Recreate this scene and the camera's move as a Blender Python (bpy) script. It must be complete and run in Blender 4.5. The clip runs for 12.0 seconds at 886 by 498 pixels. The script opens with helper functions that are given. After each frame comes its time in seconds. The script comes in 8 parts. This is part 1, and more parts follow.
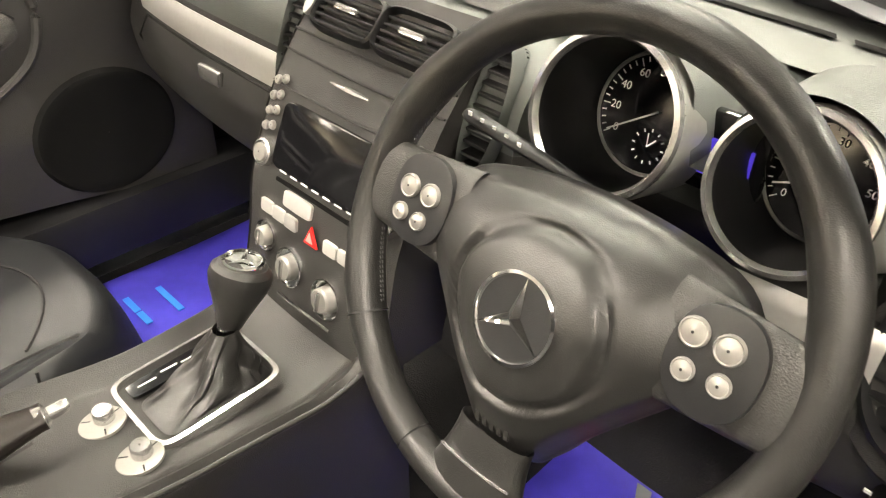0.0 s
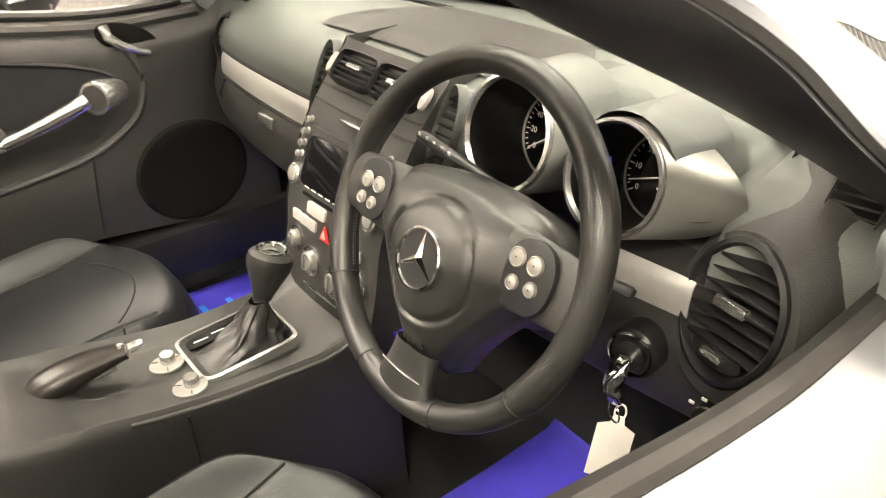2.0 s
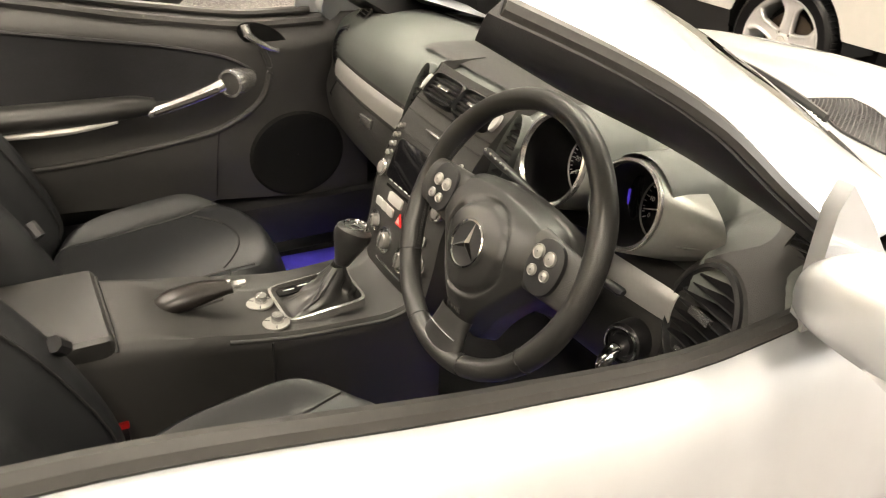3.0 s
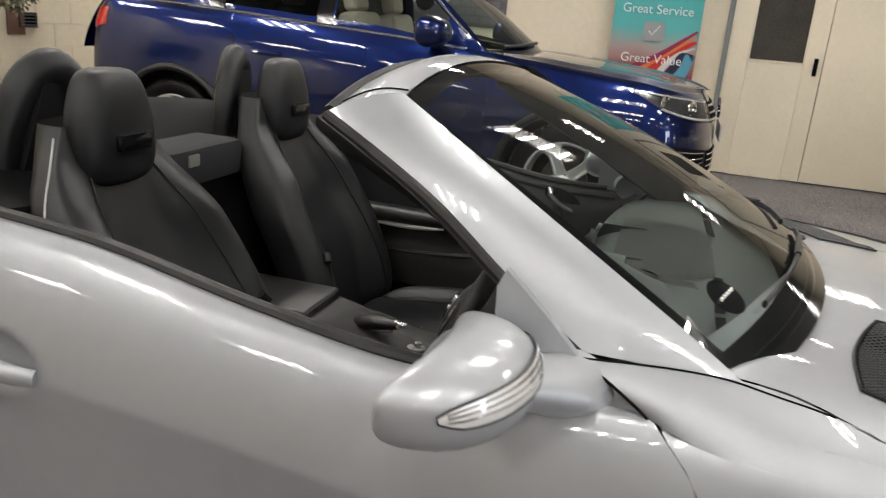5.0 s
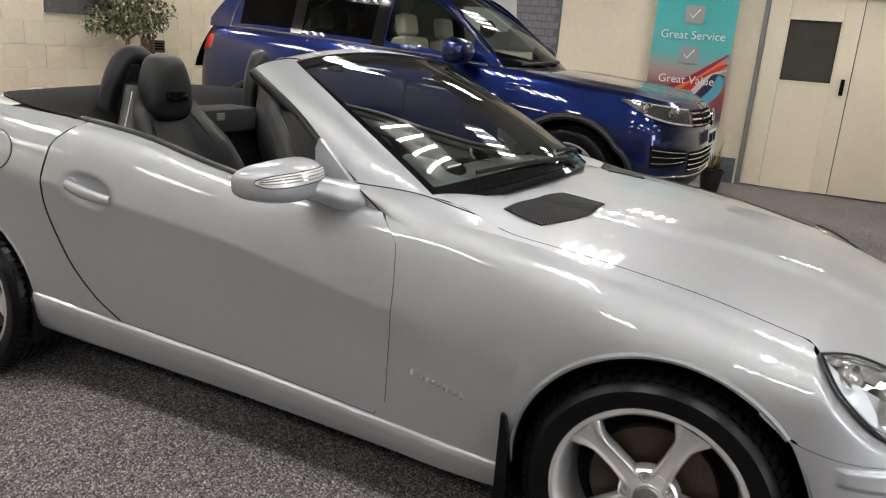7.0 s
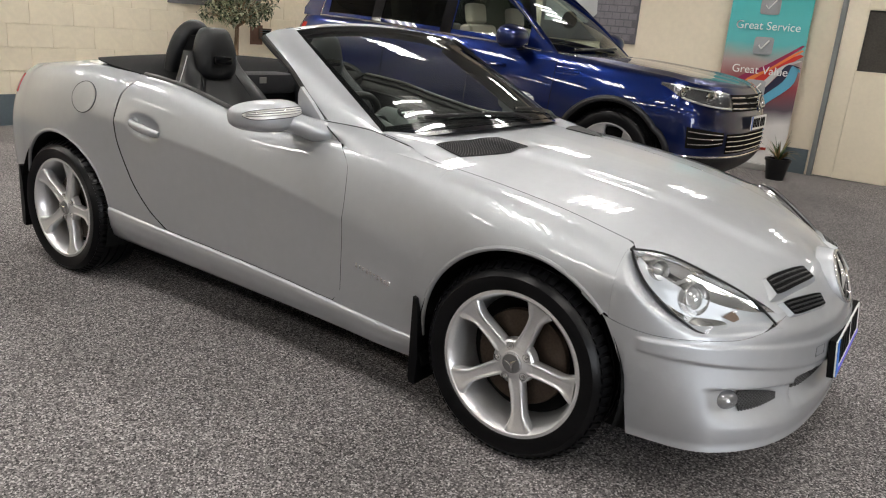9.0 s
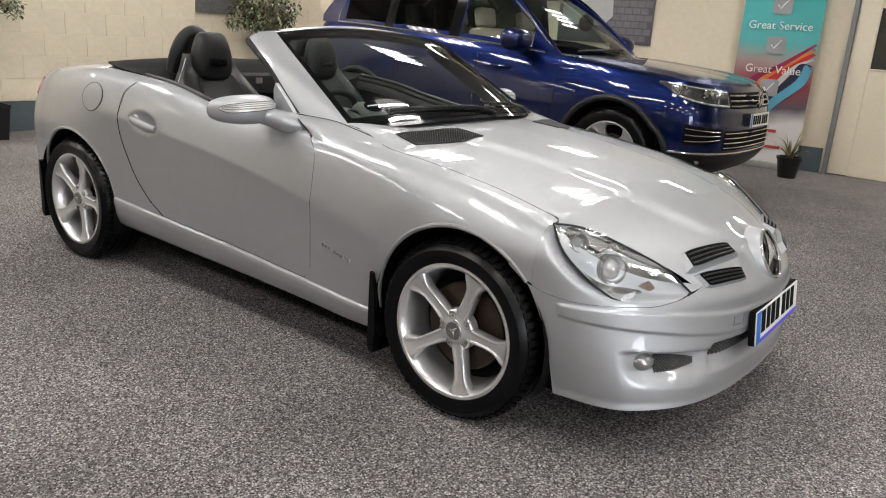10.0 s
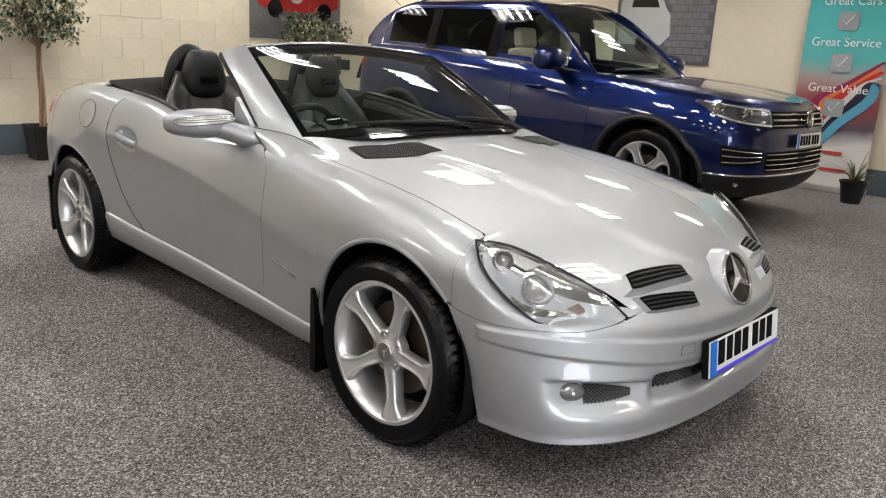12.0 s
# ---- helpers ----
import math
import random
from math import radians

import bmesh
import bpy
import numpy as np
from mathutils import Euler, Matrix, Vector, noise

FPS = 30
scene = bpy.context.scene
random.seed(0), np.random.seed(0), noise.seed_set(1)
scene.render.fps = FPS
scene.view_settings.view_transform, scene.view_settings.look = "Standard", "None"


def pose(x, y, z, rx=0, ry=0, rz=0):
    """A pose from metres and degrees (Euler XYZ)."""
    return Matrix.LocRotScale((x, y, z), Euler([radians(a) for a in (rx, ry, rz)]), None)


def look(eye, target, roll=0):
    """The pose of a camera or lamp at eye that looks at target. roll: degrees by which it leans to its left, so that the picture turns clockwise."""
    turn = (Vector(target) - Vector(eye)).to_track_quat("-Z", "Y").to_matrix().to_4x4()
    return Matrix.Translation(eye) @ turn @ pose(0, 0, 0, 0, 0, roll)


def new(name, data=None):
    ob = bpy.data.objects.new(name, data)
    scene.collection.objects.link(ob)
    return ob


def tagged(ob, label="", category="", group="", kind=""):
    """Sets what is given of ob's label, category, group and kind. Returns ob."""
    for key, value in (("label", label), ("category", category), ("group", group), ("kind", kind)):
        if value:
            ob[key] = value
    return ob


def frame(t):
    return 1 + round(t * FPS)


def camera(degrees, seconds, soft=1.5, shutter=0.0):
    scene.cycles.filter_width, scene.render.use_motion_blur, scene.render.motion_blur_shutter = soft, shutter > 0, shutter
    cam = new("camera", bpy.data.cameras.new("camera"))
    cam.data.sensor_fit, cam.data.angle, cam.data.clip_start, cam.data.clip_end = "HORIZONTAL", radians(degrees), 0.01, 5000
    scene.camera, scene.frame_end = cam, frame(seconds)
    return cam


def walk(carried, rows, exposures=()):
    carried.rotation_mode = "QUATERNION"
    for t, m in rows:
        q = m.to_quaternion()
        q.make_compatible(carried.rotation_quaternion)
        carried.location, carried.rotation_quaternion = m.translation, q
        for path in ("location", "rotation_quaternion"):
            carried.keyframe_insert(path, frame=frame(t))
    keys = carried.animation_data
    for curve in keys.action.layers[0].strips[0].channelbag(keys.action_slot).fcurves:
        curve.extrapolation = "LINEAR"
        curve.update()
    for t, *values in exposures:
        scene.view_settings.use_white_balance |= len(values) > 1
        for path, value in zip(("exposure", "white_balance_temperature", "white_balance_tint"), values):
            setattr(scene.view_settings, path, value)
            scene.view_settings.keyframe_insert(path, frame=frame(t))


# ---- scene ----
import functools

cam = camera(60.2, 12.0, soft=1.1, shutter=0.3)
PATH = [
    (0, (-1.49, -0.603, 1.146), (-0.329, 0.534, -0.02), 1.4),
    (0.5, (-1.589, -0.654, 1.176), (-0.363, 0.467, 0.063), 3.4),
    (1, (-1.607, -0.71, 1.171), (-0.399, 0.461, 0.088), 2.7),
    (1.5, (-1.578, -0.797, 1.176), (-0.44, 0.454, 0.109), 0.7),
    (2, (-1.559, -0.906, 1.208), (-0.511, 0.464, 0.195), -2.1),
    (2.5, (-1.627, -1.018, 1.254), (-0.662, 0.446, 0.293), -2.8),
    (3, (-1.665, -1.107, 1.302), (-0.76, 0.379, 0.315), 3.6),
    (3.5, (-1.614, -1.179, 1.327), (-0.979, 0.456, 0.366), 4.2),
    (3.7, (-1.539, -1.196, 1.338), (-1.124, 0.54, 0.436), 3.5),
    (5.3, (-0.671, -1.83, 1.332), (-1.273, 0.006, 0.815), 5.1),
    (5.5, (-0.568, -1.918, 1.324), (-1.22, -0.091, 0.839), 5.0),
    (6, (-0.321, -2.144, 1.319), (-1.042, -0.341, 0.842), 4.5),
    (6.5, (-0.081, -2.322, 1.32), (-0.837, -0.538, 0.823), 4.9),
    (7, (0.171, -2.493, 1.306), (-0.617, -0.731, 0.783), 4.6),
    (7.5, (0.38, -2.631, 1.293), (-0.443, -0.889, 0.755), 4.6),
    (7.7, (0.472, -2.684, 1.28), (-0.371, -0.951, 0.745), 4.7),
    (9.3, (1.099, -2.756, 1.271), (0.009, -1.172, 0.72), 4.5),
    (9.5, (1.186, -2.757, 1.27), (0.078, -1.182, 0.727), 4.1),
    (10, (1.375, -2.778, 1.268), (0.23, -1.232, 0.72), 4.1),
    (10.5, (1.483, -2.712, 1.269), (0.285, -1.204, 0.731), 4.0),
    (11, (1.603, -2.567, 1.243), (0.337, -1.108, 0.725), 4.2),
    (11.5, (1.663, -2.492, 1.241), (0.352, -1.071, 0.727), 3.5),
    (12, (1.678, -2.372, 1.243), (0.352, -0.961, 0.744), 3.4),
]
walk(cam, [(t, look(eye, target, roll)) for t, eye, target, roll in PATH], [(0, 2.38, 7600, 10), (1.6, 2.40, 7700, 10), (2.4, 2.2, 7900, 10), (3.0, 1.8, 7900, 10), (3.6, 1.45, 7900, 10), (5.2, 0.0, 6550, 10), (12, 0.0, 6550, 10)])

# ---- world, light ----
world = bpy.data.worlds.new("world")
scene.world = world
world.use_nodes = True
world.node_tree.nodes["Background"].inputs["Color"].default_value = (0.9, 0.95, 1.0, 1)
world.node_tree.nodes["Background"].inputs["Strength"].default_value = 0.02
TUBE = 74.0
FILL_POWER = 300.0


# ---- materials ----
def make_mat(name, color, rough=0.5, metal=0.0, coat=0.0, bump=0.0, bscale=200.0, vary=0.0, vscale=8.0,
             rough_vary=0.0, spec=0.5, sheen=0.0, trans=0.0, ior=1.45, emit=None, power=0.0, distort=0.0):
    m = bpy.data.materials.new(name)
    m.use_nodes = True
    nt = m.node_tree
    b = nt.nodes["Principled BSDF"]
    b.inputs["Base Color"].default_value = (*color, 1)
    b.inputs["Roughness"].default_value = rough
    b.inputs["Metallic"].default_value = metal
    b.inputs["Coat Weight"].default_value = coat
    b.inputs["Coat Roughness"].default_value = 0.02
    b.inputs["Coat IOR"].default_value = 1.55
    b.inputs["Specular IOR Level"].default_value = spec
    b.inputs["Sheen Weight"].default_value = sheen
    b.inputs["Transmission Weight"].default_value = trans
    b.inputs["IOR"].default_value = ior
    if emit:
        b.inputs["Emission Color"].default_value = (*emit, 1)
        b.inputs["Emission Strength"].default_value = power
    if vary or bump or rough_vary:
        tc = nt.nodes.new("ShaderNodeTexCoord")
    if vary or rough_vary:
        n1 = nt.nodes.new("ShaderNodeTexNoise")
        n1.inputs["Scale"].default_value = vscale
        n1.inputs["Detail"].default_value = 5
        nt.links.new(tc.outputs["Object"], n1.inputs["Vector"])
        n2 = nt.nodes.new("ShaderNodeTexNoise")
        n2.inputs["Scale"].default_value = vscale * 14
        n2.inputs["Detail"].default_value = 3
        nt.links.new(tc.outputs["Object"], n2.inputs["Vector"])
        mixn = nt.nodes.new("ShaderNodeMath")
        mixn.operation = "ADD"
        nt.links.new(n1.outputs["Fac"], mixn.inputs[0])
        nt.links.new(n2.outputs["Fac"], mixn.inputs[1])
        if vary:
            r = nt.nodes.new("ShaderNodeMapRange")
            r.inputs["From Min"].default_value, r.inputs["From Max"].default_value = 0.6, 1.4
            r.inputs["To Min"].default_value, r.inputs["To Max"].default_value = 1 - vary, 1 + vary
            nt.links.new(mixn.outputs[0], r.inputs["Value"])
            v = nt.nodes.new("ShaderNodeVectorMath")
            v.operation = "SCALE"
            v.inputs[0].default_value = color
            nt.links.new(r.outputs["Result"], v.inputs["Scale"])
            nt.links.new(v.outputs["Vector"], b.inputs["Base Color"])
        if rough_vary:
            r2 = nt.nodes.new("ShaderNodeMapRange")
            r2.inputs["From Min"].default_value, r2.inputs["From Max"].default_value = 0.6, 1.4
            r2.inputs["To Min"].default_value, r2.inputs["To Max"].default_value = rough - rough_vary, rough + rough_vary
            nt.links.new(mixn.outputs[0], r2.inputs["Value"])
            nt.links.new(r2.outputs["Result"], b.inputs["Roughness"])
    if bump:
        nb = nt.nodes.new("ShaderNodeTexNoise" if not distort else "ShaderNodeTexVoronoi")
        nb.inputs["Scale"].default_value = bscale
        nt.links.new(tc.outputs["Object"], nb.inputs["Vector"])
        bp = nt.nodes.new("ShaderNodeBump")
        bp.inputs["Strength"].default_value = bump
        bp.inputs["Distance"].default_value = 0.002
        nt.links.new(nb.outputs["Fac" if not distort else "Distance"], bp.inputs["Height"])
        nt.links.new(bp.outputs["Normal"], b.inputs["Normal"])
    return m


SILVER = make_mat("silver_paint", (0.450, 0.466, 0.487), 0.54, 0.82, 0.8, vary=0.03, vscale=2)
BLUE = make_mat("blue_paint", (0.0008, 0.009, 0.078), 0.34, 0.9, 1.0, vary=0.05, vscale=2)
PALE = make_mat("pale_silver_paint", (0.66, 0.65, 0.62), 0.35, 0.5, 1.0, vary=0.03, vscale=2)
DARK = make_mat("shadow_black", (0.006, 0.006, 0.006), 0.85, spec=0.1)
RUBBER = make_mat("black_rubber", (0.0035, 0.0035, 0.004), 0.30, spec=0.18, bump=0.08, bscale=300, vary=0.3, vscale=12)
SEAL = make_mat("seal_rubber", (0.02, 0.019, 0.018), 0.45, vary=0.2, vscale=10)
TRIM = make_mat("black_trim", (0.012, 0.012, 0.013), 0.42, spec=0.4, bump=0.1, bscale=900, vary=0.15, vscale=8)
LEATHER = make_mat("black_leather", (0.018, 0.0175, 0.017), 0.36, spec=0.5, bump=0.10, bscale=900, vary=0.16, vscale=6, rough_vary=0.07, distort=1)
SEATHIDE = make_mat("black_seat_leather", (0.0088, 0.0094, 0.0106), 0.43, spec=0.50, bump=0.12, bscale=900, vary=0.16, vscale=6, rough_vary=0.06, distort=1)
FABRIC = make_mat("black_mesh_cloth", (0.014, 0.014, 0.016), 0.85, bump=0.5, bscale=700, vary=0.2, vscale=20)
DASH = make_mat("dash_plastic", (0.092, 0.100, 0.095), 0.44, bump=0.25, bscale=900, vary=0.10, vscale=5, rough_vary=0.05, distort=1)
SOFT = make_mat("charcoal_plastic", (0.029, 0.028, 0.027), 0.43, bump=0.2, bscale=800, vary=0.1, vscale=6, rough_vary=0.05, distort=1)
ALU = make_mat("matt_aluminium_trim", (0.55, 0.54, 0.52), 0.40, 0.5, vary=0.05, vscale=10)
ALLOY = make_mat("alloy_wheel_silver", (0.70, 0.70, 0.71), 0.30, 0.75, 0.6, vary=0.06, vscale=12)
DISC = make_mat("brake_disc_steel", (0.07, 0.052, 0.04), 0.5, 0.8, vary=0.4, vscale=10)
CHROME = make_mat("chrome", (0.82, 0.82, 0.82), 0.08, 1.0)
SATIN = make_mat("satin_chrome", (0.62, 0.61, 0.60), 0.25, 0.9, vary=0.05, vscale=20)
IVORY = make_mat("pale_button", (0.23, 0.222, 0.21), 0.38, 0.35, vary=0.05, vscale=30)
GLOSS = make_mat("gloss_black", (0.006, 0.006, 0.007), 0.08)
WHITE = make_mat("white_print", (0.82, 0.82, 0.80), 0.5)
RED = make_mat("red_plastic", (0.60, 0.02, 0.02), 0.35)
YELLOWISH = make_mat("plate_white", (0.80, 0.80, 0.78), 0.4, vary=0.03, vscale=12)
PLATEBLUE = make_mat("plate_blue", (0.01, 0.16, 0.62), 0.4)
VIOLET = make_mat("plate_violet", (0.08, 0.06, 0.70), 0.4)
REFLECTOR = make_mat("lamp_reflector", (0.80, 0.79, 0.77), 0.42, 0.6, vary=0.1, vscale=14)
LAMPBOWL = make_mat("lamp_bowl_chrome", (0.88, 0.87, 0.85), 0.09, 0.97, bump=0.4, bscale=45, vary=0.1, vscale=14)
TAIL = make_mat("red_tail_lens", (0.42, 0.02, 0.015), 0.12, coat=0.6)
MESH = make_mat("black_mesh", (0.05, 0.05, 0.052), 0.4, 0.3)
TAN = make_mat("cream_upholstery", (0.42, 0.38, 0.31), 0.55, bump=0.1, bscale=300, vary=0.08)


def glass_mat(name, tint, alpha, rough=0.0):
    m = bpy.data.materials.new(name)
    m.use_nodes = True
    nt = m.node_tree
    nt.nodes.remove(nt.nodes["Principled BSDF"])
    out = nt.nodes["Material Output"]
    tr = nt.nodes.new("ShaderNodeBsdfTransparent")
    tr.inputs["Color"].default_value = (*tint, 1)
    gl = nt.nodes.new("ShaderNodeBsdfGlossy")
    gl.inputs["Roughness"].default_value = rough
    fr = nt.nodes.new("ShaderNodeFresnel")
    fr.inputs["IOR"].default_value = 1.5
    mul = nt.nodes.new("ShaderNodeMath")
    mul.operation = "MULTIPLY"
    mul.inputs[1].default_value = alpha
    nt.links.new(fr.outputs[0], mul.inputs[0])
    mix = nt.nodes.new("ShaderNodeMixShader")
    nt.links.new(mul.outputs[0], mix.inputs[0])
    nt.links.new(tr.outputs[0], mix.inputs[1])
    nt.links.new(gl.outputs[0], mix.inputs[2])
    nt.links.new(mix.outputs[0], out.inputs["Surface"])
    return m


SCREEN_GLASS = glass_mat("windscreen_glass", (0.74, 0.82, 0.78), 1.05)
DARK_GLASS = glass_mat("tinted_glass", (0.025, 0.034, 0.03), 0.9)
CLEAR = glass_mat("clear_lens", (0.93, 0.94, 0.94), 1.0)


# ---- mesh helpers ----
def curve(*pts):
    """A smooth function through the points (x, y)."""
    xs = [p[0] for p in pts]
    ys = [p[1] for p in pts]
    n = len(pts)
    d = [(ys[i + 1] - ys[i]) / (xs[i + 1] - xs[i]) for i in range(n - 1)]
    m = [d[0]] + [0.0 if d[i - 1] * d[i] <= 0 else 2 * d[i - 1] * d[i] / (d[i - 1] + d[i]) for i in range(1, n - 1)] + [d[-1]]

    def f(x):
        if x <= xs[0]:
            return ys[0]
        if x >= xs[-1]:
            return ys[-1]
        i = max(k for k in range(n - 1) if xs[k] <= x)
        h = xs[i + 1] - xs[i]
        t = (x - xs[i]) / h
        return (ys[i] * (1 + 2 * t) * (1 - t) ** 2 + m[i] * h * t * (1 - t) ** 2
                + ys[i + 1] * t * t * (3 - 2 * t) + m[i + 1] * h * t * t * (t - 1))
    return f


def lerp(a, b, t):
    return a + (b - a) * t


def smooth(t):
    t = max(0.0, min(1.0, t))
    return t * t * (3 - 2 * t)


def world_of(o):
    return world_of(o.parent) @ o.matrix_parent_inverse @ o.matrix_basis if o.parent else o.matrix_basis.copy()


def adopt(ob, parent):
    ob.parent = parent
    ob.matrix_parent_inverse = world_of(parent).inverted()
    return ob


def part(name, bm, material, parent=None, label="", shade=True, sharp=35, facing=None):
    """Links a bmesh as one mesh object, under a thing or a part if one is given; facing turns a pane's front outwards."""
    me = bpy.data.meshes.new(name)
    bmesh.ops.recalc_face_normals(bm, faces=bm.faces)
    if facing and sum(f.normal.dot(Vector(facing)) * f.calc_area() for f in bm.faces) < 0:
        bmesh.ops.reverse_faces(bm, faces=bm.faces)
    if shade:
        for f in bm.faces:
            f.smooth = True
        for e in bm.edges:
            if len(e.link_faces) == 2 and e.calc_face_angle(0) > radians(sharp):
                e.smooth = False
    bm.to_mesh(me)
    bm.free()
    for mt in (material if isinstance(material, (list, tuple)) else [material]):
        me.materials.append(mt)
    ob = new(name, me)
    if parent:
        adopt(ob, parent)
    if label:
        ob["label"] = label
    return ob


def thing(name, at, label, category, group="", kind=""):
    ob = new(name)
    ob.empty_display_size = 0.2
    ob.matrix_basis = Matrix.Translation(at)
    return tagged(ob, label, category, group, kind)


def B():
    return bmesh.new()


def sheet(bm, f, nu, nv, loop_u=False, loop_v=False, mi=0):
    """A grid of faces over f(u, v) -> point, u and v from 0 to 1."""
    vs = [[bm.verts.new(f(i / nu, j / nv)) for j in range(nv + (0 if loop_v else 1))] for i in range(nu + (0 if loop_u else 1))]
    a, b = len(vs), len(vs[0])
    for i in range(nu):
        for j in range(nv):
            q = [vs[i][j], vs[(i + 1) % a][j], vs[(i + 1) % a][(j + 1) % b], vs[i][(j + 1) % b]]
            try:
                bm.faces.new(q).material_index = mi
            except ValueError:
                pass
    return vs


def thick(bm, d):
    """Gives a sheet a thickness."""
    bmesh.ops.recalc_face_normals(bm, faces=bm.faces)
    bmesh.ops.solidify(bm, geom=bm.faces[:], thickness=d)
    return bm


def box(bm, c, s, bevel=0.0, m=None, seg=2):
    r = bmesh.ops.create_cube(bm, size=1.0)
    vs = r["verts"]
    for v in vs:
        v.co = Vector((v.co.x * s[0], v.co.y * s[1], v.co.z * s[2]))
    if bevel:
        es = list({e for v in vs for e in v.link_edges})
        r2 = bmesh.ops.bevel(bm, geom=es, offset=bevel, segments=seg, affect="EDGES", profile=0.6)
        vs = list({v for f in r2["faces"] for v in f.verts} | {v for v in vs if v.is_valid})
    t = Matrix.Translation(c) @ (m if m else Matrix())
    for v in vs:
        v.co = t @ v.co
    return bm


def lathe(bm, prof, n=32, m=None, mi=0, cap=False):
    """Turns a profile of (radius, height) round the z axis of m."""
    m = m or Matrix()
    rows = []
    for r, h in prof:
        rows.append([bm.verts.new(m @ Vector((r * math.cos(2 * math.pi * k / n), r * math.sin(2 * math.pi * k / n), h))) for k in range(n)])
    for a, b in zip(rows, rows[1:]):
        for k in range(n):
            bm.faces.new((a[k], a[(k + 1) % n], b[(k + 1) % n], b[k])).material_index = mi
    if cap:
        bm.faces.new(rows[-1]).material_index = mi
        bm.faces.new(rows[0][::-1]).material_index = mi
    return bm


def sweep(bm, pts, r, n=10, closed=False, flat=1.0, cap=True, up=(0, 0, 1)):
    """A tube of radius r (a number or a function of 0..1) along points; flat squeezes it along the frame's up."""
    pts = [Vector(p) for p in pts]
    k = len(pts)
    rows = []
    for i, p in enumerate(pts):
        t = (pts[(i + 1) % k] - pts[i - 1]) if closed else (pts[min(i + 1, k - 1)] - pts[max(i - 1, 0)])
        t.normalize()
        a = t.cross(Vector(up))
        if a.length < 1e-4:
            a = t.cross(Vector((0, 1, 0)))
        a.normalize()
        b = a.cross(t)
        rr = r(i / (k - 1)) if callable(r) else r
        rows.append([bm.verts.new(p + a * rr * math.cos(2 * math.pi * j / n) + b * rr * flat * math.sin(2 * math.pi * j / n)) for j in range(n)])
    for i in range(k if closed else k - 1):
        for j in range(n):
            bm.faces.new((rows[i][j], rows[i][(j + 1) % n], rows[(i + 1) % k][(j + 1) % n], rows[(i + 1) % k][j]))
    if cap and not closed:
        bm.faces.new(rows[0][::-1])
        bm.faces.new(rows[-1])
    return bm


def prism(bm, outline, depth, m=None, bevel=0.0, mi=0):
    """An outline in x, y pushed up by depth along z, under the matrix m."""
    m = m or Matrix()
    vs = [bm.verts.new((x, y, 0)) for x, y in outline]
    f = bm.faces.new(vs)
    r = bmesh.ops.extrude_face_region(bm, geom=[f])
    top = [v for v in r["geom"] if isinstance(v, bmesh.types.BMVert)]
    for v in top:
        v.co.z += depth
    allv = vs + top
    if bevel:
        es = list({e for v in top for e in v.link_edges if all(w in top for w in e.verts)})
        r2 = bmesh.ops.bevel(bm, geom=es, offset=bevel, segments=2, affect="EDGES", profile=0.6)
        allv = list({v for v in allv if v.is_valid} | {v for f in r2["faces"] for v in f.verts})
    for f in {f for v in allv for f in v.link_faces}:
        f.material_index = mi
    for v in allv:
        v.co = m @ v.co
    return bm


def spline(pts, n):
    """n + 1 points on a smooth line through pts."""
    pts = [Vector(p) for p in pts]
    k = len(pts) - 1
    out = []
    for i in range(n + 1):
        t = i / n * k
        j = min(int(t), k - 1)
        t -= j
        p0, p1, p2, p3 = pts[max(j - 1, 0)], pts[j], pts[j + 1], pts[min(j + 2, k)]
        out.append(0.5 * ((2 * p1) + (p2 - p0) * t + (2 * p0 - 5 * p1 + 4 * p2 - p3) * t * t + (3 * p1 - p0 - 3 * p2 + p3) * t ** 3))
    return out


def ellipse(a, b, n=32, cx=0.0, cy=0.0, p=2.0):
    out = []
    for k in range(n):
        c, s = math.cos(2 * math.pi * k / n), math.sin(2 * math.pi * k / n)
        out.append((cx + a * math.copysign(abs(c) ** (2 / p), c), cy + b * math.copysign(abs(s) ** (2 / p), s)))
    return out


def frame_at(origin, ahead, up=(0, 0, 1)):
    """A matrix at origin whose z points ahead and whose y points upwards."""
    z = Vector(ahead).normalized()
    x = Vector(up).cross(z).normalized()
    y = z.cross(x)
    return Matrix.Translation(origin) @ Matrix((x, y, z)).transposed().to_4x4()


def letters(text, size, material, parent, m, name="lettering", label="", depth=0.001):
    cu = bpy.data.curves.new(name, "FONT")
    cu.body = text
    cu.size = size
    cu.extrude = depth
    cu.align_x, cu.align_y = "CENTER", "CENTER"
    tmp = bpy.data.objects.new(name, cu)
    scene.collection.objects.link(tmp)
    dg = bpy.context.evaluated_depsgraph_get()
    me = bpy.data.meshes.new_from_object(tmp.evaluated_get(dg))
    bpy.data.objects.remove(tmp)
    me.name = name
    me.transform(m)
    me.materials.clear()
    me.materials.append(material)
    ob = new(name, me)
    if parent:
        adopt(ob, parent)
    if label:
        ob["label"] = label
    return ob


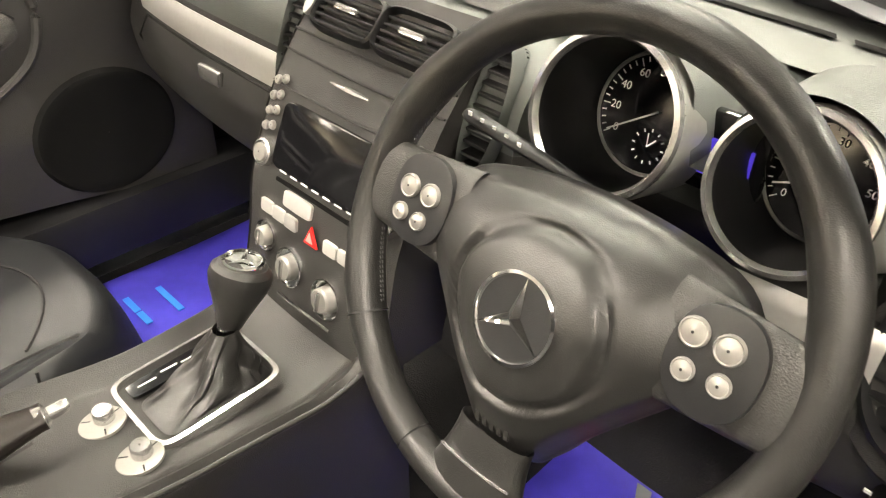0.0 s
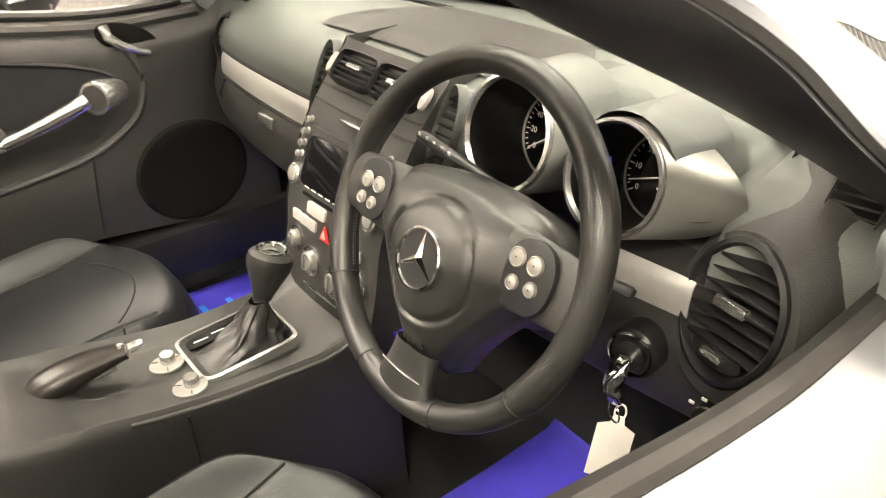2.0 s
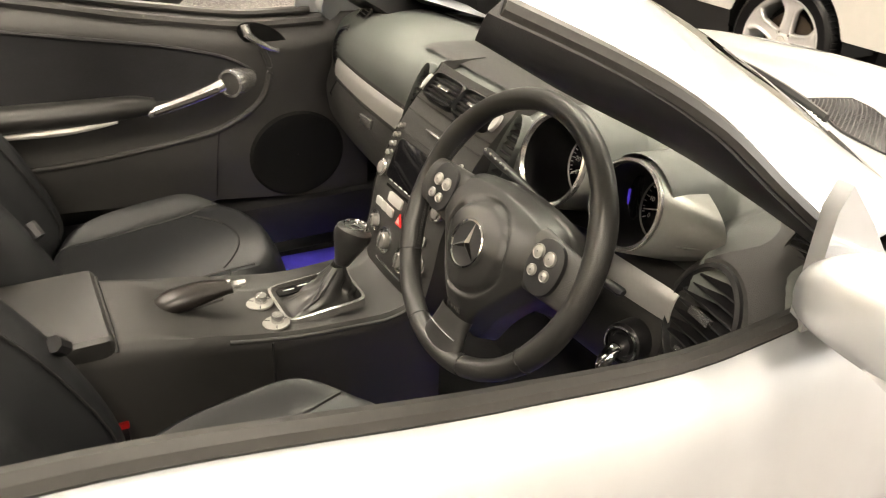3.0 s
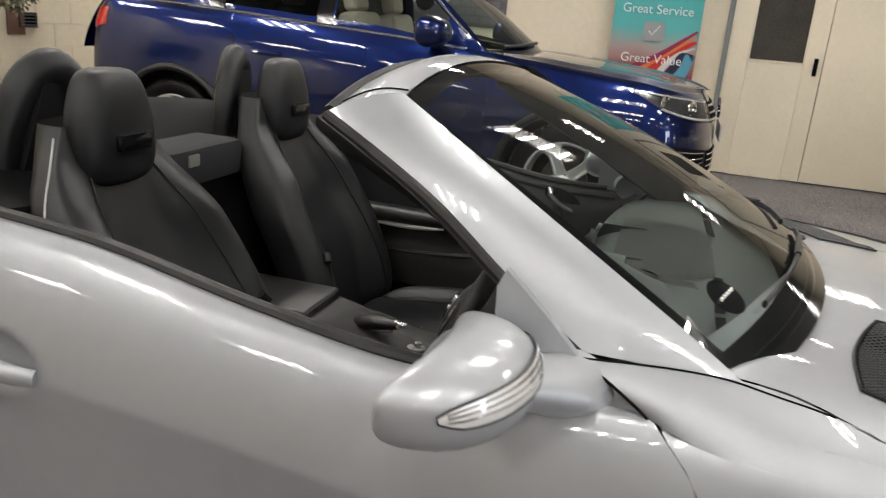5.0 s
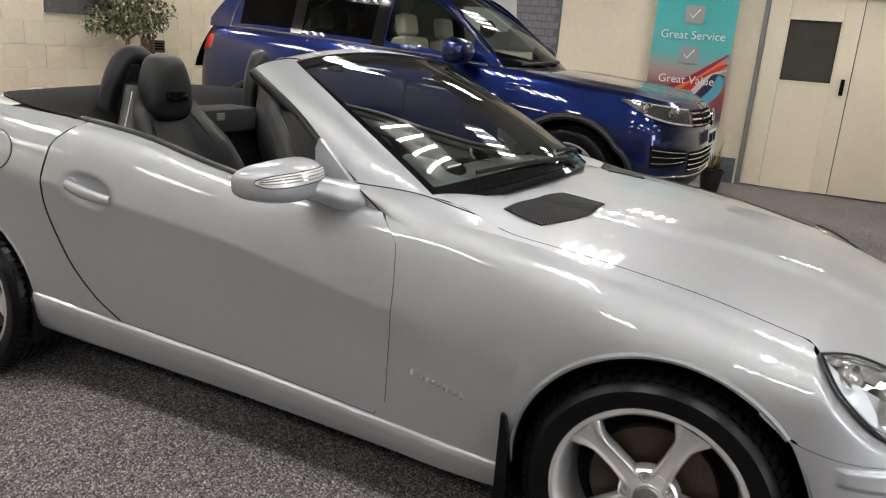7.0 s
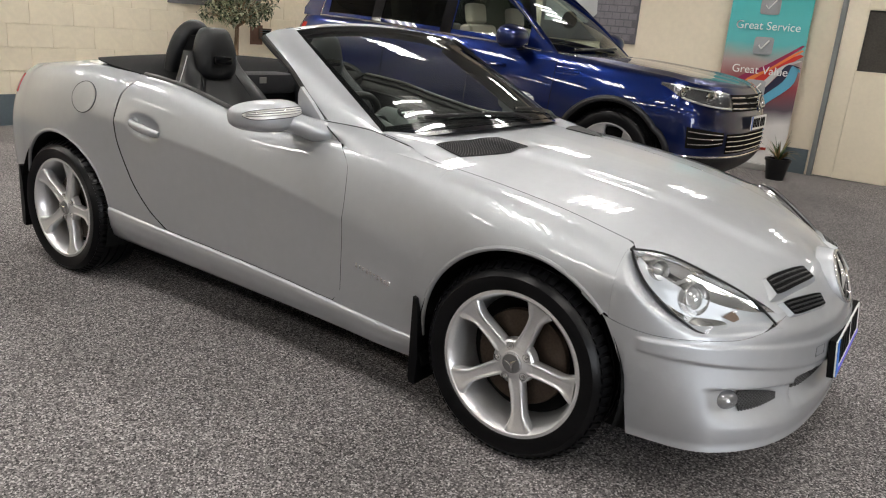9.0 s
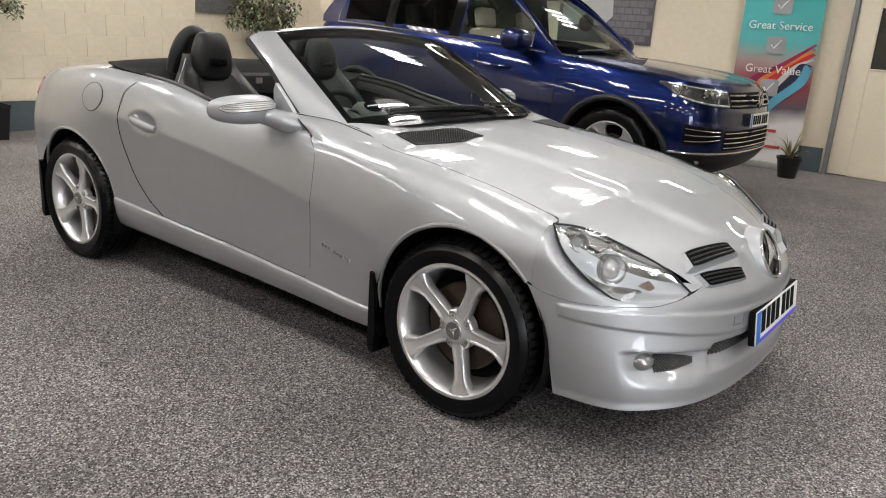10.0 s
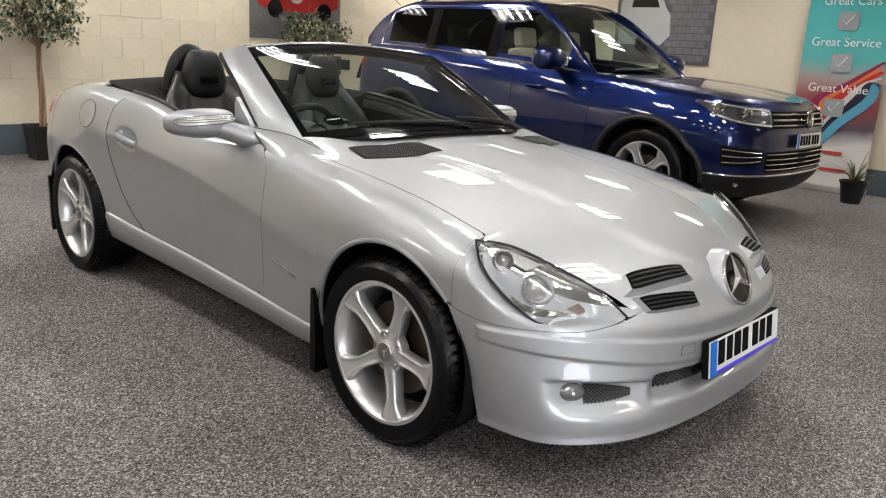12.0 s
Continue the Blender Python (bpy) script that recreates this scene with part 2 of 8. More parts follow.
class Shell:
    """The skin of a car: outline by height, wrapped round the nose and the tail."""

    def __init__(self, wmax, yb, ze, zm, k, x0, xf, pw, zn, x1=None, xr=None, pr=2.2, zt=None, bend=None):
        self.wmax, self.yb, self.ze, self.zm, self.k = wmax, yb, ze, zm, k
        self.x0, self.xf, self.pw, self.zn = x0, xf, pw, zn
        self.x1, self.xr, self.pr, self.zt = x1, xr, pr, zt
        self.bend = bend or (lambda x: 1.8)

    def crest(self, s):
        if s > self.x0:
            return self.zn(s - self.x0)
        if self.x1 is not None and s < self.x1:
            return self.zt(self.x1 - s)
        return self.ze(s)

    def half(self, x, z):
        w, ze, yb = self.wmax(x), self.ze(x), self.yb(x)
        if z <= self.zm:
            return w - self.k * (self.zm - z) ** 2
        t = min(1.0, max(0.0, (ze - z) / (ze - self.zm)))
        n = self.bend(x)
        return yb + (w - yb) * (1 - (1 - t) ** n) ** (1 / n)

    def at(self, s, z, side=-1, out=0.0):
        if s > self.x0:
            th = min(1.0, s - self.x0) * math.pi / 2
            p = self.pw(z)
            a = self.xf(z) - self.x0
            b = self.half(self.x0, min(z, self.ze(self.x0)))
            x = self.x0 + (a + out) * math.sin(th) ** (2 / p)
            y = (b + out) * max(0.0, math.cos(th)) ** (2 / p)
        elif self.x1 is not None and s < self.x1:
            th = min(1.0, self.x1 - s) * math.pi / 2
            a = self.x1 - self.xr(z)
            b = self.half(self.x1, min(z, self.ze(self.x1)))
            x = self.x1 - (a + out) * math.sin(th) ** (2 / self.pr)
            y = (b + out) * max(0.0, math.cos(th)) ** (2 / self.pr)
        else:
            x, y = s, self.half(s, z) + out
        return Vector((x, side * y, z))

    def panel(self, side, ss, lo, hi, nv, first=None, last=None, out=0.0, fade=0.3, bias=1.0):
        """A piece of skin over the stations ss, between the heights lo(s) and hi(s); first and last shift its two ends by height."""
        bm = B()
        rows = []
        for s in ss:
            row = []
            for j in range(nv + 1):
                v = (j / nv) ** bias
                q = s
                if first:
                    q += first(v) * max(0.0, 1 - (s - ss[0]) / fade)
                if last:
                    q += last(v) * max(0.0, 1 - (ss[-1] - s) / fade)
                row.append(bm.verts.new(self.at(q, lerp(lo(q), hi(q), v), side, out)))
            rows.append(row)
        for a, b in zip(rows, rows[1:]):
            for j in range(nv):
                bm.faces.new((a[j], b[j], b[j + 1], a[j + 1]))
        return bm


def steps(a, b, n):
    return [lerp(a, b, i / n) for i in range(n + 1)]


def arch_low(xc, zc, r, base):
    """The lower edge of a side: a wheel arch over the base line."""
    def f(s):
        d = r * r - (s - xc) ** 2
        return max(base(s), zc + math.sqrt(d)) if d > 0 else base(s)
    return f


def arch_steps(xc, r, n=24):
    return [xc - r - 0.0005] + [xc - r * math.cos(math.pi * k / n) for k in range(n + 1)] + [xc + r + 0.0005]


# ---- the showroom ----
WALLPAINT = make_mat("cream_wall_paint", (0.87, 0.77, 0.61), 0.6, bump=0.15, bscale=60, vary=0.05, vscale=1.2)
BLOCKPAINT = make_mat("cream_block_paint", (0.88, 0.79, 0.62), 0.62, bump=0.35, bscale=90, vary=0.06, vscale=1.5)
SKIRT = make_mat("blue_grey_paint", (0.10, 0.13, 0.15), 0.45, vary=0.12, vscale=4)
DOORPAINT = make_mat("cream_door_paint", (0.88, 0.79, 0.63), 0.4, vary=0.04, vscale=2)
FRAMEPAINT = make_mat("grey_frame_paint", (0.20, 0.21, 0.21), 0.5, vary=0.1)
TILE = make_mat("ceiling_tile", (0.46, 0.455, 0.44), 0.9, bump=0.3, bscale=120, vary=0.05)
TUBEMAT = make_mat("lamp_tube", (0.9, 0.9, 0.9), 0.5, emit=(1.0, 0.97, 0.93), power=TUBE)
TRAY = make_mat("lamp_tray", (0.34, 0.34, 0.33), 0.4, 0.3)


def carpet_mat():
    m = bpy.data.materials.new("grey_carpet")
    m.use_nodes = True
    nt = m.node_tree
    b = nt.nodes["Principled BSDF"]
    b.inputs["Roughness"].default_value = 0.95
    b.inputs["Specular IOR Level"].default_value = 0.15
    tc = nt.nodes.new("ShaderNodeTexCoord")
    fine = nt.nodes.new("ShaderNodeTexVoronoi")
    fine.inputs["Scale"].default_value = 210
    tiny = nt.nodes.new("ShaderNodeTexNoise")
    tiny.inputs["Scale"].default_value = 90
    tiny.inputs["Detail"].default_value = 2
    big = nt.nodes.new("ShaderNodeTexNoise")
    big.inputs["Scale"].default_value = 1.1
    big.inputs["Detail"].default_value = 4
    for n in (fine, tiny, big):
        nt.links.new(tc.outputs["Object"], n.inputs["Vector"])
    ramp = nt.nodes.new("ShaderNodeValToRGB")
    e = ramp.color_ramp.elements
    e[0].position, e[0].color = 0.30, (0.031, 0.0285, 0.029, 1)
    e[1].position, e[1].color = 0.95, (0.66, 0.62, 0.61, 1)
    mid = e.new(0.66)
    mid.color = (0.186, 0.174, 0.173, 1)
    mixed = nt.nodes.new("ShaderNodeMath")
    mixed.operation = "MULTIPLY_ADD"
    nt.links.new(fine.outputs["Color"], mixed.inputs[0])
    mixed.inputs[1].default_value = 0.75
    shift = nt.nodes.new("ShaderNodeMath")
    shift.operation = "MULTIPLY"
    shift.inputs[1].default_value = 0.35
    nt.links.new(tiny.outputs["Fac"], shift.inputs[0])
    nt.links.new(shift.outputs[0], mixed.inputs[2])
    nt.links.new(mixed.outputs[0], ramp.inputs["Fac"])
    r = nt.nodes.new("ShaderNodeMapRange")
    r.inputs["From Min"].default_value, r.inputs["From Max"].default_value = 0.3, 0.7
    r.inputs["To Min"].default_value, r.inputs["To Max"].default_value = 0.8, 1.2
    nt.links.new(big.outputs["Fac"], r.inputs["Value"])
    v = nt.nodes.new("ShaderNodeVectorMath")
    v.operation = "SCALE"
    nt.links.new(ramp.outputs["Color"], v.inputs[0])
    nt.links.new(r.outputs["Result"], v.inputs["Scale"])
    nt.links.new(v.outputs["Vector"], b.inputs["Base Color"])
    bp = nt.nodes.new("ShaderNodeBump")
    bp.inputs["Strength"].default_value = 0.08
    bp.inputs["Distance"].default_value = 0.003
    nt.links.new(tiny.outputs["Fac"], bp.inputs["Height"])
    nt.links.new(bp.outputs["Normal"], b.inputs["Normal"])
    return m


CARPET = carpet_mat()
X0, X1, Y0, Y1, ZC = -6.70, 6.2, -8.4, 6.80, 2.75
DX0, DX1, DZ = -0.36, 1.46, 2.06

floor = part("floor", box(B(), ((X0 + X1) / 2, (Y0 + Y1) / 2, -0.05), (X1 - X0 + 0.4, Y1 - Y0 + 0.4, 0.1)), CARPET, shade=False)
tagged(floor, "dark grey flecked showroom carpet", "floor", kind="structure")


def wall_box(name, c, s, label, material=WALLPAINT):
    return tagged(part(name, box(B(), c, s), material, shade=False), label, "wall", kind="structure")


wall_w = wall_box("wall_west", (X0 - 0.1, (Y0 + Y1) / 2, ZC / 2), (0.2, Y1 - Y0, ZC), "cream painted blockwork wall", BLOCKPAINT)
# made-up window out of view, added to light and reflect in the car's nose
GY0, GY1, GZ0, GZ1 = -5.4, -0.6, 0.25, 2.35
bm = B()
box(bm, (X1 + 0.1, (Y0 + GY0) / 2, ZC / 2), (0.2, GY0 - Y0, ZC))
box(bm, (X1 + 0.1, (GY1 + Y1) / 2, ZC / 2), (0.2, Y1 - GY1, ZC))
box(bm, (X1 + 0.1, (GY0 + GY1) / 2, GZ0 / 2), (0.2, GY1 - GY0, GZ0))
box(bm, (X1 + 0.1, (GY0 + GY1) / 2, (GZ1 + ZC) / 2), (0.2, GY1 - GY0, ZC - GZ1))
tagged(part("wall_east", bm, WALLPAINT, shade=False), "cream painted wall with an opening for an added, unseen window", "wall", kind="structure")
extra_window = thing("window_1", (X1 + 0.1, (GY0 + GY1) / 2, GZ0), "added, unseen wide window in a grey frame, there for its light", "window", kind="structure")
bm = B()
for yy in steps(GY0 + 0.03, GY1 - 0.03, 3):
    box(bm, (X1 + 0.1, yy, (GZ0 + GZ1) / 2), (0.07, 0.06, GZ1 - GZ0), 0.004)
for zz in (GZ0 + 0.03, GZ1 - 0.03):
    box(bm, (X1 + 0.1, (GY0 + GY1) / 2, zz), (0.066, GY1 - GY0, 0.06), 0.004)
part("window_frame", bm, FRAMEPAINT, extra_window)
for k in range(3):
    wy = lerp(GY0, GY1, (k + 0.5) / 3)
    pane = part("pane", box(B(), (X1 + 0.1, wy, (GZ0 + GZ1) / 2), (0.008, (GY1 - GY0) / 3 - 0.06, GZ1 - GZ0 - 0.12)), CLEAR, extra_window, shade=False)
    pane.visible_shadow = False
# cool fill lamp in the added opening, brightens the bumper; no known source
fill_lamp = bpy.data.lights.new("daylight", "AREA")
fill_lamp.shape = "RECTANGLE"
fill_lamp.size, fill_lamp.size_y = GY1 - GY0 - 0.2, GZ1 - GZ0 - 0.2
fill_lamp.energy = FILL_POWER
fill_lamp.color = (0.90, 0.94, 1.0)
new("daylight", fill_lamp).matrix_basis = Matrix.Translation((X1 + 0.06, (GY0 + GY1) / 2, (GZ0 + GZ1) / 2)) @ Matrix.Rotation(math.pi / 2, 4, "Y")
wall_box("wall_south", ((X0 + X1) / 2, Y0 - 0.1, ZC / 2), (X1 - X0 + 0.4, 0.2, ZC), "plain cream painted wall")
bm = B()
box(bm, ((X0 + DX0) / 2 - 0.1, Y1 + 0.1, ZC / 2), (DX0 - X0 + 0.2, 0.2, ZC))
box(bm, ((X1 + DX1) / 2 + 0.1, Y1 + 0.1, ZC / 2), (X1 - DX1 + 0.2, 0.2, ZC))
box(bm, ((DX0 + DX1) / 2, Y1 + 0.1, (ZC + DZ) / 2), (DX1 - DX0, 0.2, ZC - DZ))
tagged(part("wall_north", bm, WALLPAINT, shade=False), "cream painted wall with a double door", "wall", kind="structure")

# skirting band painted blue grey
bm = B()
box(bm, (X0 + 0.004, (Y0 + Y1) / 2, 0.15), (0.012, Y1 - Y0 - 0.02, 0.30))
tagged(part("skirting_west", bm, SKIRT, shade=False), "blue-grey painted skirting band", "skirting", kind="structure")
bm = B()
box(bm, ((X0 + DX0) / 2 - 0.03, Y1 - 0.004, 0.14), (DX0 - X0 - 0.10, 0.012, 0.28))
box(bm, ((X1 + DX1) / 2 + 0.03, Y1 - 0.004, 0.14), (X1 - DX1 - 0.10, 0.012, 0.28))
tagged(part("skirting_north", bm, SKIRT, shade=False), "blue-grey painted skirting band", "skirting", kind="structure")

# double door with a wired window in one leaf
door = thing("double_door", (0.55, Y1, 0), "cream painted double door with a small dark window", "door", kind="structure")
bm = B()
box(bm, (DX0 - 0.025, Y1 - 0.01, DZ / 2), (0.05, 0.08, DZ), 0.004)
box(bm, (DX1 + 0.025, Y1 - 0.01, DZ / 2), (0.05, 0.08, DZ), 0.004)
box(bm, ((DX0 + DX1) / 2, Y1 - 0.01, DZ + 0.025), (DX1 - DX0 + 0.1, 0.08, 0.05), 0.004)
part("door_frame", bm, FRAMEPAINT, door, "grey door frame")
DM = (DX0 + DX1) / 2
WX0, WX1, WZ0, WZ1 = -0.15, 0.37, 1.18, 1.83
bm = B()
box(bm, ((DX0 + WX0) / 2, Y1 + 0.02, DZ / 2 + 0.005), (WX0 - DX0 - 0.006, 0.045, DZ - 0.02), 0.003)
box(bm, ((WX1 + DM) / 2 - 0.002, Y1 + 0.02, DZ / 2 + 0.005), (DM - WX1 - 0.006, 0.045, DZ - 0.02), 0.003)
box(bm, ((WX0 + WX1) / 2, Y1 + 0.02, WZ0 / 2 + 0.005), (WX1 - WX0, 0.045, WZ0 - 0.01))
box(bm, ((WX0 + WX1) / 2, Y1 + 0.02, (WZ1 + DZ) / 2 - 0.005), (WX1 - WX0, 0.045, DZ - WZ1 - 0.015))
leaf = part("door_leaf", bm, DOORPAINT, door, "cream painted door leaf")
part("pane", box(B(), ((WX0 + WX1) / 2, Y1 + 0.028, (WZ0 + WZ1) / 2), (WX1 - WX0, 0.008, WZ1 - WZ0)),
     make_mat("dark_wired_glass", (0.06, 0.055, 0.05), 0.12, vary=0.3, vscale=4), leaf, "dark window pane")
bm = B()
for c, s in (((WX0 + WX1) / 2, WZ0), ((WX0 + WX1) / 2, WZ1)):
    box(bm, (c, Y1 - 0.004, s), (WX1 - WX0 + 0.03, 0.014, 0.02), 0.003)
for c in (WX0, WX1):
    box(bm, (c, Y1 - 0.004, (WZ0 + WZ1) / 2), (0.02, 0.014, WZ1 - WZ0 + 0.03), 0.003)
part("glazing_bead", bm, DOORPAINT, leaf)
bm = B()
box(bm, (DM - 0.07, Y1 - 0.03, 1.16), (0.025, 0.02, 0.14), 0.006)
box(bm, (DM - 0.07, Y1 - 0.015, 1.16), (0.04, 0.012, 0.17), 0.003)
part("door_handle", bm, DARK, leaf, "black pull handle")
part("door_leaf", box(B(), ((DM + DX1) / 2, Y1 + 0.02, DZ / 2 + 0.005), (DX1 - DM - 0.006, 0.045, DZ - 0.02), 0.003), DOORPAINT, door)

# ceiling with recessed light fittings
FX = [-6.1, -4.3, -2.5, -0.7, 1.1, 2.9, 4.7]
FY = [-4.2, -1.8, 0.6, 2.4, 5.4]
ceil = B()
box(ceil, ((X0 + X1) / 2, (Y0 + Y1) / 2, ZC + 0.15), (X1 - X0 + 0.4, Y1 - Y0 + 0.4, 0.1))
CW = 0.6
nx, ny = int((X1 - X0) / CW) + 1, int((Y1 - Y0) / CW) + 1
cells = {(round((fx - X0) / CW), round((fy - Y0) / CW)) for fx in FX for fy in FY if not (fx > 1 and 2 < fy < 4)}
for i in range(nx):
    for j in range(ny):
        if (i, j) in cells:
            continue
        a0, a1 = X0 + (i - 0.5) * CW + 0.012, min(X0 + (i + 0.5) * CW - 0.012, X1)
        b0, b1 = Y0 + (j - 0.5) * CW + 0.012, min(Y0 + (j + 0.5) * CW - 0.012, Y1)
        a0, b0 = max(a0, X0), max(b0, Y0)
        if a1 - a0 > 0.05 and b1 - b0 > 0.05:
            box(ceil, ((a0 + a1) / 2, (b0 + b1) / 2, ZC + 0.008), (a1 - a0, b1 - b0, 0.012))
for i in range(nx + 1):
    x = X0 + (i - 0.5) * CW
    if X0 < x < X1:
        box(ceil, (x, (Y0 + Y1) / 2, ZC), (0.024, Y1 - Y0, 0.008))
for j in range(ny + 1):
    y = Y0 + (j - 0.5) * CW
    if Y0 < y < Y1:
        box(ceil, ((X0 + X1) / 2, y, ZC + 0.001), (X1 - X0, 0.024, 0.008))
tagged(part("ceiling", ceil, TILE, shade=False), "white suspended tile ceiling", "ceiling", kind="structure")


def light_fitting(x, y):
    th = thing("ceiling_light", (x, y, ZC), "recessed square fluorescent ceiling light with four tubes", "ceiling light", "showroom ceiling lights")
    bm = B()
    for dx, dy, sx, sy in ((0.285, 0, 0.012, 0.57), (-0.285, 0, 0.012, 0.57), (0, 0.285, 0.57, 0.012), (0, -0.285, 0.57, 0.012)):
        box(bm, (x + dx, y + dy, ZC + 0.045), (sx, sy, 0.085))
    box(bm, (x, y, ZC + 0.092), (0.58, 0.58, 0.008))
    for k in range(3):
        box(bm, (x - 0.1425 + 0.1425 * k, y, ZC + 0.03), (0.006, 0.56, 0.05))
    part("tray", bm, TRAY, th)
    for k in range(4):
        bm = B()
        box(bm, (x - 0.214 + 0.1425 * k, y, ZC + 0.05), (0.03, 0.54, 0.022), 0.006)
        part("tube", bm, TUBEMAT, th, "glowing fluorescent tube", shade=False)
    return th


for i, j in sorted(cells):
    light_fitting(X0 + i * CW, Y0 + j * CW)

# small dark vent in the far wall
bm = B()
for y0, z0, sy, sz in ((0.0, 0.062, 0.21, 0.014), (0.0, -0.062, 0.21, 0.014), (0.099, 0.0, 0.014, 0.138), (-0.099, 0.0, 0.014, 0.138)):
    box(bm, (X0 + 0.008, 4.35 + y0, 0.995 + z0), (0.02, sy, sz), 0.002)
vent = part("wall_vent", bm, make_mat("brown_vent_paint", (0.10, 0.07, 0.05), 0.6, vary=0.1))
tagged(vent, "small dark brown vent set in the cream block wall", "wall vent")
bm = B()
box(bm, (X0 + 0.003, 4.35, 0.995), (0.008, 0.19, 0.115))
part("vent_back", bm, DARK, vent)
for k in range(4):
    bm = B()
    box(bm, (X0 + 0.010, 4.35, 0.950 + 0.03 * k), (0.010, 0.188, 0.008))
    part("slat", bm, SKIRT, vent, shade=False)


# ---- the silver convertible: skin ----
class Creased(Shell):
    """The convertible's side: a crease falls forward along the door, full above it and hollow below."""
    dent = None

    def half(self, x, z):
        y = Shell.half(self, x, z)
        c = smooth((x + 2.35) / 0.30) * (1 - smooth((x + 0.62) / 0.50))
        if c <= 0:
            return y
        zc, w, ze, yb = crease_z(x), self.wmax(x), self.ze(x), self.yb(x)
        if z > zc:
            t = max(0.0, min(1.0, (ze - z) / (ze - zc)))
            q = yb + (w - yb) * (0.45 * t + 0.55 * (1 - (1 - t) ** 2.6) ** (1 / 2.6))
        else:
            d = zc - z
            q = w - 0.020 * (1 - math.exp(-d / 0.13)) - 0.10 * max(0.0, d - 0.12) ** 2
        return lerp(y, q, c)

    def at(self, s, z, side=-1, out=0.0):
        if self.dent:
            out = out - self.dent(s, z)
        return Shell.at(self, s, z, side, out)


crease_z = curve((-2.4, 0.80), (-2.05, 0.785), (-1.73, 0.758), (-1.25, 0.704), (-0.72, 0.617), (-0.2, 0.53))
car = thing("convertible_car", (-1.2, 0, 0), "silver two-seat convertible with its roof folded away, on grey carpet", "car")
roadster = Creased(
    wmax=curve((-3.0, 0.72), (-2.85, 0.80), (-2.65, 0.845), (-2.43, 0.862), (-2.0, 0.852), (-1.7, 0.845), (-1.2, 0.832), (-0.75, 0.828), (-0.4, 0.842), (0, 0.858), (0.28, 0.842)),
    yb=curve((-3.0, 0.64), (-2.7, 0.70), (-2.2, 0.735), (-1.7, 0.735), (-1.2, 0.745), (-0.8, 0.735), (-0.4, 0.735), (0, 0.735), (0.28, 0.735)),
    ze=curve((-2.9, 0.915), (-2.65, 0.96), (-2.35, 0.985), (-2.0, 0.975), (-1.7, 0.953), (-1.37, 0.895), (-1.1, 0.862), (-0.8, 0.866), (-0.4, 0.842), (0, 0.791), (0.28, 0.728)),
    zm=0.62, k=0.36, x0=0.28, bend=curve((-2.9, 1.9), (-2.4, 2.2), (-1.9, 3.0), (-1.45, 3.0), (-1.0, 2.7), (-0.5, 2.1), (0.0, 1.8)),
    xf=curve((0.15, 0.745), (0.20, 0.775), (0.30, 0.79), (0.42, 0.795), (0.50, 0.79), (0.56, 0.75), (0.62, 0.705), (0.68, 0.65)),
    pw=curve((0.15, 2.5), (0.33, 2.25), (0.52, 1.95), (0.7, 1.85)),
    zn=curve((0, 0.728), (0.22, 0.66), (0.45, 0.585), (0.62, 0.565), (0.8, 0.60), (1.0, 0.645)),
    x1=-2.85, xr=curve((0.2, -3.14), (0.5, -3.20), (0.7, -3.17), (0.9, -3.06)), pr=2.4,
    zt=curve((0, 0.925), (1.0, 0.93)))
FW, RW, AR = 0.0, -2.43, 0.352
sill_top = curve((-2.1, 0.385), (-1.77, 0.362), (-1.146, 0.325), (-0.77, 0.297), (-0.3, 0.27))
sill_low = curve((-2.1, 0.225), (-1.2, 0.195), (-0.4, 0.168))
mid_xm = curve((-0.78, -0.52), (-0.4, -0.28), (0, 0.06), (0.28, 0.30), (0.7, 0.55), (1.0, 0.645), (1.28, 0.675))
mid_z = curve((-0.55, 0.912), (-0.3, 0.886), (0, 0.848), (0.3, 0.794), (0.5, 0.735), (0.60, 0.69), (0.66, 0.655), (0.69, 0.642))


def top_point(s, v, side=-1, out=0.0):
    """The bonnet and the top of the wings: v runs from the middle to the crest."""
    s2 = min(s, 1.28)
    c = roadster.at(s2, roadster.crest(s2), side)
    xm = mid_xm(s2)
    m = Vector((xm, 0, mid_z(xm)))
    p = m.lerp(c, v)
    p.z = m.z + (c.z - m.z) * v ** 2.3
    vc = lerp(0.47, 0.36, smooth((s + 0.6) / 1.2))
    ridge = smooth((1.1 - s) / 0.4) * smooth((s + 0.75) / 0.3)
    p.z += 0.010 * ridge * (1 - smooth((v - vc) / 0.09)) - 0.004 * ridge
    p.z += 0.027 * smooth((-0.40 - s) / 0.32) * smooth((v - 0.50) / 0.38) * (1 - smooth((v - 0.88) / 0.12))
    p.z += out
    return p


GAP = 0.0043
lamp_low = curve((0.29, 0.727), (0.35, 0.668), (0.415, 0.614), (0.514, 0.552), (0.613, 0.522), (0.83, 0.522))
front_gap = curve((0, 0.02), (0.08, -0.016), (0.3, -0.02), (0.6, -0.026), (0.85, -0.012), (1.0, 0.06))
rear_gap = curve((0, 0.30), (0.1, 0.19), (0.3, 0.075), (0.6, 0.0), (0.85, 0.01), (1.0, 0.09))
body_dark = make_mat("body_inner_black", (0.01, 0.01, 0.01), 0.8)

def wing_edge(s):
    """Where the bonnet ends and the wing begins; further in beside the windscreen."""
    return 0.95 - 0.055 * smooth((-0.40 - s) / 0.25)


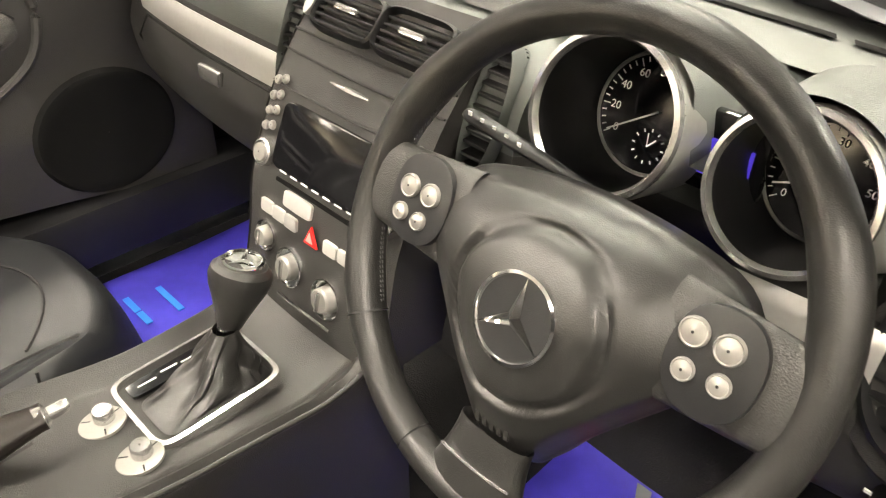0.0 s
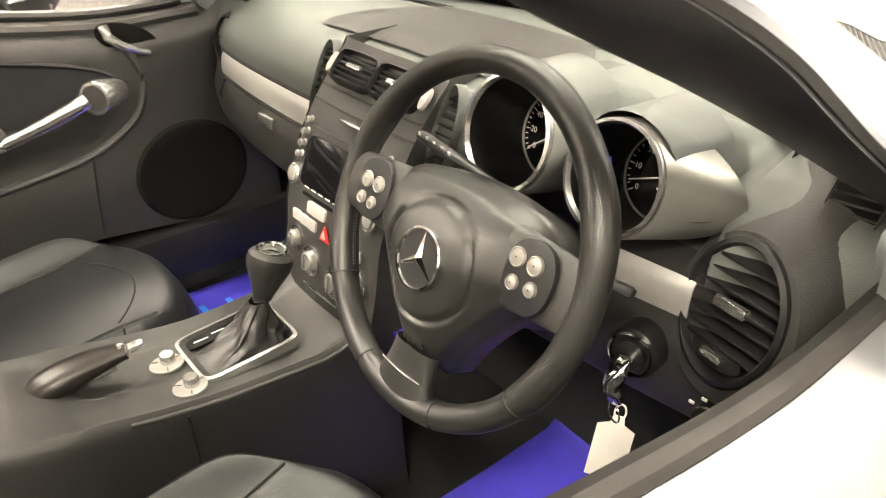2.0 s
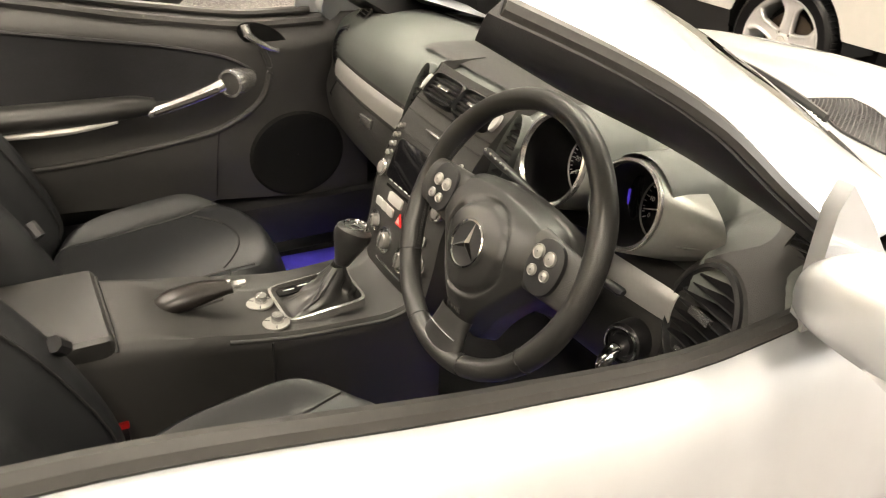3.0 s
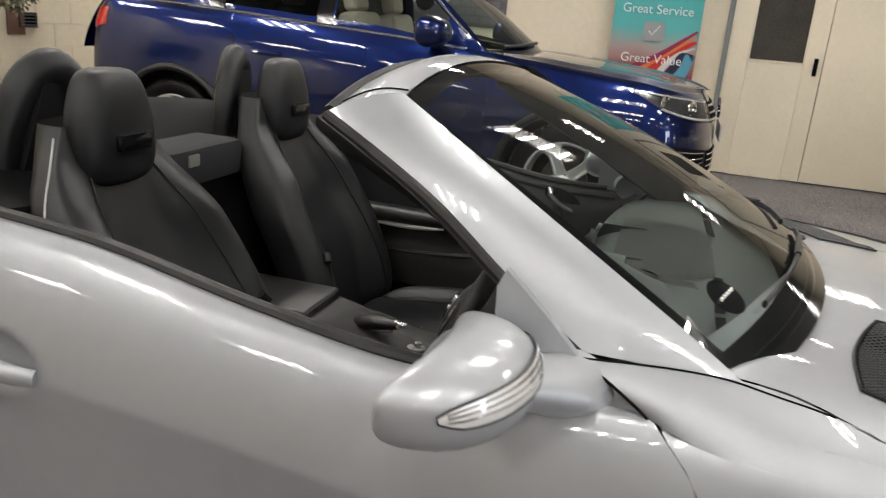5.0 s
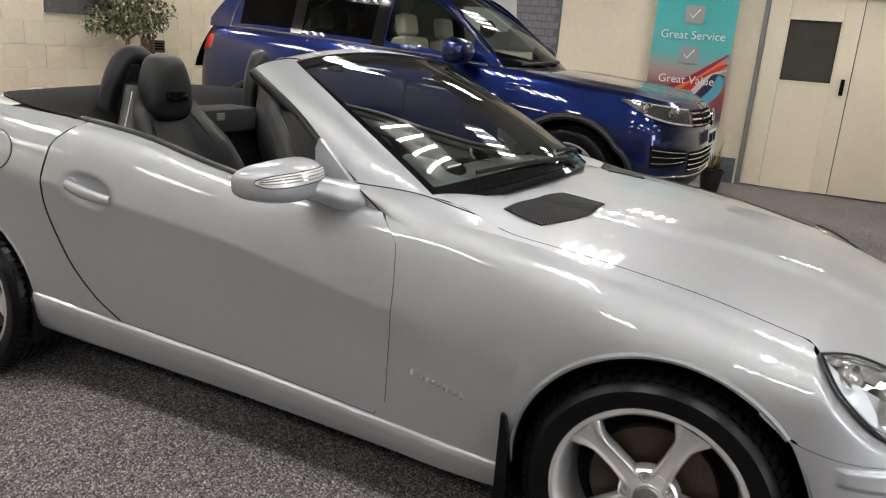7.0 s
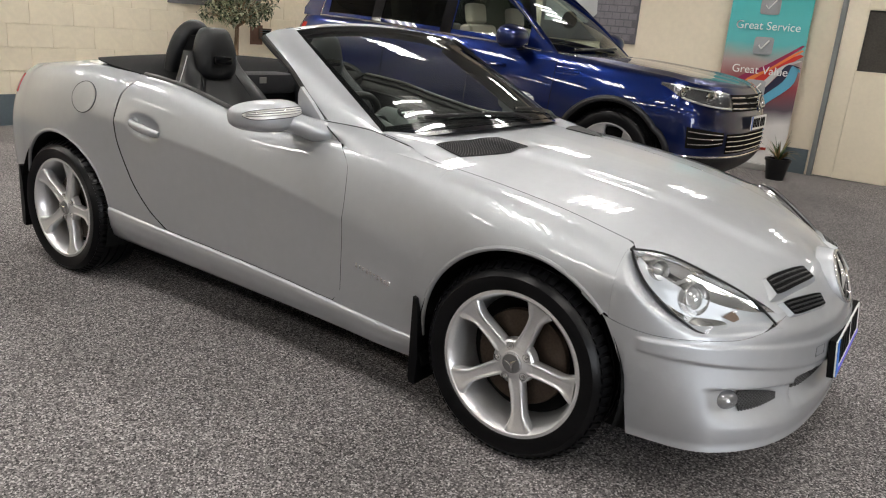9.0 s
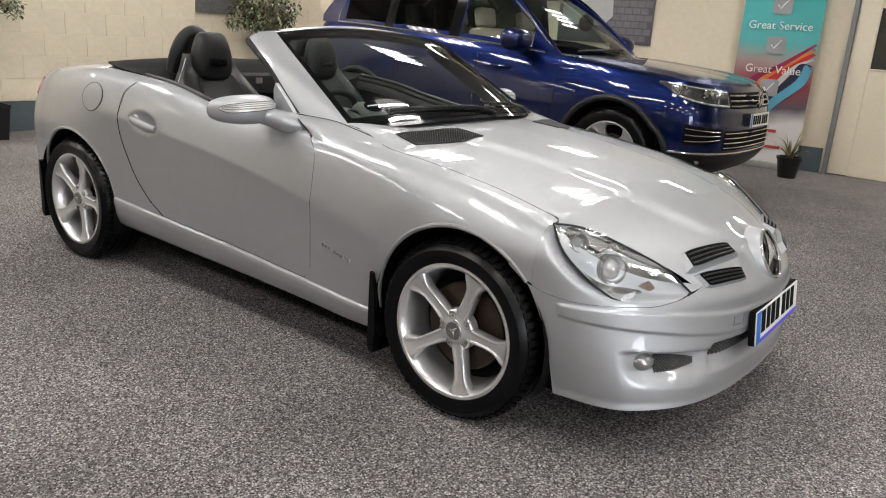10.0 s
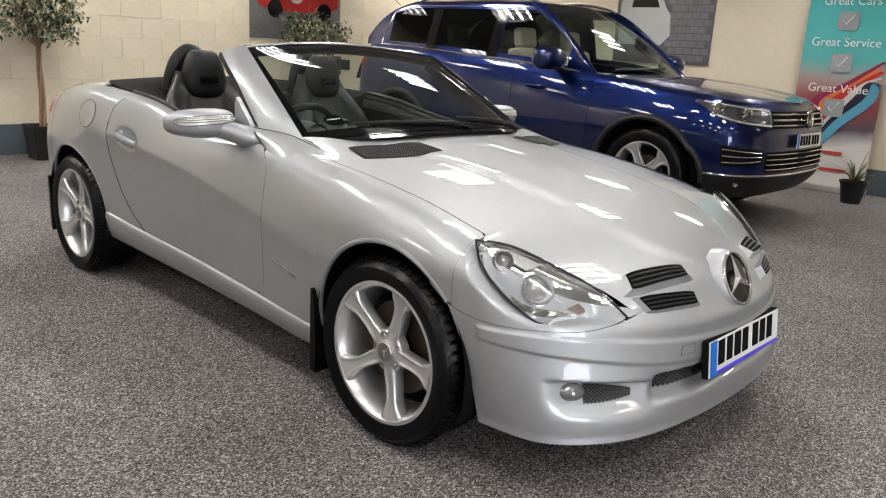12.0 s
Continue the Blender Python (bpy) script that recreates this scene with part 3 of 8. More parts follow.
bump_hi = curve((0.19, 0.60), (0.28, 0.545), (0.50, 0.515), (0.70, 0.512), (0.80, 0.525), (1.05, 0.60), (1.28, 0.645))
for side in (-1, 1):
    lo_f = arch_low(FW, 0.318, AR, lambda s: sill_top(s) if s < 0 else 0.29)
    # front wing
    ss = steps(-0.735, -0.42, 8) + arch_steps(FW, AR, 26)[0:-1]
    ss = [s for s in ss if s < 0.285] + [0.285]
    bump_top = curve((0.19, 0.60), (0.28, 0.545))
    lo_w = lambda s: max(lo_f(s), bump_top(s) + GAP) if s > 0.19 else lo_f(s)
    bm = roadster.panel(side, ss, lo_w, roadster.crest, 18, first=lambda v: -front_gap(v), fade=0.25, bias=0.8)
    # wing top to the bonnet gap
    sheet(bm, lambda u, v: top_point(lerp(-0.80, 0.285, u), lerp(1.0, wing_edge(lerp(-0.80, 0.285, u)) + 0.005, v), side), 40, 6)
    bmesh.ops.remove_doubles(bm, verts=bm.verts, dist=0.002)
    wing = part("front_wing", bm, SILVER, car, sharp=50)
    bm = B()
    sheet(bm, lambda u, v: roadster.at(lerp(0.285, 1.0, u), lerp(bump_hi(lerp(0.285, 1.0, u)) + 0.001, roadster.crest(lerp(0.285, 1.0, u)), v), side, -0.001 - lerp(0.055, 0.014, smooth((lerp(0.285, 1.0, u) - 0.60) / 0.22)) * smooth((lerp(0.285, 1.0, u) - 0.285) / 0.035) * (1 - smooth((lerp(0.285, 1.0, u) - 0.855) / 0.03)) * smooth((lerp(bump_hi(lerp(0.285, 1.0, u)), roadster.crest(lerp(0.285, 1.0, u)), v) - lamp_low(lerp(0.285, 1.0, u)) - 0.002) / 0.02)), 40, 16)
    part("wing_nose", bm, SILVER, wing, sharp=60)
    # wing badge: bars in place of lettering
    bm = B()
    for k in range(10):
        q = roadster.at(-0.64 + 0.0165 * k, 0.462 - 0.0032 * k, side, 0.002)
        box(bm, q, (0.010, 0.003, 0.012 if k % 3 else 0.016), 0.001)
    part("badge", bm, CHROME, wing, "small chrome lettering strip")
    # door
    ds = steps(-1.985, -0.735, 90)
    hx, hz = -1.79, 0.775

    def bowl(s, z):
        q = ((s - hx) / 0.105) ** 2 + ((z - hz + 0.12 * (s - hx)) / 0.050) ** 2
        return 0.024 * max(0.0, 1 - q) ** 0.75 if q < 1 else 0.0
    roadster.dent = bowl
    bm = roadster.panel(side, ds, lambda s: sill_top(s) + GAP, lambda s: roadster.crest(s), 64,
                        first=lambda v: rear_gap(v) + GAP, last=lambda v: -front_gap(v) - GAP * 0.5, fade=0.4, bias=0.85)
    roadster.dent = None
    door_p = part("door", bm, SILVER, car, sharp=60)
    # handle in its recess
    bm = B()
    sweep(bm, [roadster.at(hx + dx, hz + dz, side, o) for dx, dz, o in ((-0.085, 0.012, -0.006), (-0.070, 0.010, 0.006), (-0.03, 0.004, 0.013), (0.02, -0.004, 0.014), (0.065, -0.012, 0.008), (0.098, -0.017, -0.002))],
          lambda t: 0.011 + 0.004 * math.sin(math.pi * t), 12, flat=1.3)
    grip = part("door_handle", bm, SILVER, door_p)
    bm = B()
    lathe(bm, [(0.001, 0.004), (0.014, 0.003), (0.017, -0.004), (0.017, -0.02)], 20, frame_at(roadster.at(hx - 0.076, hz + 0.016, side, -0.004), (0, side, 0.12)))
    part("lock_cap", bm, SILVER, grip)
    # waist seal on the door top
    bm = B()
    pts = [roadster.at(s, roadster.crest(s), side, -0.012) + Vector((0, 0, 0.003)) for s in steps(-1.93, -0.98, 26)]
    sweep(bm, pts, 0.0125, 8, flat=0.8)
    part("waist_seal", bm, SEAL, door_p, "black rubber waist seal")
    # sill
    bm = B()

    def sill_point(u, v):
        s = lerp(-2.085, -0.345, u)
        prof = ((-0.004, 1.0), (0.006, 0.95), (0.010, 0.82), (0.005, 0.48), (-0.012, 0.16), (-0.042, 0.0), (-0.12, -0.02))
        k = min(int(v * 6), 5)
        f = v * 6 - k
        o, h = lerp(prof[k][0], prof[k + 1][0], f), lerp(prof[k][1], prof[k + 1][1], f)
        return roadster.at(s, lerp(sill_low(s), sill_top(s), h), side, o)
    sheet(bm, sill_point, 34, 18)
    part("side_sill", bm, SILVER, car, sharp=60)
    # rear quarter
    lo_r = arch_low(RW, 0.318, AR + 0.004, lambda s: 0.30 if s < RW else sill_top(s))
    ss = steps(-3.85, -2.87, 22) + arch_steps(RW, AR + 0.004, 26) + steps(-2.06, -1.985, 3)
    ss = sorted(set(ss))
    bm = roadster.panel(side, ss, lo_r, roadster.crest, 18, last=lambda v: rear_gap(v) - GAP, fade=0.25, bias=0.85)
    quarter = part("rear_quarter", bm, SILVER, car, sharp=60)
    if side < 0:
        bm = B()
        fx, fz = -2.215, 0.85
        sheet(bm, lambda u, v: roadster.at(fx + 0.083 * math.cos(2 * math.pi * u) * v, fz + 0.064 * math.sin(2 * math.pi * u) * v, side, 0.0025), 30, 4, loop_u=True)
        thick(bm, 0.003)
        part("fuel_flap", bm, SILVER, quarter, "round fuel filler flap")
        bm = B()
        pts = [roadster.at(fx + 0.086 * math.cos(a), fz + 0.067 * math.sin(a), side, 0.001) for a in steps(0, 2 * math.pi, 32)[:-1]]
        sweep(bm, pts, 0.0013, 5, closed=True)
        part("flap_gap", bm, DARK, quarter)
    # tail lamp
    bm = B()
    sheet(bm, lambda u, v: roadster.at(-2.93 - 0.60 * u, lerp(0.775 + 0.03 * u, 0.885 - 0.01 * u, v) + 0.02 * (1 - u) * (1 - v), side, 0.006), 12, 8)
    part("tail_lamp", thick(bm, 0.01), TAIL, car, "red tail lamp lens")
    # wheel houses, lips and mud flap
    for xc, r in ((FW, AR), (RW, AR + 0.004)):
        bm = B()
        sheet(bm, lambda u, v: Vector((xc + r * math.cos(math.pi * (-0.12 + 1.24 * u)), side * lerp(roadster.half(xc, 0.45) - 0.012, 0.52, v), 0.318 + r * math.sin(math.pi * (-0.12 + 1.24 * u)))), 28, 2)
        v0 = [bm.verts.new((xc + (r + 0.03) * math.cos(a), side * 0.52, 0.318 + (r + 0.03) * math.sin(a))) for a in steps(-0.5, math.pi + 0.5, 20)]
        bm.faces.new(v0)
        part("wheel_house", bm, DARK, car, "black wheel arch liner")
        bm = B()
        a0, a1 = (-0.10, math.pi + 0.08) if xc == RW else (0.72, math.pi + 0.08)
        pts = []
        for a in steps(a0, a1, 30):
            x, z = xc + r * math.cos(a), 0.318 + r * math.sin(a)
            p = roadster.at(x, z, side, -0.006)
            pts.append(p)
        sweep(bm, pts, 0.009, 8)
        part("arch_lip", bm, SILVER, car)
    for xq, zq in ((-0.366, 0.272), (-2.79, 0.30)):
        bm = B()
        prof = [(0.0, -0.145), (0.022, -0.150), (0.026, -0.06), (0.016, 0.09), (0.004, 0.150), (-0.008, 0.155), (-0.008, 0.02), (-0.006, -0.13)]
        prism(bm, prof, 0.17, Matrix.Translation((xq, -0.845 if side < 0 else 0.675, zq)) @ Matrix.Rotation(math.pi / 2, 4, "X") @ Matrix.Scale(-1, 4, (0, 0, 1)), 0.004)
        part("mud_flap", bm, RUBBER, car, "black rubber mud flap")

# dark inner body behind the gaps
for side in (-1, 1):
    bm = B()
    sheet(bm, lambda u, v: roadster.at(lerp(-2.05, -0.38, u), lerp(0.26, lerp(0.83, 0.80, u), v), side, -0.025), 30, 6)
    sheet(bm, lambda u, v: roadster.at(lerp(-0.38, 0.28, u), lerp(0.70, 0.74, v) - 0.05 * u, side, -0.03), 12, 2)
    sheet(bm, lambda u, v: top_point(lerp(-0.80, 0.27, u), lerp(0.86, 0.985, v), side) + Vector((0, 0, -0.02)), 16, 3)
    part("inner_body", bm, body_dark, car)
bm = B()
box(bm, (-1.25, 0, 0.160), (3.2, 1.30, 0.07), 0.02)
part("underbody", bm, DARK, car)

# bonnet, cut back along the top edge of the headlamps
lamp_top_y = curve((0.291, 0.762), (0.375, 0.685), (0.516, 0.580), (0.590, 0.530), (0.665, 0.482))


@functools.lru_cache(None)
def bonnet_edge(s):
    if s < 0.30:
        return wing_edge(s)
    a, b = 0.5, 0.9975
    for _ in range(16):
        q = (a + b) / 2
        p = top_point(s, q, 1)
        a, b = (q, b) if p.y < lamp_top_y(p.x) - 0.003 else (a, q)
    return min(a, lerp(0.95, 0.9975, smooth((s - 0.55) / 0.3)))


bm = B()
sheet(bm, lambda u, v: top_point(lerp(-0.80, 1.24, u), abs(lerp(-1, 1, v)) * bonnet_edge(lerp(-0.80, 1.24, u)), -1 if v < 0.5 else 1), 120, 72)
bonnet = part("bonnet", bm, SILVER, car, sharp=60)


def on_top(x, y, out=0.0):
    """The point of the bonnet over x, y."""
    side = -1 if y <= 0 else 1
    s, v = x, min(1.0, abs(y) / 0.735)
    for _ in range(12):
        p = top_point(s, v, side)
        s += (x - p.x) * 0.8
        v = min(1.0, max(0.0, v + (abs(y) - abs(p.y)) * 1.1))
    p = top_point(s, v, side)
    return Vector((x, y, p.z + out))


def mesh_patch(bm, pt, nu, nv, w, skip=None):
    """A wire mesh over the patch pt(u, v)."""
    for k in range(-nv, nu + nv):
        for sgn in (1, -1):
            a = []
            for i in range(nv + 1):
                u = (k + sgn * i + (0 if sgn > 0 else nv)) / nu
                if 0 <= u <= 1:
                    a.append(pt(u, i / nv))
            if len(a) > 1:
                sweep(bm, a, w, 4, cap=False)


for side in (-1, 1):
    # bonnet vent with its black mesh
    c = [(-0.520, 0.575), (-0.395, 0.595), (-0.300, 0.300), (-0.445, 0.290)]

    def vent_point(u, v, out=0.0):
        a = (lerp(c[0][0], c[3][0], u), lerp(c[0][1], c[3][1], u))
        b = (lerp(c[1][0], c[2][0], u), lerp(c[1][1], c[2][1], u))
        v = 0.5 + (v - 0.5) * (0.90 + 0.12 * math.sin(math.pi * u))
        x, y = lerp(a[0], b[0], v), lerp(a[1], b[1], v)
        x += 0.012 * math.sin(math.pi * u) * (1 if v > 0.5 else -1) * abs(v - 0.5) * 2
        return on_top(x, side * y, out)
    bm = B()
    sheet(bm, lambda u, v: vent_point(u, v, 0.0012 + 0.0015 * math.sin(math.pi * u) * math.sin(math.pi * v)), 16, 6)
    vent = part("bonnet_vent", bm, DARK, car, "black mesh bonnet vent")
    bm = B()
    mesh_patch(bm, lambda u, v: vent_point(0.02 + 0.96 * u, 0.04 + 0.92 * v, 0.0036), 26, 11, 0.0013)
    part("vent_mesh", bm, MESH, vent)
    bm = B()
    ring = [vent_point(u, 0, 0.003) for u in steps(0, 1, 12)] + [vent_point(1, v, 0.003) for v in steps(0, 1, 5)[1:]] + [vent_point(u, 1, 0.003) for u in steps(1, 0, 12)[1:]] + [vent_point(0, v, 0.003) for v in steps(1, 0, 5)[1:-1]]
    sweep(bm, ring, 0.0024, 6, closed=True)
    part("vent_frame", bm, TRIM, vent)

# front bumper, wrapped round the nose
FOGGLASS = make_mat("fog_lamp_glass", (0.30, 0.30, 0.31), 0.12, 0.6)
LAMPLINE = make_mat("joint_grey", (0.10, 0.10, 0.105), 0.6)


def bumper_low(s):
    if s < 0.351:
        d = AR * AR - s * s
        return 0.318 + math.sqrt(max(d, 0.0)) if s < 0.34 else 0.318 + math.sqrt(max(AR * AR - 0.34 ** 2, 0)) * (0.351 - s) / 0.011
    return 0.192 + 0.008 * smooth((s - 0.55) / 0.6)


def window(q, a0, a1, b0, b1):
    """1 between a1 and b0, falling to 0 at a0 and b1."""
    return smooth((q - a0) / (a1 - a0)) * (1 - smooth((q - b0) / (b1 - b0)))


strip_top = curve((0.38, 0.507), (0.71, 0.496), (1.05, 0.466), (1.28, 0.46))
strip_low = curve((0.38, 0.470), (0.71, 0.436), (1.05, 0.398), (1.28, 0.392))


def bump_point(s, z, side, out=0.0):
    p = roadster.at(s, z, side, out)
    # rubbing strip, fog lamp scoop, middle intake, lower lip
    rib = window(z, strip_low(s) - 0.004, strip_low(s) + 0.004, strip_top(s) - 0.004, strip_top(s) + 0.003) * smooth((s - 0.385) / 0.025)
    scoop = window(s, 0.585, 0.70, 0.86, 1.02) * window(z - 0.05 * (0.77 - s), 0.255, 0.330, 0.358, 0.374)
    mid = window(s, 0.93, 0.97, 2.0, 2.1) * window(z, 0.278, 0.325, 0.368, 0.380)
    d = Vector((p.x - 0.0, p.y * 0.9, 0)).normalized()
    lip = smooth((0.22 - z) / 0.05) * 0.012
    return p + d * (0.006 * rib - 0.030 * scoop - 0.042 * mid + lip + 0.034 * smooth((0.46 - z) / 0.28) * smooth((s - 0.36) / 0.25) * (1 - 0.6 * smooth((s - 0.8) / 0.4)))


for side in (-1, 1):
    bm = B()
    ss = [0.2, 0.215, 0.23, 0.245, 0.26, 0.275, 0.29, 0.305, 0.32, 0.332, 0.34, 0.347, 0.3515, 0.3516, 0.36] + steps(0.37, 1.28, 104)
    rows = [[bm.verts.new(bump_point(s, lerp(bumper_low(s), bump_hi(s), j / 72), side)) for j in range(73)] for s in ss]
    for a, b in zip(rows, rows[1:]):
        for j in range(72):
            bm.faces.new((a[j], b[j], b[j + 1], a[j + 1]))
    bumper = part("front_bumper", bm, SILVER, car, sharp=50)
    bm = B()
    pts = [bump_point(1.015 + 0.045 * x, lerp(strip_low(1.03), strip_top(1.03), 0.35 + 0.4 * z), side, 0.0015) for x, z in ((0, 0), (1, 0), (1, 1), (0, 1))]
    sweep(bm, pts, 0.0009, 4, closed=True)
    part("towing_flap", bm, LAMPLINE, bumper)
    # fog lamp in its scoop
    pf = bump_point(0.69, 0.335, side)
    fwd = Vector((0.80, side * 0.55, 0.05)).normalized()
    bm = B()
    lathe(bm, [(0.001, 0.020), (0.014, 0.018), (0.027, 0.008), (0.033, -0.004), (0.034, -0.03)], 28, frame_at(pf + fwd * 0.004, fwd) @ Matrix.Diagonal((1.25, 0.85, 1, 1)))
    part("fog_lamp", bm, FOGGLASS, car, "oval fog lamp")
    bm = B()
    fogp = lambda u, v, o: bump_point(lerp(0.725, 0.875, u), lerp(0.308 + 0.014 * u * u, 0.360 - 0.020 * u * u, v), side, o)
    sheet(bm, lambda u, v: fogp(u, v, 0.003), 12, 6)
    g = part("fog_grille", bm, DARK, car, "black mesh beside the fog lamp")
    bm = B()
    mesh_patch(bm, lambda u, v: fogp(u, v, 0.007), 12, 5, 0.0022)
    part("fog_mesh", bm, MESH, g)
    bm = B()
    lowp = lambda u, v, o: bump_point(lerp(0.965, 1.28, u), lerp(0.322, 0.366, v), side, o)
    sheet(bm, lambda u, v: lowp(u, v, 0.003), 16, 6)
    g = part("lower_grille", bm, DARK, car, "black lower air intake mesh")
    bm = B()
    mesh_patch(bm, lambda u, v: lowp(u, v, 0.007), 18, 4, 0.0022)
    part("lower_mesh", bm, MESH, g)
    # grille slots either side of the badge
    for cs4 in (((0.589, -0.430, 0.645), (0.653, -0.215, 0.654), (0.698, -0.240, 0.632), (0.640, -0.462, 0.610)), ((0.651, -0.452, 0.593), (0.722, -0.250, 0.593), (0.746, -0.253, 0.560), (0.692, -0.432, 0.556))):
        q = [Vector((x, -side * y, z)) for x, y, z in cs4]
        nq = (q[1] - q[0]).cross(q[3] - q[0]).normalized()
        nq = nq if nq.x > 0 else -nq

        def slot(u, v, o):
            r = 1 - 0.18 * abs(2 * u - 1) ** 6
            v = 0.5 + (v - 0.5) * r
            return q[0].lerp(q[1], u).lerp(q[3].lerp(q[2], u), v) + nq * (o + 0.006 * math.sin(math.pi * u))
        bm = B()
        sheet(bm, lambda u, v: slot(u, v, 0.0015), 14, 6)
        gr = part("grille", bm, DARK, car, "black grille slot with slats")
        bm = B()
        rim = [(u, 0.0) for u in steps(0, 1, 14)] + [(1.0, v) for v in steps(0, 1, 5)[1:]] + [(u, 1.0) for u in steps(1, 0, 14)[1:]] + [(0.0, v) for v in steps(1, 0, 5)[1:-1]]

        def surround(a, w):
            u, v = rim[int(round(a * len(rim))) % len(rim)]
            k, o = ((1.0, 0.0015), (1.02, 0.003), (1.10, -0.005), (1.30, -0.022))[int(round(w * 3))]
            return slot(0.5, 0.5, o) + (slot(u, v, o) - slot(0.5, 0.5, o)) * k
        sheet(bm, surround, len(rim), 3, loop_u=True)
        part("slot_surround", bm, SILVER, gr, "silver painted rim")
        for k in range(3):
            bm = B()
            sweep(bm, [slot(u, 0.22 + 0.28 * k, 0.002) for u in steps(0.03, 0.97, 12)], 0.0038, 6, flat=0.6)
            part("slat", bm, TRIM, gr)

# star badge in its ring
sc, sn = Vector((0.746, 0, 0.594)), Vector((0.90, 0, 0.42)).normalized()
m = frame_at(sc, sn)
bm = B()
lathe(bm, [(0.001, 0.004), (0.06, 0.004), (0.083, 0.0)], 40, m)
star_badge = part("nose_badge", bm, GLOSS, car, "black roundel with a chrome star")
bm = B()
sweep(bm, [m @ Vector((0.085 * math.cos(a), 0.085 * math.sin(a), 0.004)) for a in steps(0, 2 * math.pi, 40)[:-1]], 0.0055, 8, closed=True, up=sn)
part("ring", bm, SATIN, star_badge)
bm = B()
lathe(bm, [(0.087, 0.003), (0.092, -0.001), (0.099, -0.014), (0.112, -0.045)], 44, m)
part("badge_collar", bm, SILVER, star_badge, "silver painted collar")


def star_spokes(bm, m, r, w, h):
    for k in range(3):
        a = math.pi / 2 + 2 * math.pi * k / 3
        tip = Vector((r * math.cos(a), r * math.sin(a), 0))
        l = Vector((w * math.cos(a + math.pi / 3), w * math.sin(a + math.pi / 3), 0))
        q = Vector((w * math.cos(a - math.pi / 3), w * math.sin(a - math.pi / 3), 0))
        c = Vector((0, 0, h))
        vs = [bm.verts.new(m @ p) for p in (tip, l, c, q)]
        bm.faces.new((vs[0], vs[1], vs[2]))
        bm.faces.new((vs[0], vs[2], vs[3]))


bm = B()
star_spokes(bm, m @ Matrix.Translation((0, 0, 0.006)), 0.083, 0.016, 0.012)
part("star", bm, SATIN, star_badge, shade=False)

# number plate: the characters are plain bars
pm = frame_at((0.808, 0, 0.397), (1, 0, 0.12))
plate = part("number_plate", box(B(), (0, 0, 0), (0.52, 0.111, 0.006), 0.002, None), YELLOWISH, car, "white front number plate with a blue band", shade=False)
plate.data.transform(pm)
bm = B()
box(bm, (0, 0, -0.012), (0.530, 0.119, 0.02), 0.004)
bm.transform(pm)
part("plate_backing", bm, DARK, plate)
bm = B()
box(bm, (-0.238, 0, 0.0036), (0.042, 0.110, 0.002))
bm.transform(pm)
part("plate_band", bm, PLATEBLUE, plate)
bm = B()
box(bm, (0.022, -0.049, 0.0036), (0.47, 0.012, 0.002))
bm.transform(pm)
part("plate_strip", bm, VIOLET, plate)
bm = B()
for k, w in enumerate((0.044, 0.04, 0.046, 0.042, 0.044, 0.042, 0.044)):
    bm = B()
    box(bm, (-0.185 + 0.058 * k + (0.02 if k > 3 else 0), 0.012, 0.0038), (w, 0.076, 0.002))
    bm.transform(pm)
    part("plate_bar", bm, DARK, plate)

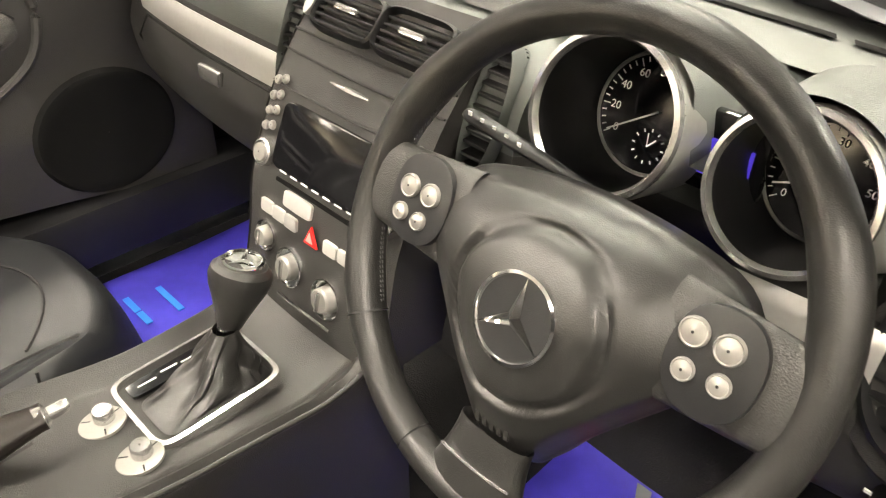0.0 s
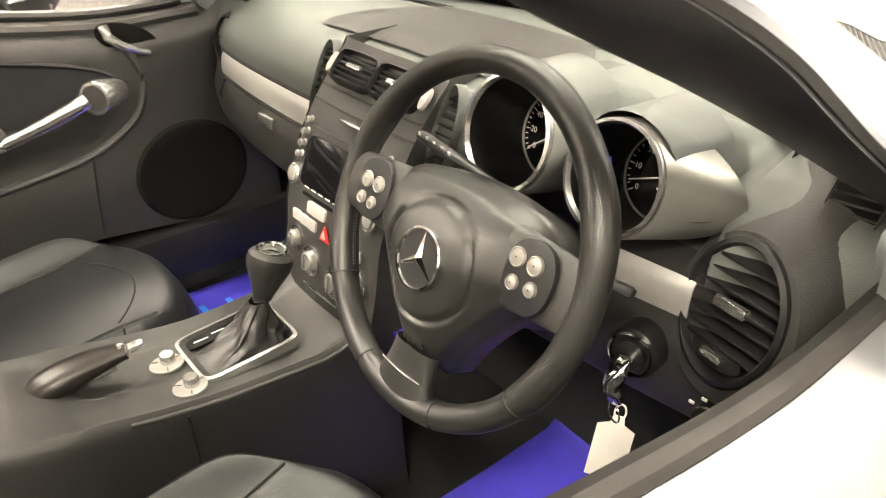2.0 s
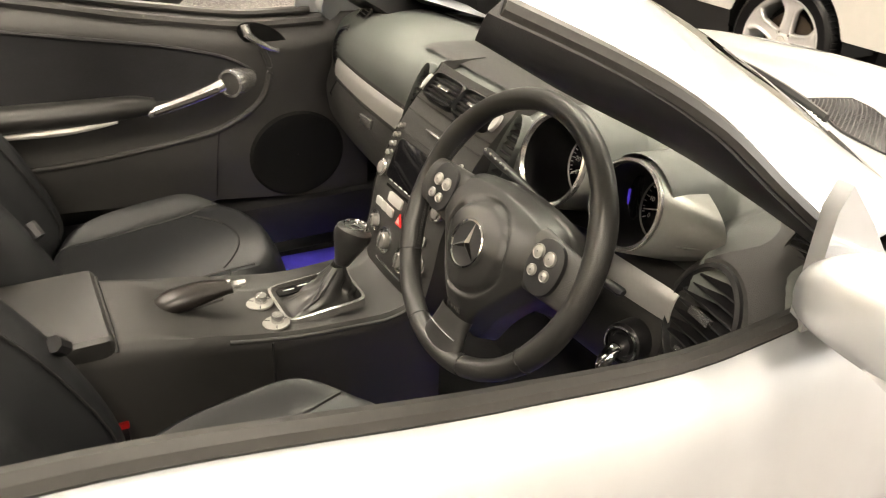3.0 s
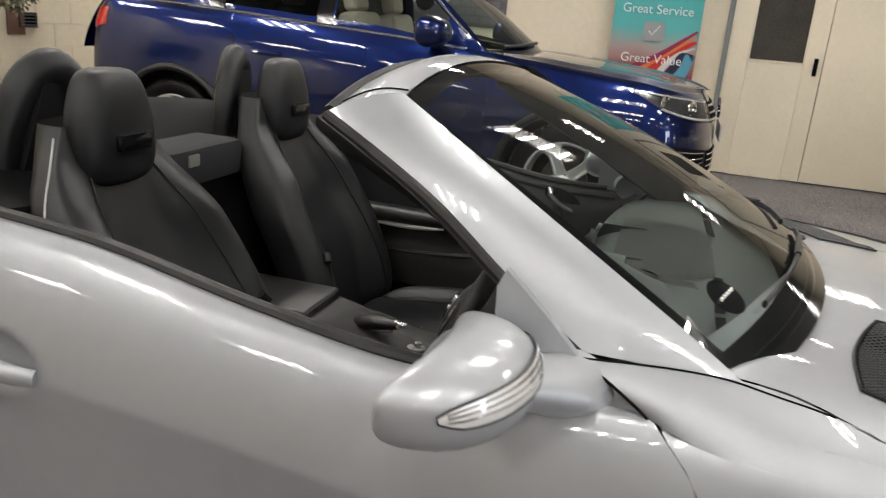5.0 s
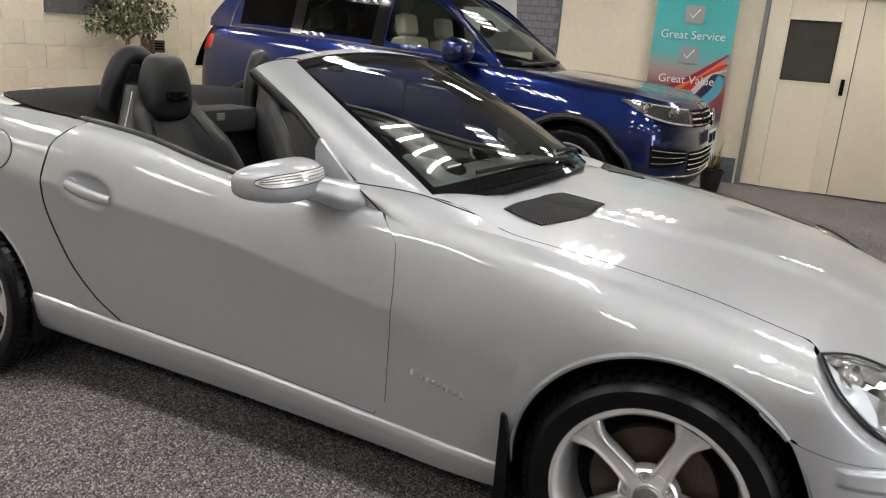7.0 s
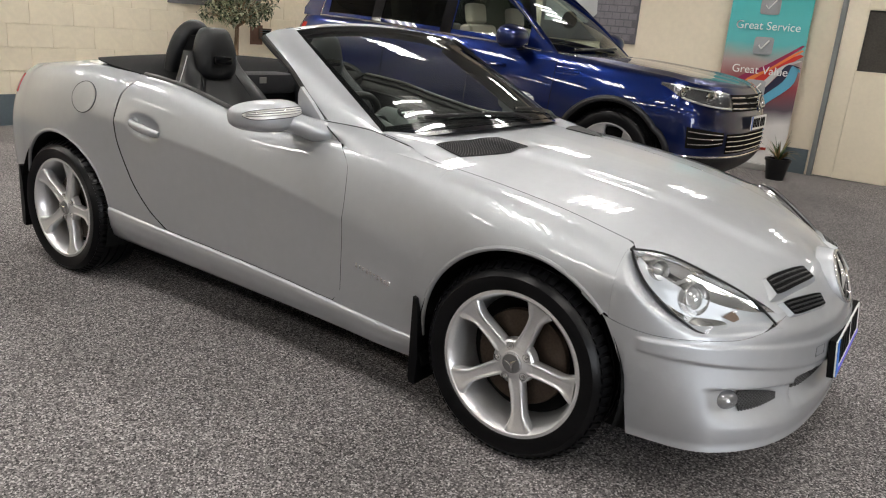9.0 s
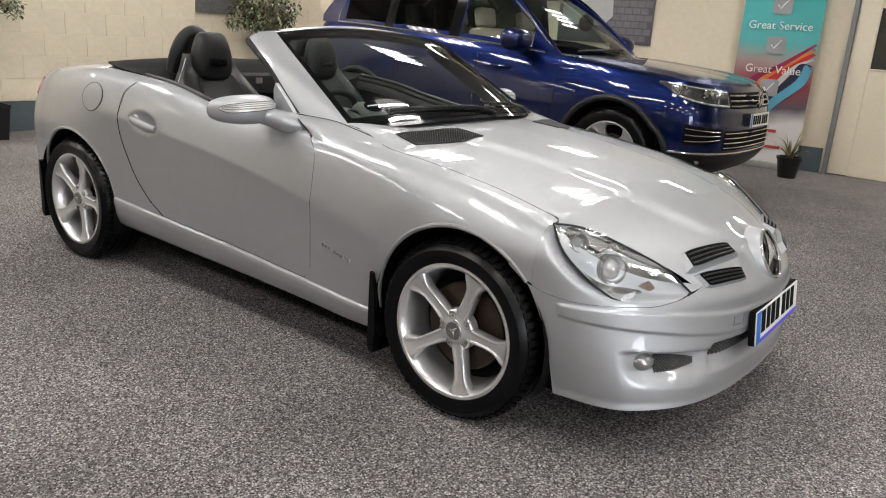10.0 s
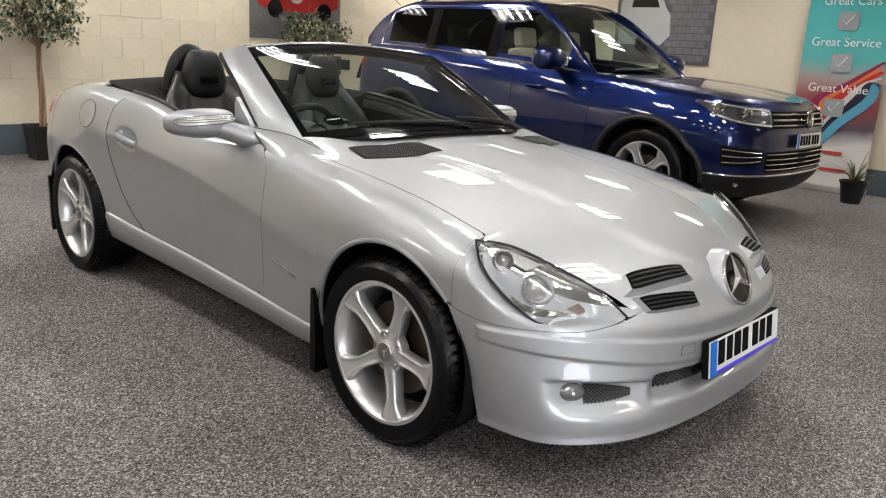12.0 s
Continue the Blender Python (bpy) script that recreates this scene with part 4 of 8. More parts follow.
# headlamps
PROJECTOR = make_mat("projector_glass", (0.60, 0.60, 0.60), 0.06, 0.7)
AMBER = make_mat("smoked_amber", (0.16, 0.11, 0.08), 0.3)
for side in (-1, 1):
    top = spline([(0.291, side * 0.762, 0.727), (0.375, side * 0.685, 0.712), (0.516, side * 0.580, 0.642), (0.590, side * 0.530, 0.595), (0.665, side * 0.482, 0.520)], 24)
    bot = spline([(0.291, side * 0.762, 0.727), (0.332, side * 0.778, 0.666), (0.385, side * 0.768, 0.612), (0.460, side * 0.735, 0.550), (0.530, side * 0.688, 0.520), (0.665, side * 0.482, 0.520)], 24)
    nrm = Vector((0.55, side * 0.70, 0.45)).normalized()

    def lamp_point(u, v, out, inset=0.0):
        i = u * 24
        k = min(int(i), 23)
        a, b = top[k].lerp(top[k + 1], i - k), bot[k].lerp(bot[k + 1], i - k)
        v = lerp(inset, 1 - inset, v)
        return a.lerp(b, v) + nrm * (out + 0.020 * math.sin(math.pi * v) * math.sin(math.pi * min(1, max(0, u))) ** 0.7)
    bm = B()
    sheet(bm, lambda u, v: lamp_point(u, v, 0.001 - 0.050 * (1 - u ** 3) * (math.sin(math.pi * u) * math.sin(math.pi * v)) ** 0.6), 40, 18)
    lamp = part("headlamp", bm, LAMPBOWL, car, "clear headlamp with a round projector")
    bm = B()
    sheet(bm, lambda u, v: lamp_point(u, v, 0.022), 28, 12)
    lens = part("lens", bm, CLEAR, lamp, facing=nrm)
    lens.visible_shadow = False
    bm = B()
    ring = [lamp_point(u, 0, 0.008) for u in steps(0.0, 1, 24)] + [lamp_point(u, 1, 0.008) for u in steps(1, 0.0, 24)[1:-1]]
    sweep(bm, ring, 0.0035, 6, closed=True)
    part("lamp_seal", bm, TRIM, lamp)
    ahead = (nrm * 0.75 + Vector((0.45, 0, 0.0))).normalized()
    for (u, v), r, d in (((0.50, 0.56), 0.043, -0.020), ((0.27, 0.5), 0.028, -0.022)):
        m = frame_at(lamp_point(u, v, d), ahead)
        bm = B()
        lathe(bm, [(r * 1.12, -0.014), (r * 1.08, 0.010), (r, 0.014), (r * 0.86, 0.004), (r * 0.80, -0.006)], 36, m)
        part("bezel", bm, SATIN, lamp)
        bm = B()
        lathe(bm, [(0.001, 0.016), (r * 0.35, 0.013), (r * 0.65, 0.004), (r * 0.82, -0.008)], 28, m)
        part("projector", bm, PROJECTOR, lamp)
    for k in range(6):
        bm = B()
        sweep(bm, [lamp_point(u, 0.14 + 0.045 * k, -0.018 - 0.002 * k) for u in steps(0.14, 0.38, 8)], 0.0045, 5)
        part("reflector_step", bm, SATIN, lamp)
    bm = B()
    sheet(bm, lambda u, v: lamp_point(lerp(0.72, 0.80, u), lerp(0.25, 0.55, v), -0.012 + 0.004 * math.sin(math.pi * v)), 4, 6)
    part("marker_bulb", bm, AMBER, lamp)

# windscreen, header and pillars
gl_bot = lambda t: Vector((-0.515 - 0.17 * abs(t) ** 2.2, 0.655 * t, 0.935 - 0.042 * t * t))
gl_top = lambda t: Vector((-1.265 + 0.035 * t * t, 0.555 * t, 1.245 - 0.034 * t * t))


def screen(t, v, out=0.0):
    p = gl_bot(t).lerp(gl_top(t), v)
    p += Vector((0.30, 0, 0.70)).normalized() * (0.030 * math.sin(math.pi * v) * (1 - abs(t) ** 4) + out)
    return p


bm = B()
sheet(bm, lambda u, v: screen(lerp(-1, 1, u), v), 30, 18)
glass = part("windscreen", bm, SCREEN_GLASS, car, "clear raked windscreen", facing=(0.4, 0, 1))
glass.visible_shadow = False
bm = B()
for t0, t1, v0, v1 in ((-1, -0.955, 0, 1), (0.955, 1, 0, 1), (-1, 1, 0.95, 1), (-1, 1, -0.03, 0.07)):
    sheet(bm, lambda u, v: screen(lerp(t0, t1, u), lerp(v0, v1, v), -0.0025), 24, 12)
part("screen_frit", bm, GLOSS, glass, "black printed glass edge")
for side in (-1, 1):
    # pillar: outer skin between the glass edge and the door seal
    outer = spline([(-0.893, side * 0.714, 0.918), (-0.95, side * 0.704, 0.955), (-1.03, side * 0.690, 1.014), (-1.12, side * 0.675, 1.083), (-1.216, side * 0.655, 1.138), (-1.325, side * 0.618, 1.187)], 30)
    lower = spline([(-0.76, side * 0.620, 0.835), (-0.80, side * 0.605, 0.858), (-0.95, side * 0.590, 0.945), (-1.09, side * 0.590, 1.020), (-1.25, side * 0.600, 1.100), (-1.335, side * 0.598, 1.150)], 30)
    inner = [screen(side * 1.0, v, 0.003) for v in steps(-0.02, 1.0, 30)]
    bm = B()

    def along(line, u):
        k = min(int(u * 30), 29)
        return line[k].lerp(line[k + 1], u * 30 - k)

    def pil(u, v):
        rise = 0.014 * math.sin(math.pi * (0.10 + 0.90 * v)) ** 0.8 * smooth((u + 0.05) / 0.25)
        return along(inner, u).lerp(along(outer, u), v) + Vector((0.15, side * 0.6, 0.75)).normalized() * rise
    sheet(bm, pil, 30, 10)
    pillar = part("windscreen_pillar", bm, SILVER, car, sharp=60)
    bm = B()

    def pil_in(u, v):
        p, t, q = pil(u, 1.0), along(lower, u), pil(u, 0.0) + Vector((-0.008, 0, -0.012))
        if v < 0.12:
            return p + Vector((-0.02, side * 0.004, -0.012)) * (v / 0.12)
        if v < 0.6:
            w = (v - 0.12) / 0.48
            return (p + Vector((-0.02, side * 0.004, -0.012))).lerp(t, w) + Vector((-0.5, 0, -0.8)) * 0.010 * math.sin(math.pi * w)
        return t.lerp(q, (v - 0.6) / 0.4)
    sheet(bm, pil_in, 30, 18)
    part("pillar_trim", bm, TRIM, pillar, "black inner pillar trim and seal")
    bm = B()
    sweep(bm, [pil(u, 1.0) + Vector((-0.004, 0, -0.008)) for u in steps(0.03, 1, 24)], 0.0095, 8)
    part("pillar_seal", bm, SEAL, pillar, "black rubber door seal")
    # foot of the pillar, running down into the wing
    seam = [Vector((-0.899, side * 0.742, 0.920)), Vector((-0.84, side * 0.722, 0.917)), Vector((-0.77, side * 0.702, 0.913)), Vector((-0.705, side * 0.687, 0.906)), on_top(-0.64, side * 0.679, 0.008), on_top(-0.57, side * 0.672, 0.0015), on_top(-0.49, side * 0.668, -0.006)]
    foot = [roadster.at(x, roadster.crest(x) - dz, side, o) for x, dz, o in ((-0.797, 0.006, 0.0005), (-0.762, 0.016, 0.0006), (-0.715, 0.026, 0.0006), (-0.665, 0.030, 0.0004), (-0.61, 0.030, -0.0008), (-0.55, 0.024, -0.003), (-0.49, 0.016, -0.008))]
    s1, s2 = spline(seam, 20), spline(foot, 20)
    bm = B()
    sheet(bm, lambda u, v: s1[int(round(u * 20))].lerp(s2[int(round(u * 20))], v) + Vector((0, side * 0.0062, 0.0066)) * math.sin(math.pi * v) * (1 - u * u), 20, 10)
    part("wing_corner", bm, SILVER, car, sharp=70)
    bm = B()
    sweep(bm, s1[0:18], 0.0020, 5)
    sweep(bm, [s1[0].lerp(s2[0], v) + Vector((-0.001, side * 0.0062 * math.sin(math.pi * v), 0.0066 * math.sin(math.pi * v))) for v in steps(0, 1, 8)], 0.0024, 5)
    part("pillar_joint", bm, DARK, pillar)
    # mirror base triangle
    bm = B()
    prism(bm, [(-1.01, 0.86), (-0.794, 0.856), (-0.895, 0.919), (-0.948, 0.974), (-1.005, 1.026), (-1.016, 1.0)], 0.02, Matrix(((1, 0, 0, 0), (0, 0, 1, side * 0.735 - 0.01), (0, 1, 0, 0), (0, 0, 0, 1))), 0.005)
    part("mirror_base", bm, SILVER, car)
    # door mirror
    mc = Vector((-1.005, side * 0.880, 0.928))
    bm = B()

    def housing(u, v):
        a, b = 2 * math.pi * u, math.pi * (v - 0.5)
        c = max(0.0, math.cos(b)) ** 0.62
        ca, sa = math.cos(a), math.sin(a)
        x = 0.070 * math.copysign(abs(ca) ** 0.8, ca) * c * (1.15 if ca > 0 else 0.65)
        z = 0.055 * math.copysign(abs(sa) ** 0.75, sa) * c
        y = 0.133 * math.copysign(abs(math.sin(b)) ** 0.9, math.sin(b))
        x -= 0.028 * (y / 0.11) ** 2 + 0.10 * (y * 1.0)
        return mc + Vector((x - 0.008, side * y, z - 0.10 * y * 0.3))
    sheet(bm, housing, 28, 18, loop_u=True)
    bmesh.ops.remove_doubles(bm, verts=bm.verts, dist=0.0008)
    mir = part("door_mirror", bm, SILVER, car, "silver door mirror with clear indicator")
    bm = B()

    def indic(u, v, o):
        b = lerp(-0.28, 0.36, u) * math.pi
        r = 1 - 0.6 * abs(2 * u - 1) ** 8
        a = (0.11 + lerp(0.085, -0.085, v) * r - 0.04 * u) * math.pi
        p = housing((a / (2 * math.pi)) % 1.0, b / math.pi + 0.5)
        return p + (p - mc).normalized() * o
    sheet(bm, lambda u, v: indic(u, v, 0.003), 16, 6)
    ind = part("indicator", bm, REFLECTOR, mir, "clear ribbed indicator lens")
    for k in range(3):
        bm = B()
        sweep(bm, [indic(u, 0.25 + 0.25 * k, 0.0032) for u in steps(0.05, 0.95, 12)], 0.0016, 6)
        part("rib", bm, CHROME, ind)
    bm = B()
    sweep(bm, [indic(u, 0, 0.003) for u in steps(0, 1, 16)] + [indic(u, 1, 0.003) for u in steps(1, 0, 16)], 0.0014, 5, closed=True)
    part("lens_seal", bm, TRIM, ind)
    bm = B()
    sweep(bm, spline([(-0.900, side * 0.722, 0.878), (-0.920, side * 0.765, 0.886), (-0.950, side * 0.80, 0.900), (-0.990, side * 0.85, 0.916)], 12), lambda t: lerp(0.060, 0.046, t), 18, flat=0.74)
    part("mirror_arm", bm, SILVER, mir)
    bm = B()
    sheet(bm, lambda u, v: mc + Vector((-0.052 + 0.004, side * 0.088 * math.cos(2 * math.pi * u) * v, 0.046 * math.sin(2 * math.pi * u) * v)) + Vector((0.10 * -0.088 * math.cos(2 * math.pi * u) * v, 0, 0)), 24, 3, loop_u=True)
    part("mirror_glass", bm, CHROME, mir, "mirror glass")

# header over the windscreen
bm = B()


def header(u, v):
    t = lerp(-1, 1, u)
    a = screen(t, 1.0, 0.003)
    b = Vector((-1.375 + 0.05 * t * t, 0.585 * t * 1.03, 1.235 - 0.05 * t * t))
    return a.lerp(b, v) + Vector((0, 0, 0.016 * math.sin(math.pi * v) * (1 - 0.3 * abs(t))))


sheet(bm, header, 30, 8)
hd = part("windscreen_header", bm, SILVER, car, sharp=60)
bm = B()
sheet(bm, lambda u, v: header(u, 1.0).lerp(screen(lerp(-1, 1, u), 0.98, -0.02), v) + Vector((0, 0, -0.022 * math.sin(math.pi * v) - 0.004)), 30, 6)
sweep(bm, [header(u, 1.0) + Vector((-0.006, 0, -0.004)) for u in steps(0, 1, 30)], 0.012, 8)
part("header_trim", bm, TRIM, hd, "dark header lining and roof seal")
for side in (-1, 1):
    bm = B()
    sweep(bm, [header(0.5 + side * 0.5 * 0.93, v) + Vector((0, 0, 0.0008)) for v in steps(0.02, 0.98, 8)], 0.0018, 5)
    part("header_joint", bm, DARK, hd)
# cowl and wipers
bm = B()
sheet(bm, lambda u, v: screen(lerp(-0.9, 0.9, u), 0.02, 0.0).lerp(top_point(-0.80, abs(lerp(-0.9, 0.9, u)) * 0.93, -1 if u < 0.5 else 1), v) + Vector((0, 0, -0.02 * math.sin(math.pi * v))), 30, 4)
part("cowl", bm, TRIM, car, "black plastic wiper cowl")
for y0, y1, x0, x1 in ((0.10, -0.48, -0.53, -0.62), (0.60, 0.05, -0.62, -0.56)):
    bm = B()
    pts = [screen(lerp(y0, y1, k / 10) / 0.655, 0.02 + 0.06 * math.sin(k / 10 * 1.4), 0.010) for k in range(11)]
    sweep(bm, pts, 0.0045, 6, flat=1.6)
    sweep(bm, [pts[0] + Vector((0.02, 0, -0.015)), pts[2] + Vector((0, 0, 0.004)), pts[5] + Vector((0, 0, 0.004))], 0.006, 6)
    part("wiper", bm, TRIM, car, "black windscreen wiper")
# round sticker inside the glass
bm = B()
sheet(bm, lambda u, v: screen(-0.78 + 0.055 * math.cos(2 * math.pi * u) * v, 0.15 + 0.048 * math.sin(2 * math.pi * u) * v, -0.004), 24, 2, loop_u=True)
stick = part("sticker", bm, GLOSS, glass, "round black sticker")
bm = B()
for k in range(5):
    box(bm, screen(-0.812 + 0.016 * k, 0.152, 0.0), (0.004, 0.008, 0.004))
part("sticker_bars", bm, WHITE, stick)

# rear deck and tonneau
bm = B()


def deck(u, v):
    s = lerp(-2.25, -3.84, u)
    t = lerp(-1, 1, v)
    c = roadster.at(s, roadster.crest(s), -1 if t < 0 else 1)
    x = lerp(-2.30, -3.12, u)
    p = Vector((lerp(x, c.x, t * t), abs(t) * abs(c.y) * (-1 if t < 0 else 1), c.z))
    p.z += 0.045 * (1 - t * t) * (1 - 0.5 * u)
    return p


sheet(bm, deck, 26, 26)
part("boot_lid", bm, SILVER, car, sharp=60)
bm = B()


tonneau_w = curve((-2.9, 0.06), (-2.85, 0.16), (-2.75, 0.33), (-2.6, 0.51), (-2.35, 0.665), (-2.15, 0.715), (-1.95, 0.735))


def tonneau(u, v):
    t = lerp(-1, 1, v)
    x = lerp(-1.95, -2.87, u)
    hw = tonneau_w(x)
    y = hw * t
    q = min(1.0, abs(y) / 0.72)
    rise = 0.045 * (1 - q * q) * (1 - 0.5 * max(0.0, (-2.30 - x) / 0.82)) * smooth((-2.0 - x) / 0.3)
    return Vector((x, y, roadster.ze(x) + 0.005 + rise - 0.05 * (1 - smooth((-1.95 - x) / 0.25)) * (1 - t ** 8)))


sheet(bm, tonneau, 36, 24)
part("tonneau_panel", thick(bm, 0.01), make_mat("tonneau_cloth", (0.0065, 0.0065, 0.007), 0.8, spec=0.15, bump=0.3, bscale=500, vary=0.2, vscale=9), car, "black panel behind the seats")


# ---- wheels ----
def wheel(parent, at, side, tr, rr, tw, rim_mat, spokes=5, wide=1.0, name="wheel", turn=0.0, star=True):
    """A road wheel: at is the hub on the outer face."""
    m = Matrix.Translation(at) @ Matrix.Rotation(-side * math.pi / 2, 4, "X") @ Matrix.Rotation(turn, 4, "Z")
    w2 = tw
    bm = B()
    lathe(bm, [(rr - 0.006, -0.004), (rr + 0.006, 0.012), (rr + 0.03, 0.020), (lerp(rr, tr, 0.62), 0.022), (tr - 0.020, 0.012), (tr - 0.006, -0.006), (tr, -0.03),
               (tr, -0.055), (tr - 0.008, -0.057), (tr - 0.008, -0.063), (tr, -0.065), (tr, -0.095), (tr - 0.008, -0.097), (tr - 0.008, -0.105), (tr, -0.107), (tr, -0.140),
               (tr - 0.008, -0.142), (tr - 0.008, -0.150), (tr, -0.152), (tr, -w2 + 0.03), (tr - 0.02, -w2), (rr, -w2)], 72, m)
    holder = part("tyre", bm, RUBBER, parent, "", sharp=30)
    holder.name = name
    holder["label"] = "black road tyre on an alloy wheel"
    # tread blocks on the shoulder
    bm = B()
    for k in range(64):
        a = 2 * math.pi * k / 64
        mm = m @ Matrix.Rotation(a, 4, "Z") @ Matrix.Translation((tr - 0.004, 0, -0.012)) @ Matrix.Rotation(-0.5, 4, "Y")
        vs = [mm @ Vector((x, y, z)) for x in (-0.004, 0.0045) for y in (-0.009, 0.009) for z in (-0.018, 0.016)]
        q = [bm.verts.new(v) for v in vs]
        for f in ((0, 1, 3, 2), (4, 5, 7, 6), (0, 1, 5, 4), (2, 3, 7, 6), (0, 2, 6, 4), (1, 3, 7, 5)):
            bm.faces.new([q[i] for i in f])
    part("tread_block", bm, RUBBER, holder, shade=False)
    bm = B()
    lathe(bm, [(rr, 0.006), (rr + 0.004, 0.010), (rr - 0.006, 0.011), (rr - 0.014, 0.004), (rr - 0.022, -0.03), (rr - 0.035, -0.10), (rr - 0.03, -0.18)], 64, m)
    rim = part("rim", bm, rim_mat, holder, "silver alloy rim", sharp=40)
    for k in range(spokes):
        bm = B()
        a = 2 * math.pi * k / spokes + math.pi / 2
        ms = m @ Matrix.Rotation(a, 4, "Z")

        def sp(u, v):
            r = lerp(0.045, rr - 0.012, u)
            w = wide * (0.030 - 0.005 * math.sin(math.pi * u) + 0.026 * smooth((u - 0.60) / 0.40) ** 1.5)
            c = 2 * math.pi * v
            y = w * math.copysign(abs(math.cos(c)) ** 0.6, math.cos(c))
            h = math.sin(c)
            top = lerp(-0.022, 0.002, u ** 0.8) - 0.010 * math.sin(math.pi * u)
            ridge = (0.007 * smooth((abs(y) / w - 0.45) / 0.25) * (1 - smooth((abs(y) / w - 0.88) / 0.12)) - 0.003) * smooth(u / 0.15) * smooth((1 - u) / 0.12)
            z = top + (0.007 * max(h, 0) + ridge * (h > 0)) if h >= 0 else top + 0.045 * h
            return ms @ Vector((r, y, z))
        sheet(bm, sp, 20, 40, loop_v=True)
        part("spoke", bm, rim_mat, rim, sharp=70)
    bm = B()
    lathe(bm, [(0.001, -0.010), (0.036, -0.011), (0.040, -0.014), (0.066, -0.0165), (0.071, -0.022), (0.074, -0.05)], 32, m)
    part("hub", bm, rim_mat, rim)
    bm = B()
    lathe(bm, [(0.001, -0.004), (0.030, -0.005), (0.033, -0.010)], 28, m)
    part("hub_cap", bm, make_mat("hub_cap_grey", (0.25, 0.25, 0.25), 0.35, 0.8) if star else ALU, rim, "dark grey hub cap")
    if star:
        bm = B()
        star_spokes(bm, m @ Matrix.Translation((0, 0, -0.0035)), 0.026, 0.006, 0.003)
        part("hub_star", bm, CHROME, rim, shade=False)
    for k in range(5):
        a = 2 * math.pi * (k + 0.5) / 5 + math.pi / 2
        bm = B()
        mb = m @ Matrix.Translation((0.053 * math.cos(a), 0.053 * math.sin(a), -0.018))
        lathe(bm, [(0.001, 0.0035), (0.0065, 0.0035), (0.0075, 0.002), (0.0075, -0.006)], 6, mb)
        part("wheel_bolt", bm, SATIN, rim, shade=False)
        bm = B()
        lathe(bm, [(0.0125, 0.0045), (0.0118, 0.0045), (0.0112, -0.003), (0.001, -0.003)], 16, mb)
        part("bolt_hole", bm, DARK, rim)
    bm = B()
    lathe(bm, [(0.06, -0.075), (0.152, -0.075), (0.155, -0.080), (0.155, -0.095), (0.06, -0.095)], 48, m)
    part("brake_disc", bm, DISC, holder, "rust-tinted brake disc")
    bm = B()
    lathe(bm, [(0.001, -0.12), (rr - 0.03, -0.12)], 40, m)
    part("drum_back", bm, DARK, holder)
    return holder


for side in (-1, 1):
    wheel(car, (FW, side * 0.838, 0.308), side, 0.309, 0.230, 0.21, ALLOY, wide=0.88, turn=math.pi + 0.25)
    wheel(car, (RW, side * 0.838, 0.308), side, 0.309, 0.230, 0.23, ALLOY, wide=0.88, turn=math.pi + 0.3)


# ---- the convertible's cabin ----
LOWDASH = make_mat("near_black_plastic", (0.026, 0.025, 0.024), 0.42, bump=0.2, bscale=800, vary=0.12, vscale=6, distort=1)
LINE = make_mat("dark_seam", (0.008, 0.008, 0.008), 0.7)
MATBLUE = make_mat("blue_paper_mat", (0.05, 0.04, 0.42), 0.5, vary=0.15, vscale=3)
INK = make_mat("mat_light_blue_print", (0.02, 0.22, 0.70), 0.5)
MATRED = make_mat("mat_red_print", (0.55, 0.02, 0.02), 0.5)
MATGREY = make_mat("mat_grey_print", (0.22, 0.25, 0.25), 0.5)
BLACKCARPET = make_mat("black_floor_carpet", (0.010, 0.010, 0.011), 0.95, bump=0.6, bscale=350, vary=0.3, vscale=20)
WOOD = make_mat("dark_brown_leather", (0.013, 0.010, 0.009), 0.36, bump=0.05, bscale=400, vary=0.2, vscale=9, distort=1)
PODGREY = make_mat("silver_grey_plastic", (0.30, 0.30, 0.285), 0.38, 0.5, vary=0.05, vscale=10)

# tub
bm = B()
box(bm, (-1.33, 0, 0.205), (1.40, 1.40, 0.02))
part("cabin_floor", bm, BLACKCARPET, car, "black cabin carpet")
bm = B()
sheet(bm, lambda u, v: Vector((lerp(-0.60, -0.78, smooth(1 - v) ** 1.0), lerp(-0.70, 0.70, u), lerp(0.21, 0.80, v))), 4, 8)
part("bulkhead", bm, BLACKCARPET, car)
bm = B()
box(bm, (-2.03, 0, 0.56), (0.06, 1.40, 0.70), 0.02)
part("rear_bulkhead", bm, FABRIC, car, "black rear bulkhead trim")
bm = B()
box(bm, (-2.02, 0, 0.925), (0.16, 0.36, 0.10), 0.025)
rb = part("rear_locker", bm, FABRIC, car, "black locker between the seats")
bm = B()
box(bm, (-1.938, -0.06, 0.945), (0.004, 0.045, 0.03), 0.004)
part("locker_catch", bm, IVORY, rb)
for side in (-1, 1):
    bm = B()
    box(bm, (-1.30, side * 0.70, 0.33), (1.30, 0.10, 0.12), 0.02)
    part("inner_sill", bm, TRIM, car)
    bm = B()
    sweep(bm, spline([(-2.11, side * 0.465, 0.88), (-2.115, side * 0.457, 1.00), (-2.10, side * 0.425, 1.11), (-2.085, side * 0.375, 1.165), (-2.07, side * 0.328, 1.155), (-2.06, side * 0.28, 1.06), (-2.06, side * 0.26, 0.90)], 30),
          lambda t: 0.034 + 0.006 * math.sin(math.pi * t), 16, flat=0.85, up=(1, 0, 0.2))
    part("roll_hoop", bm, SEATHIDE, car, "black padded roll hoop")

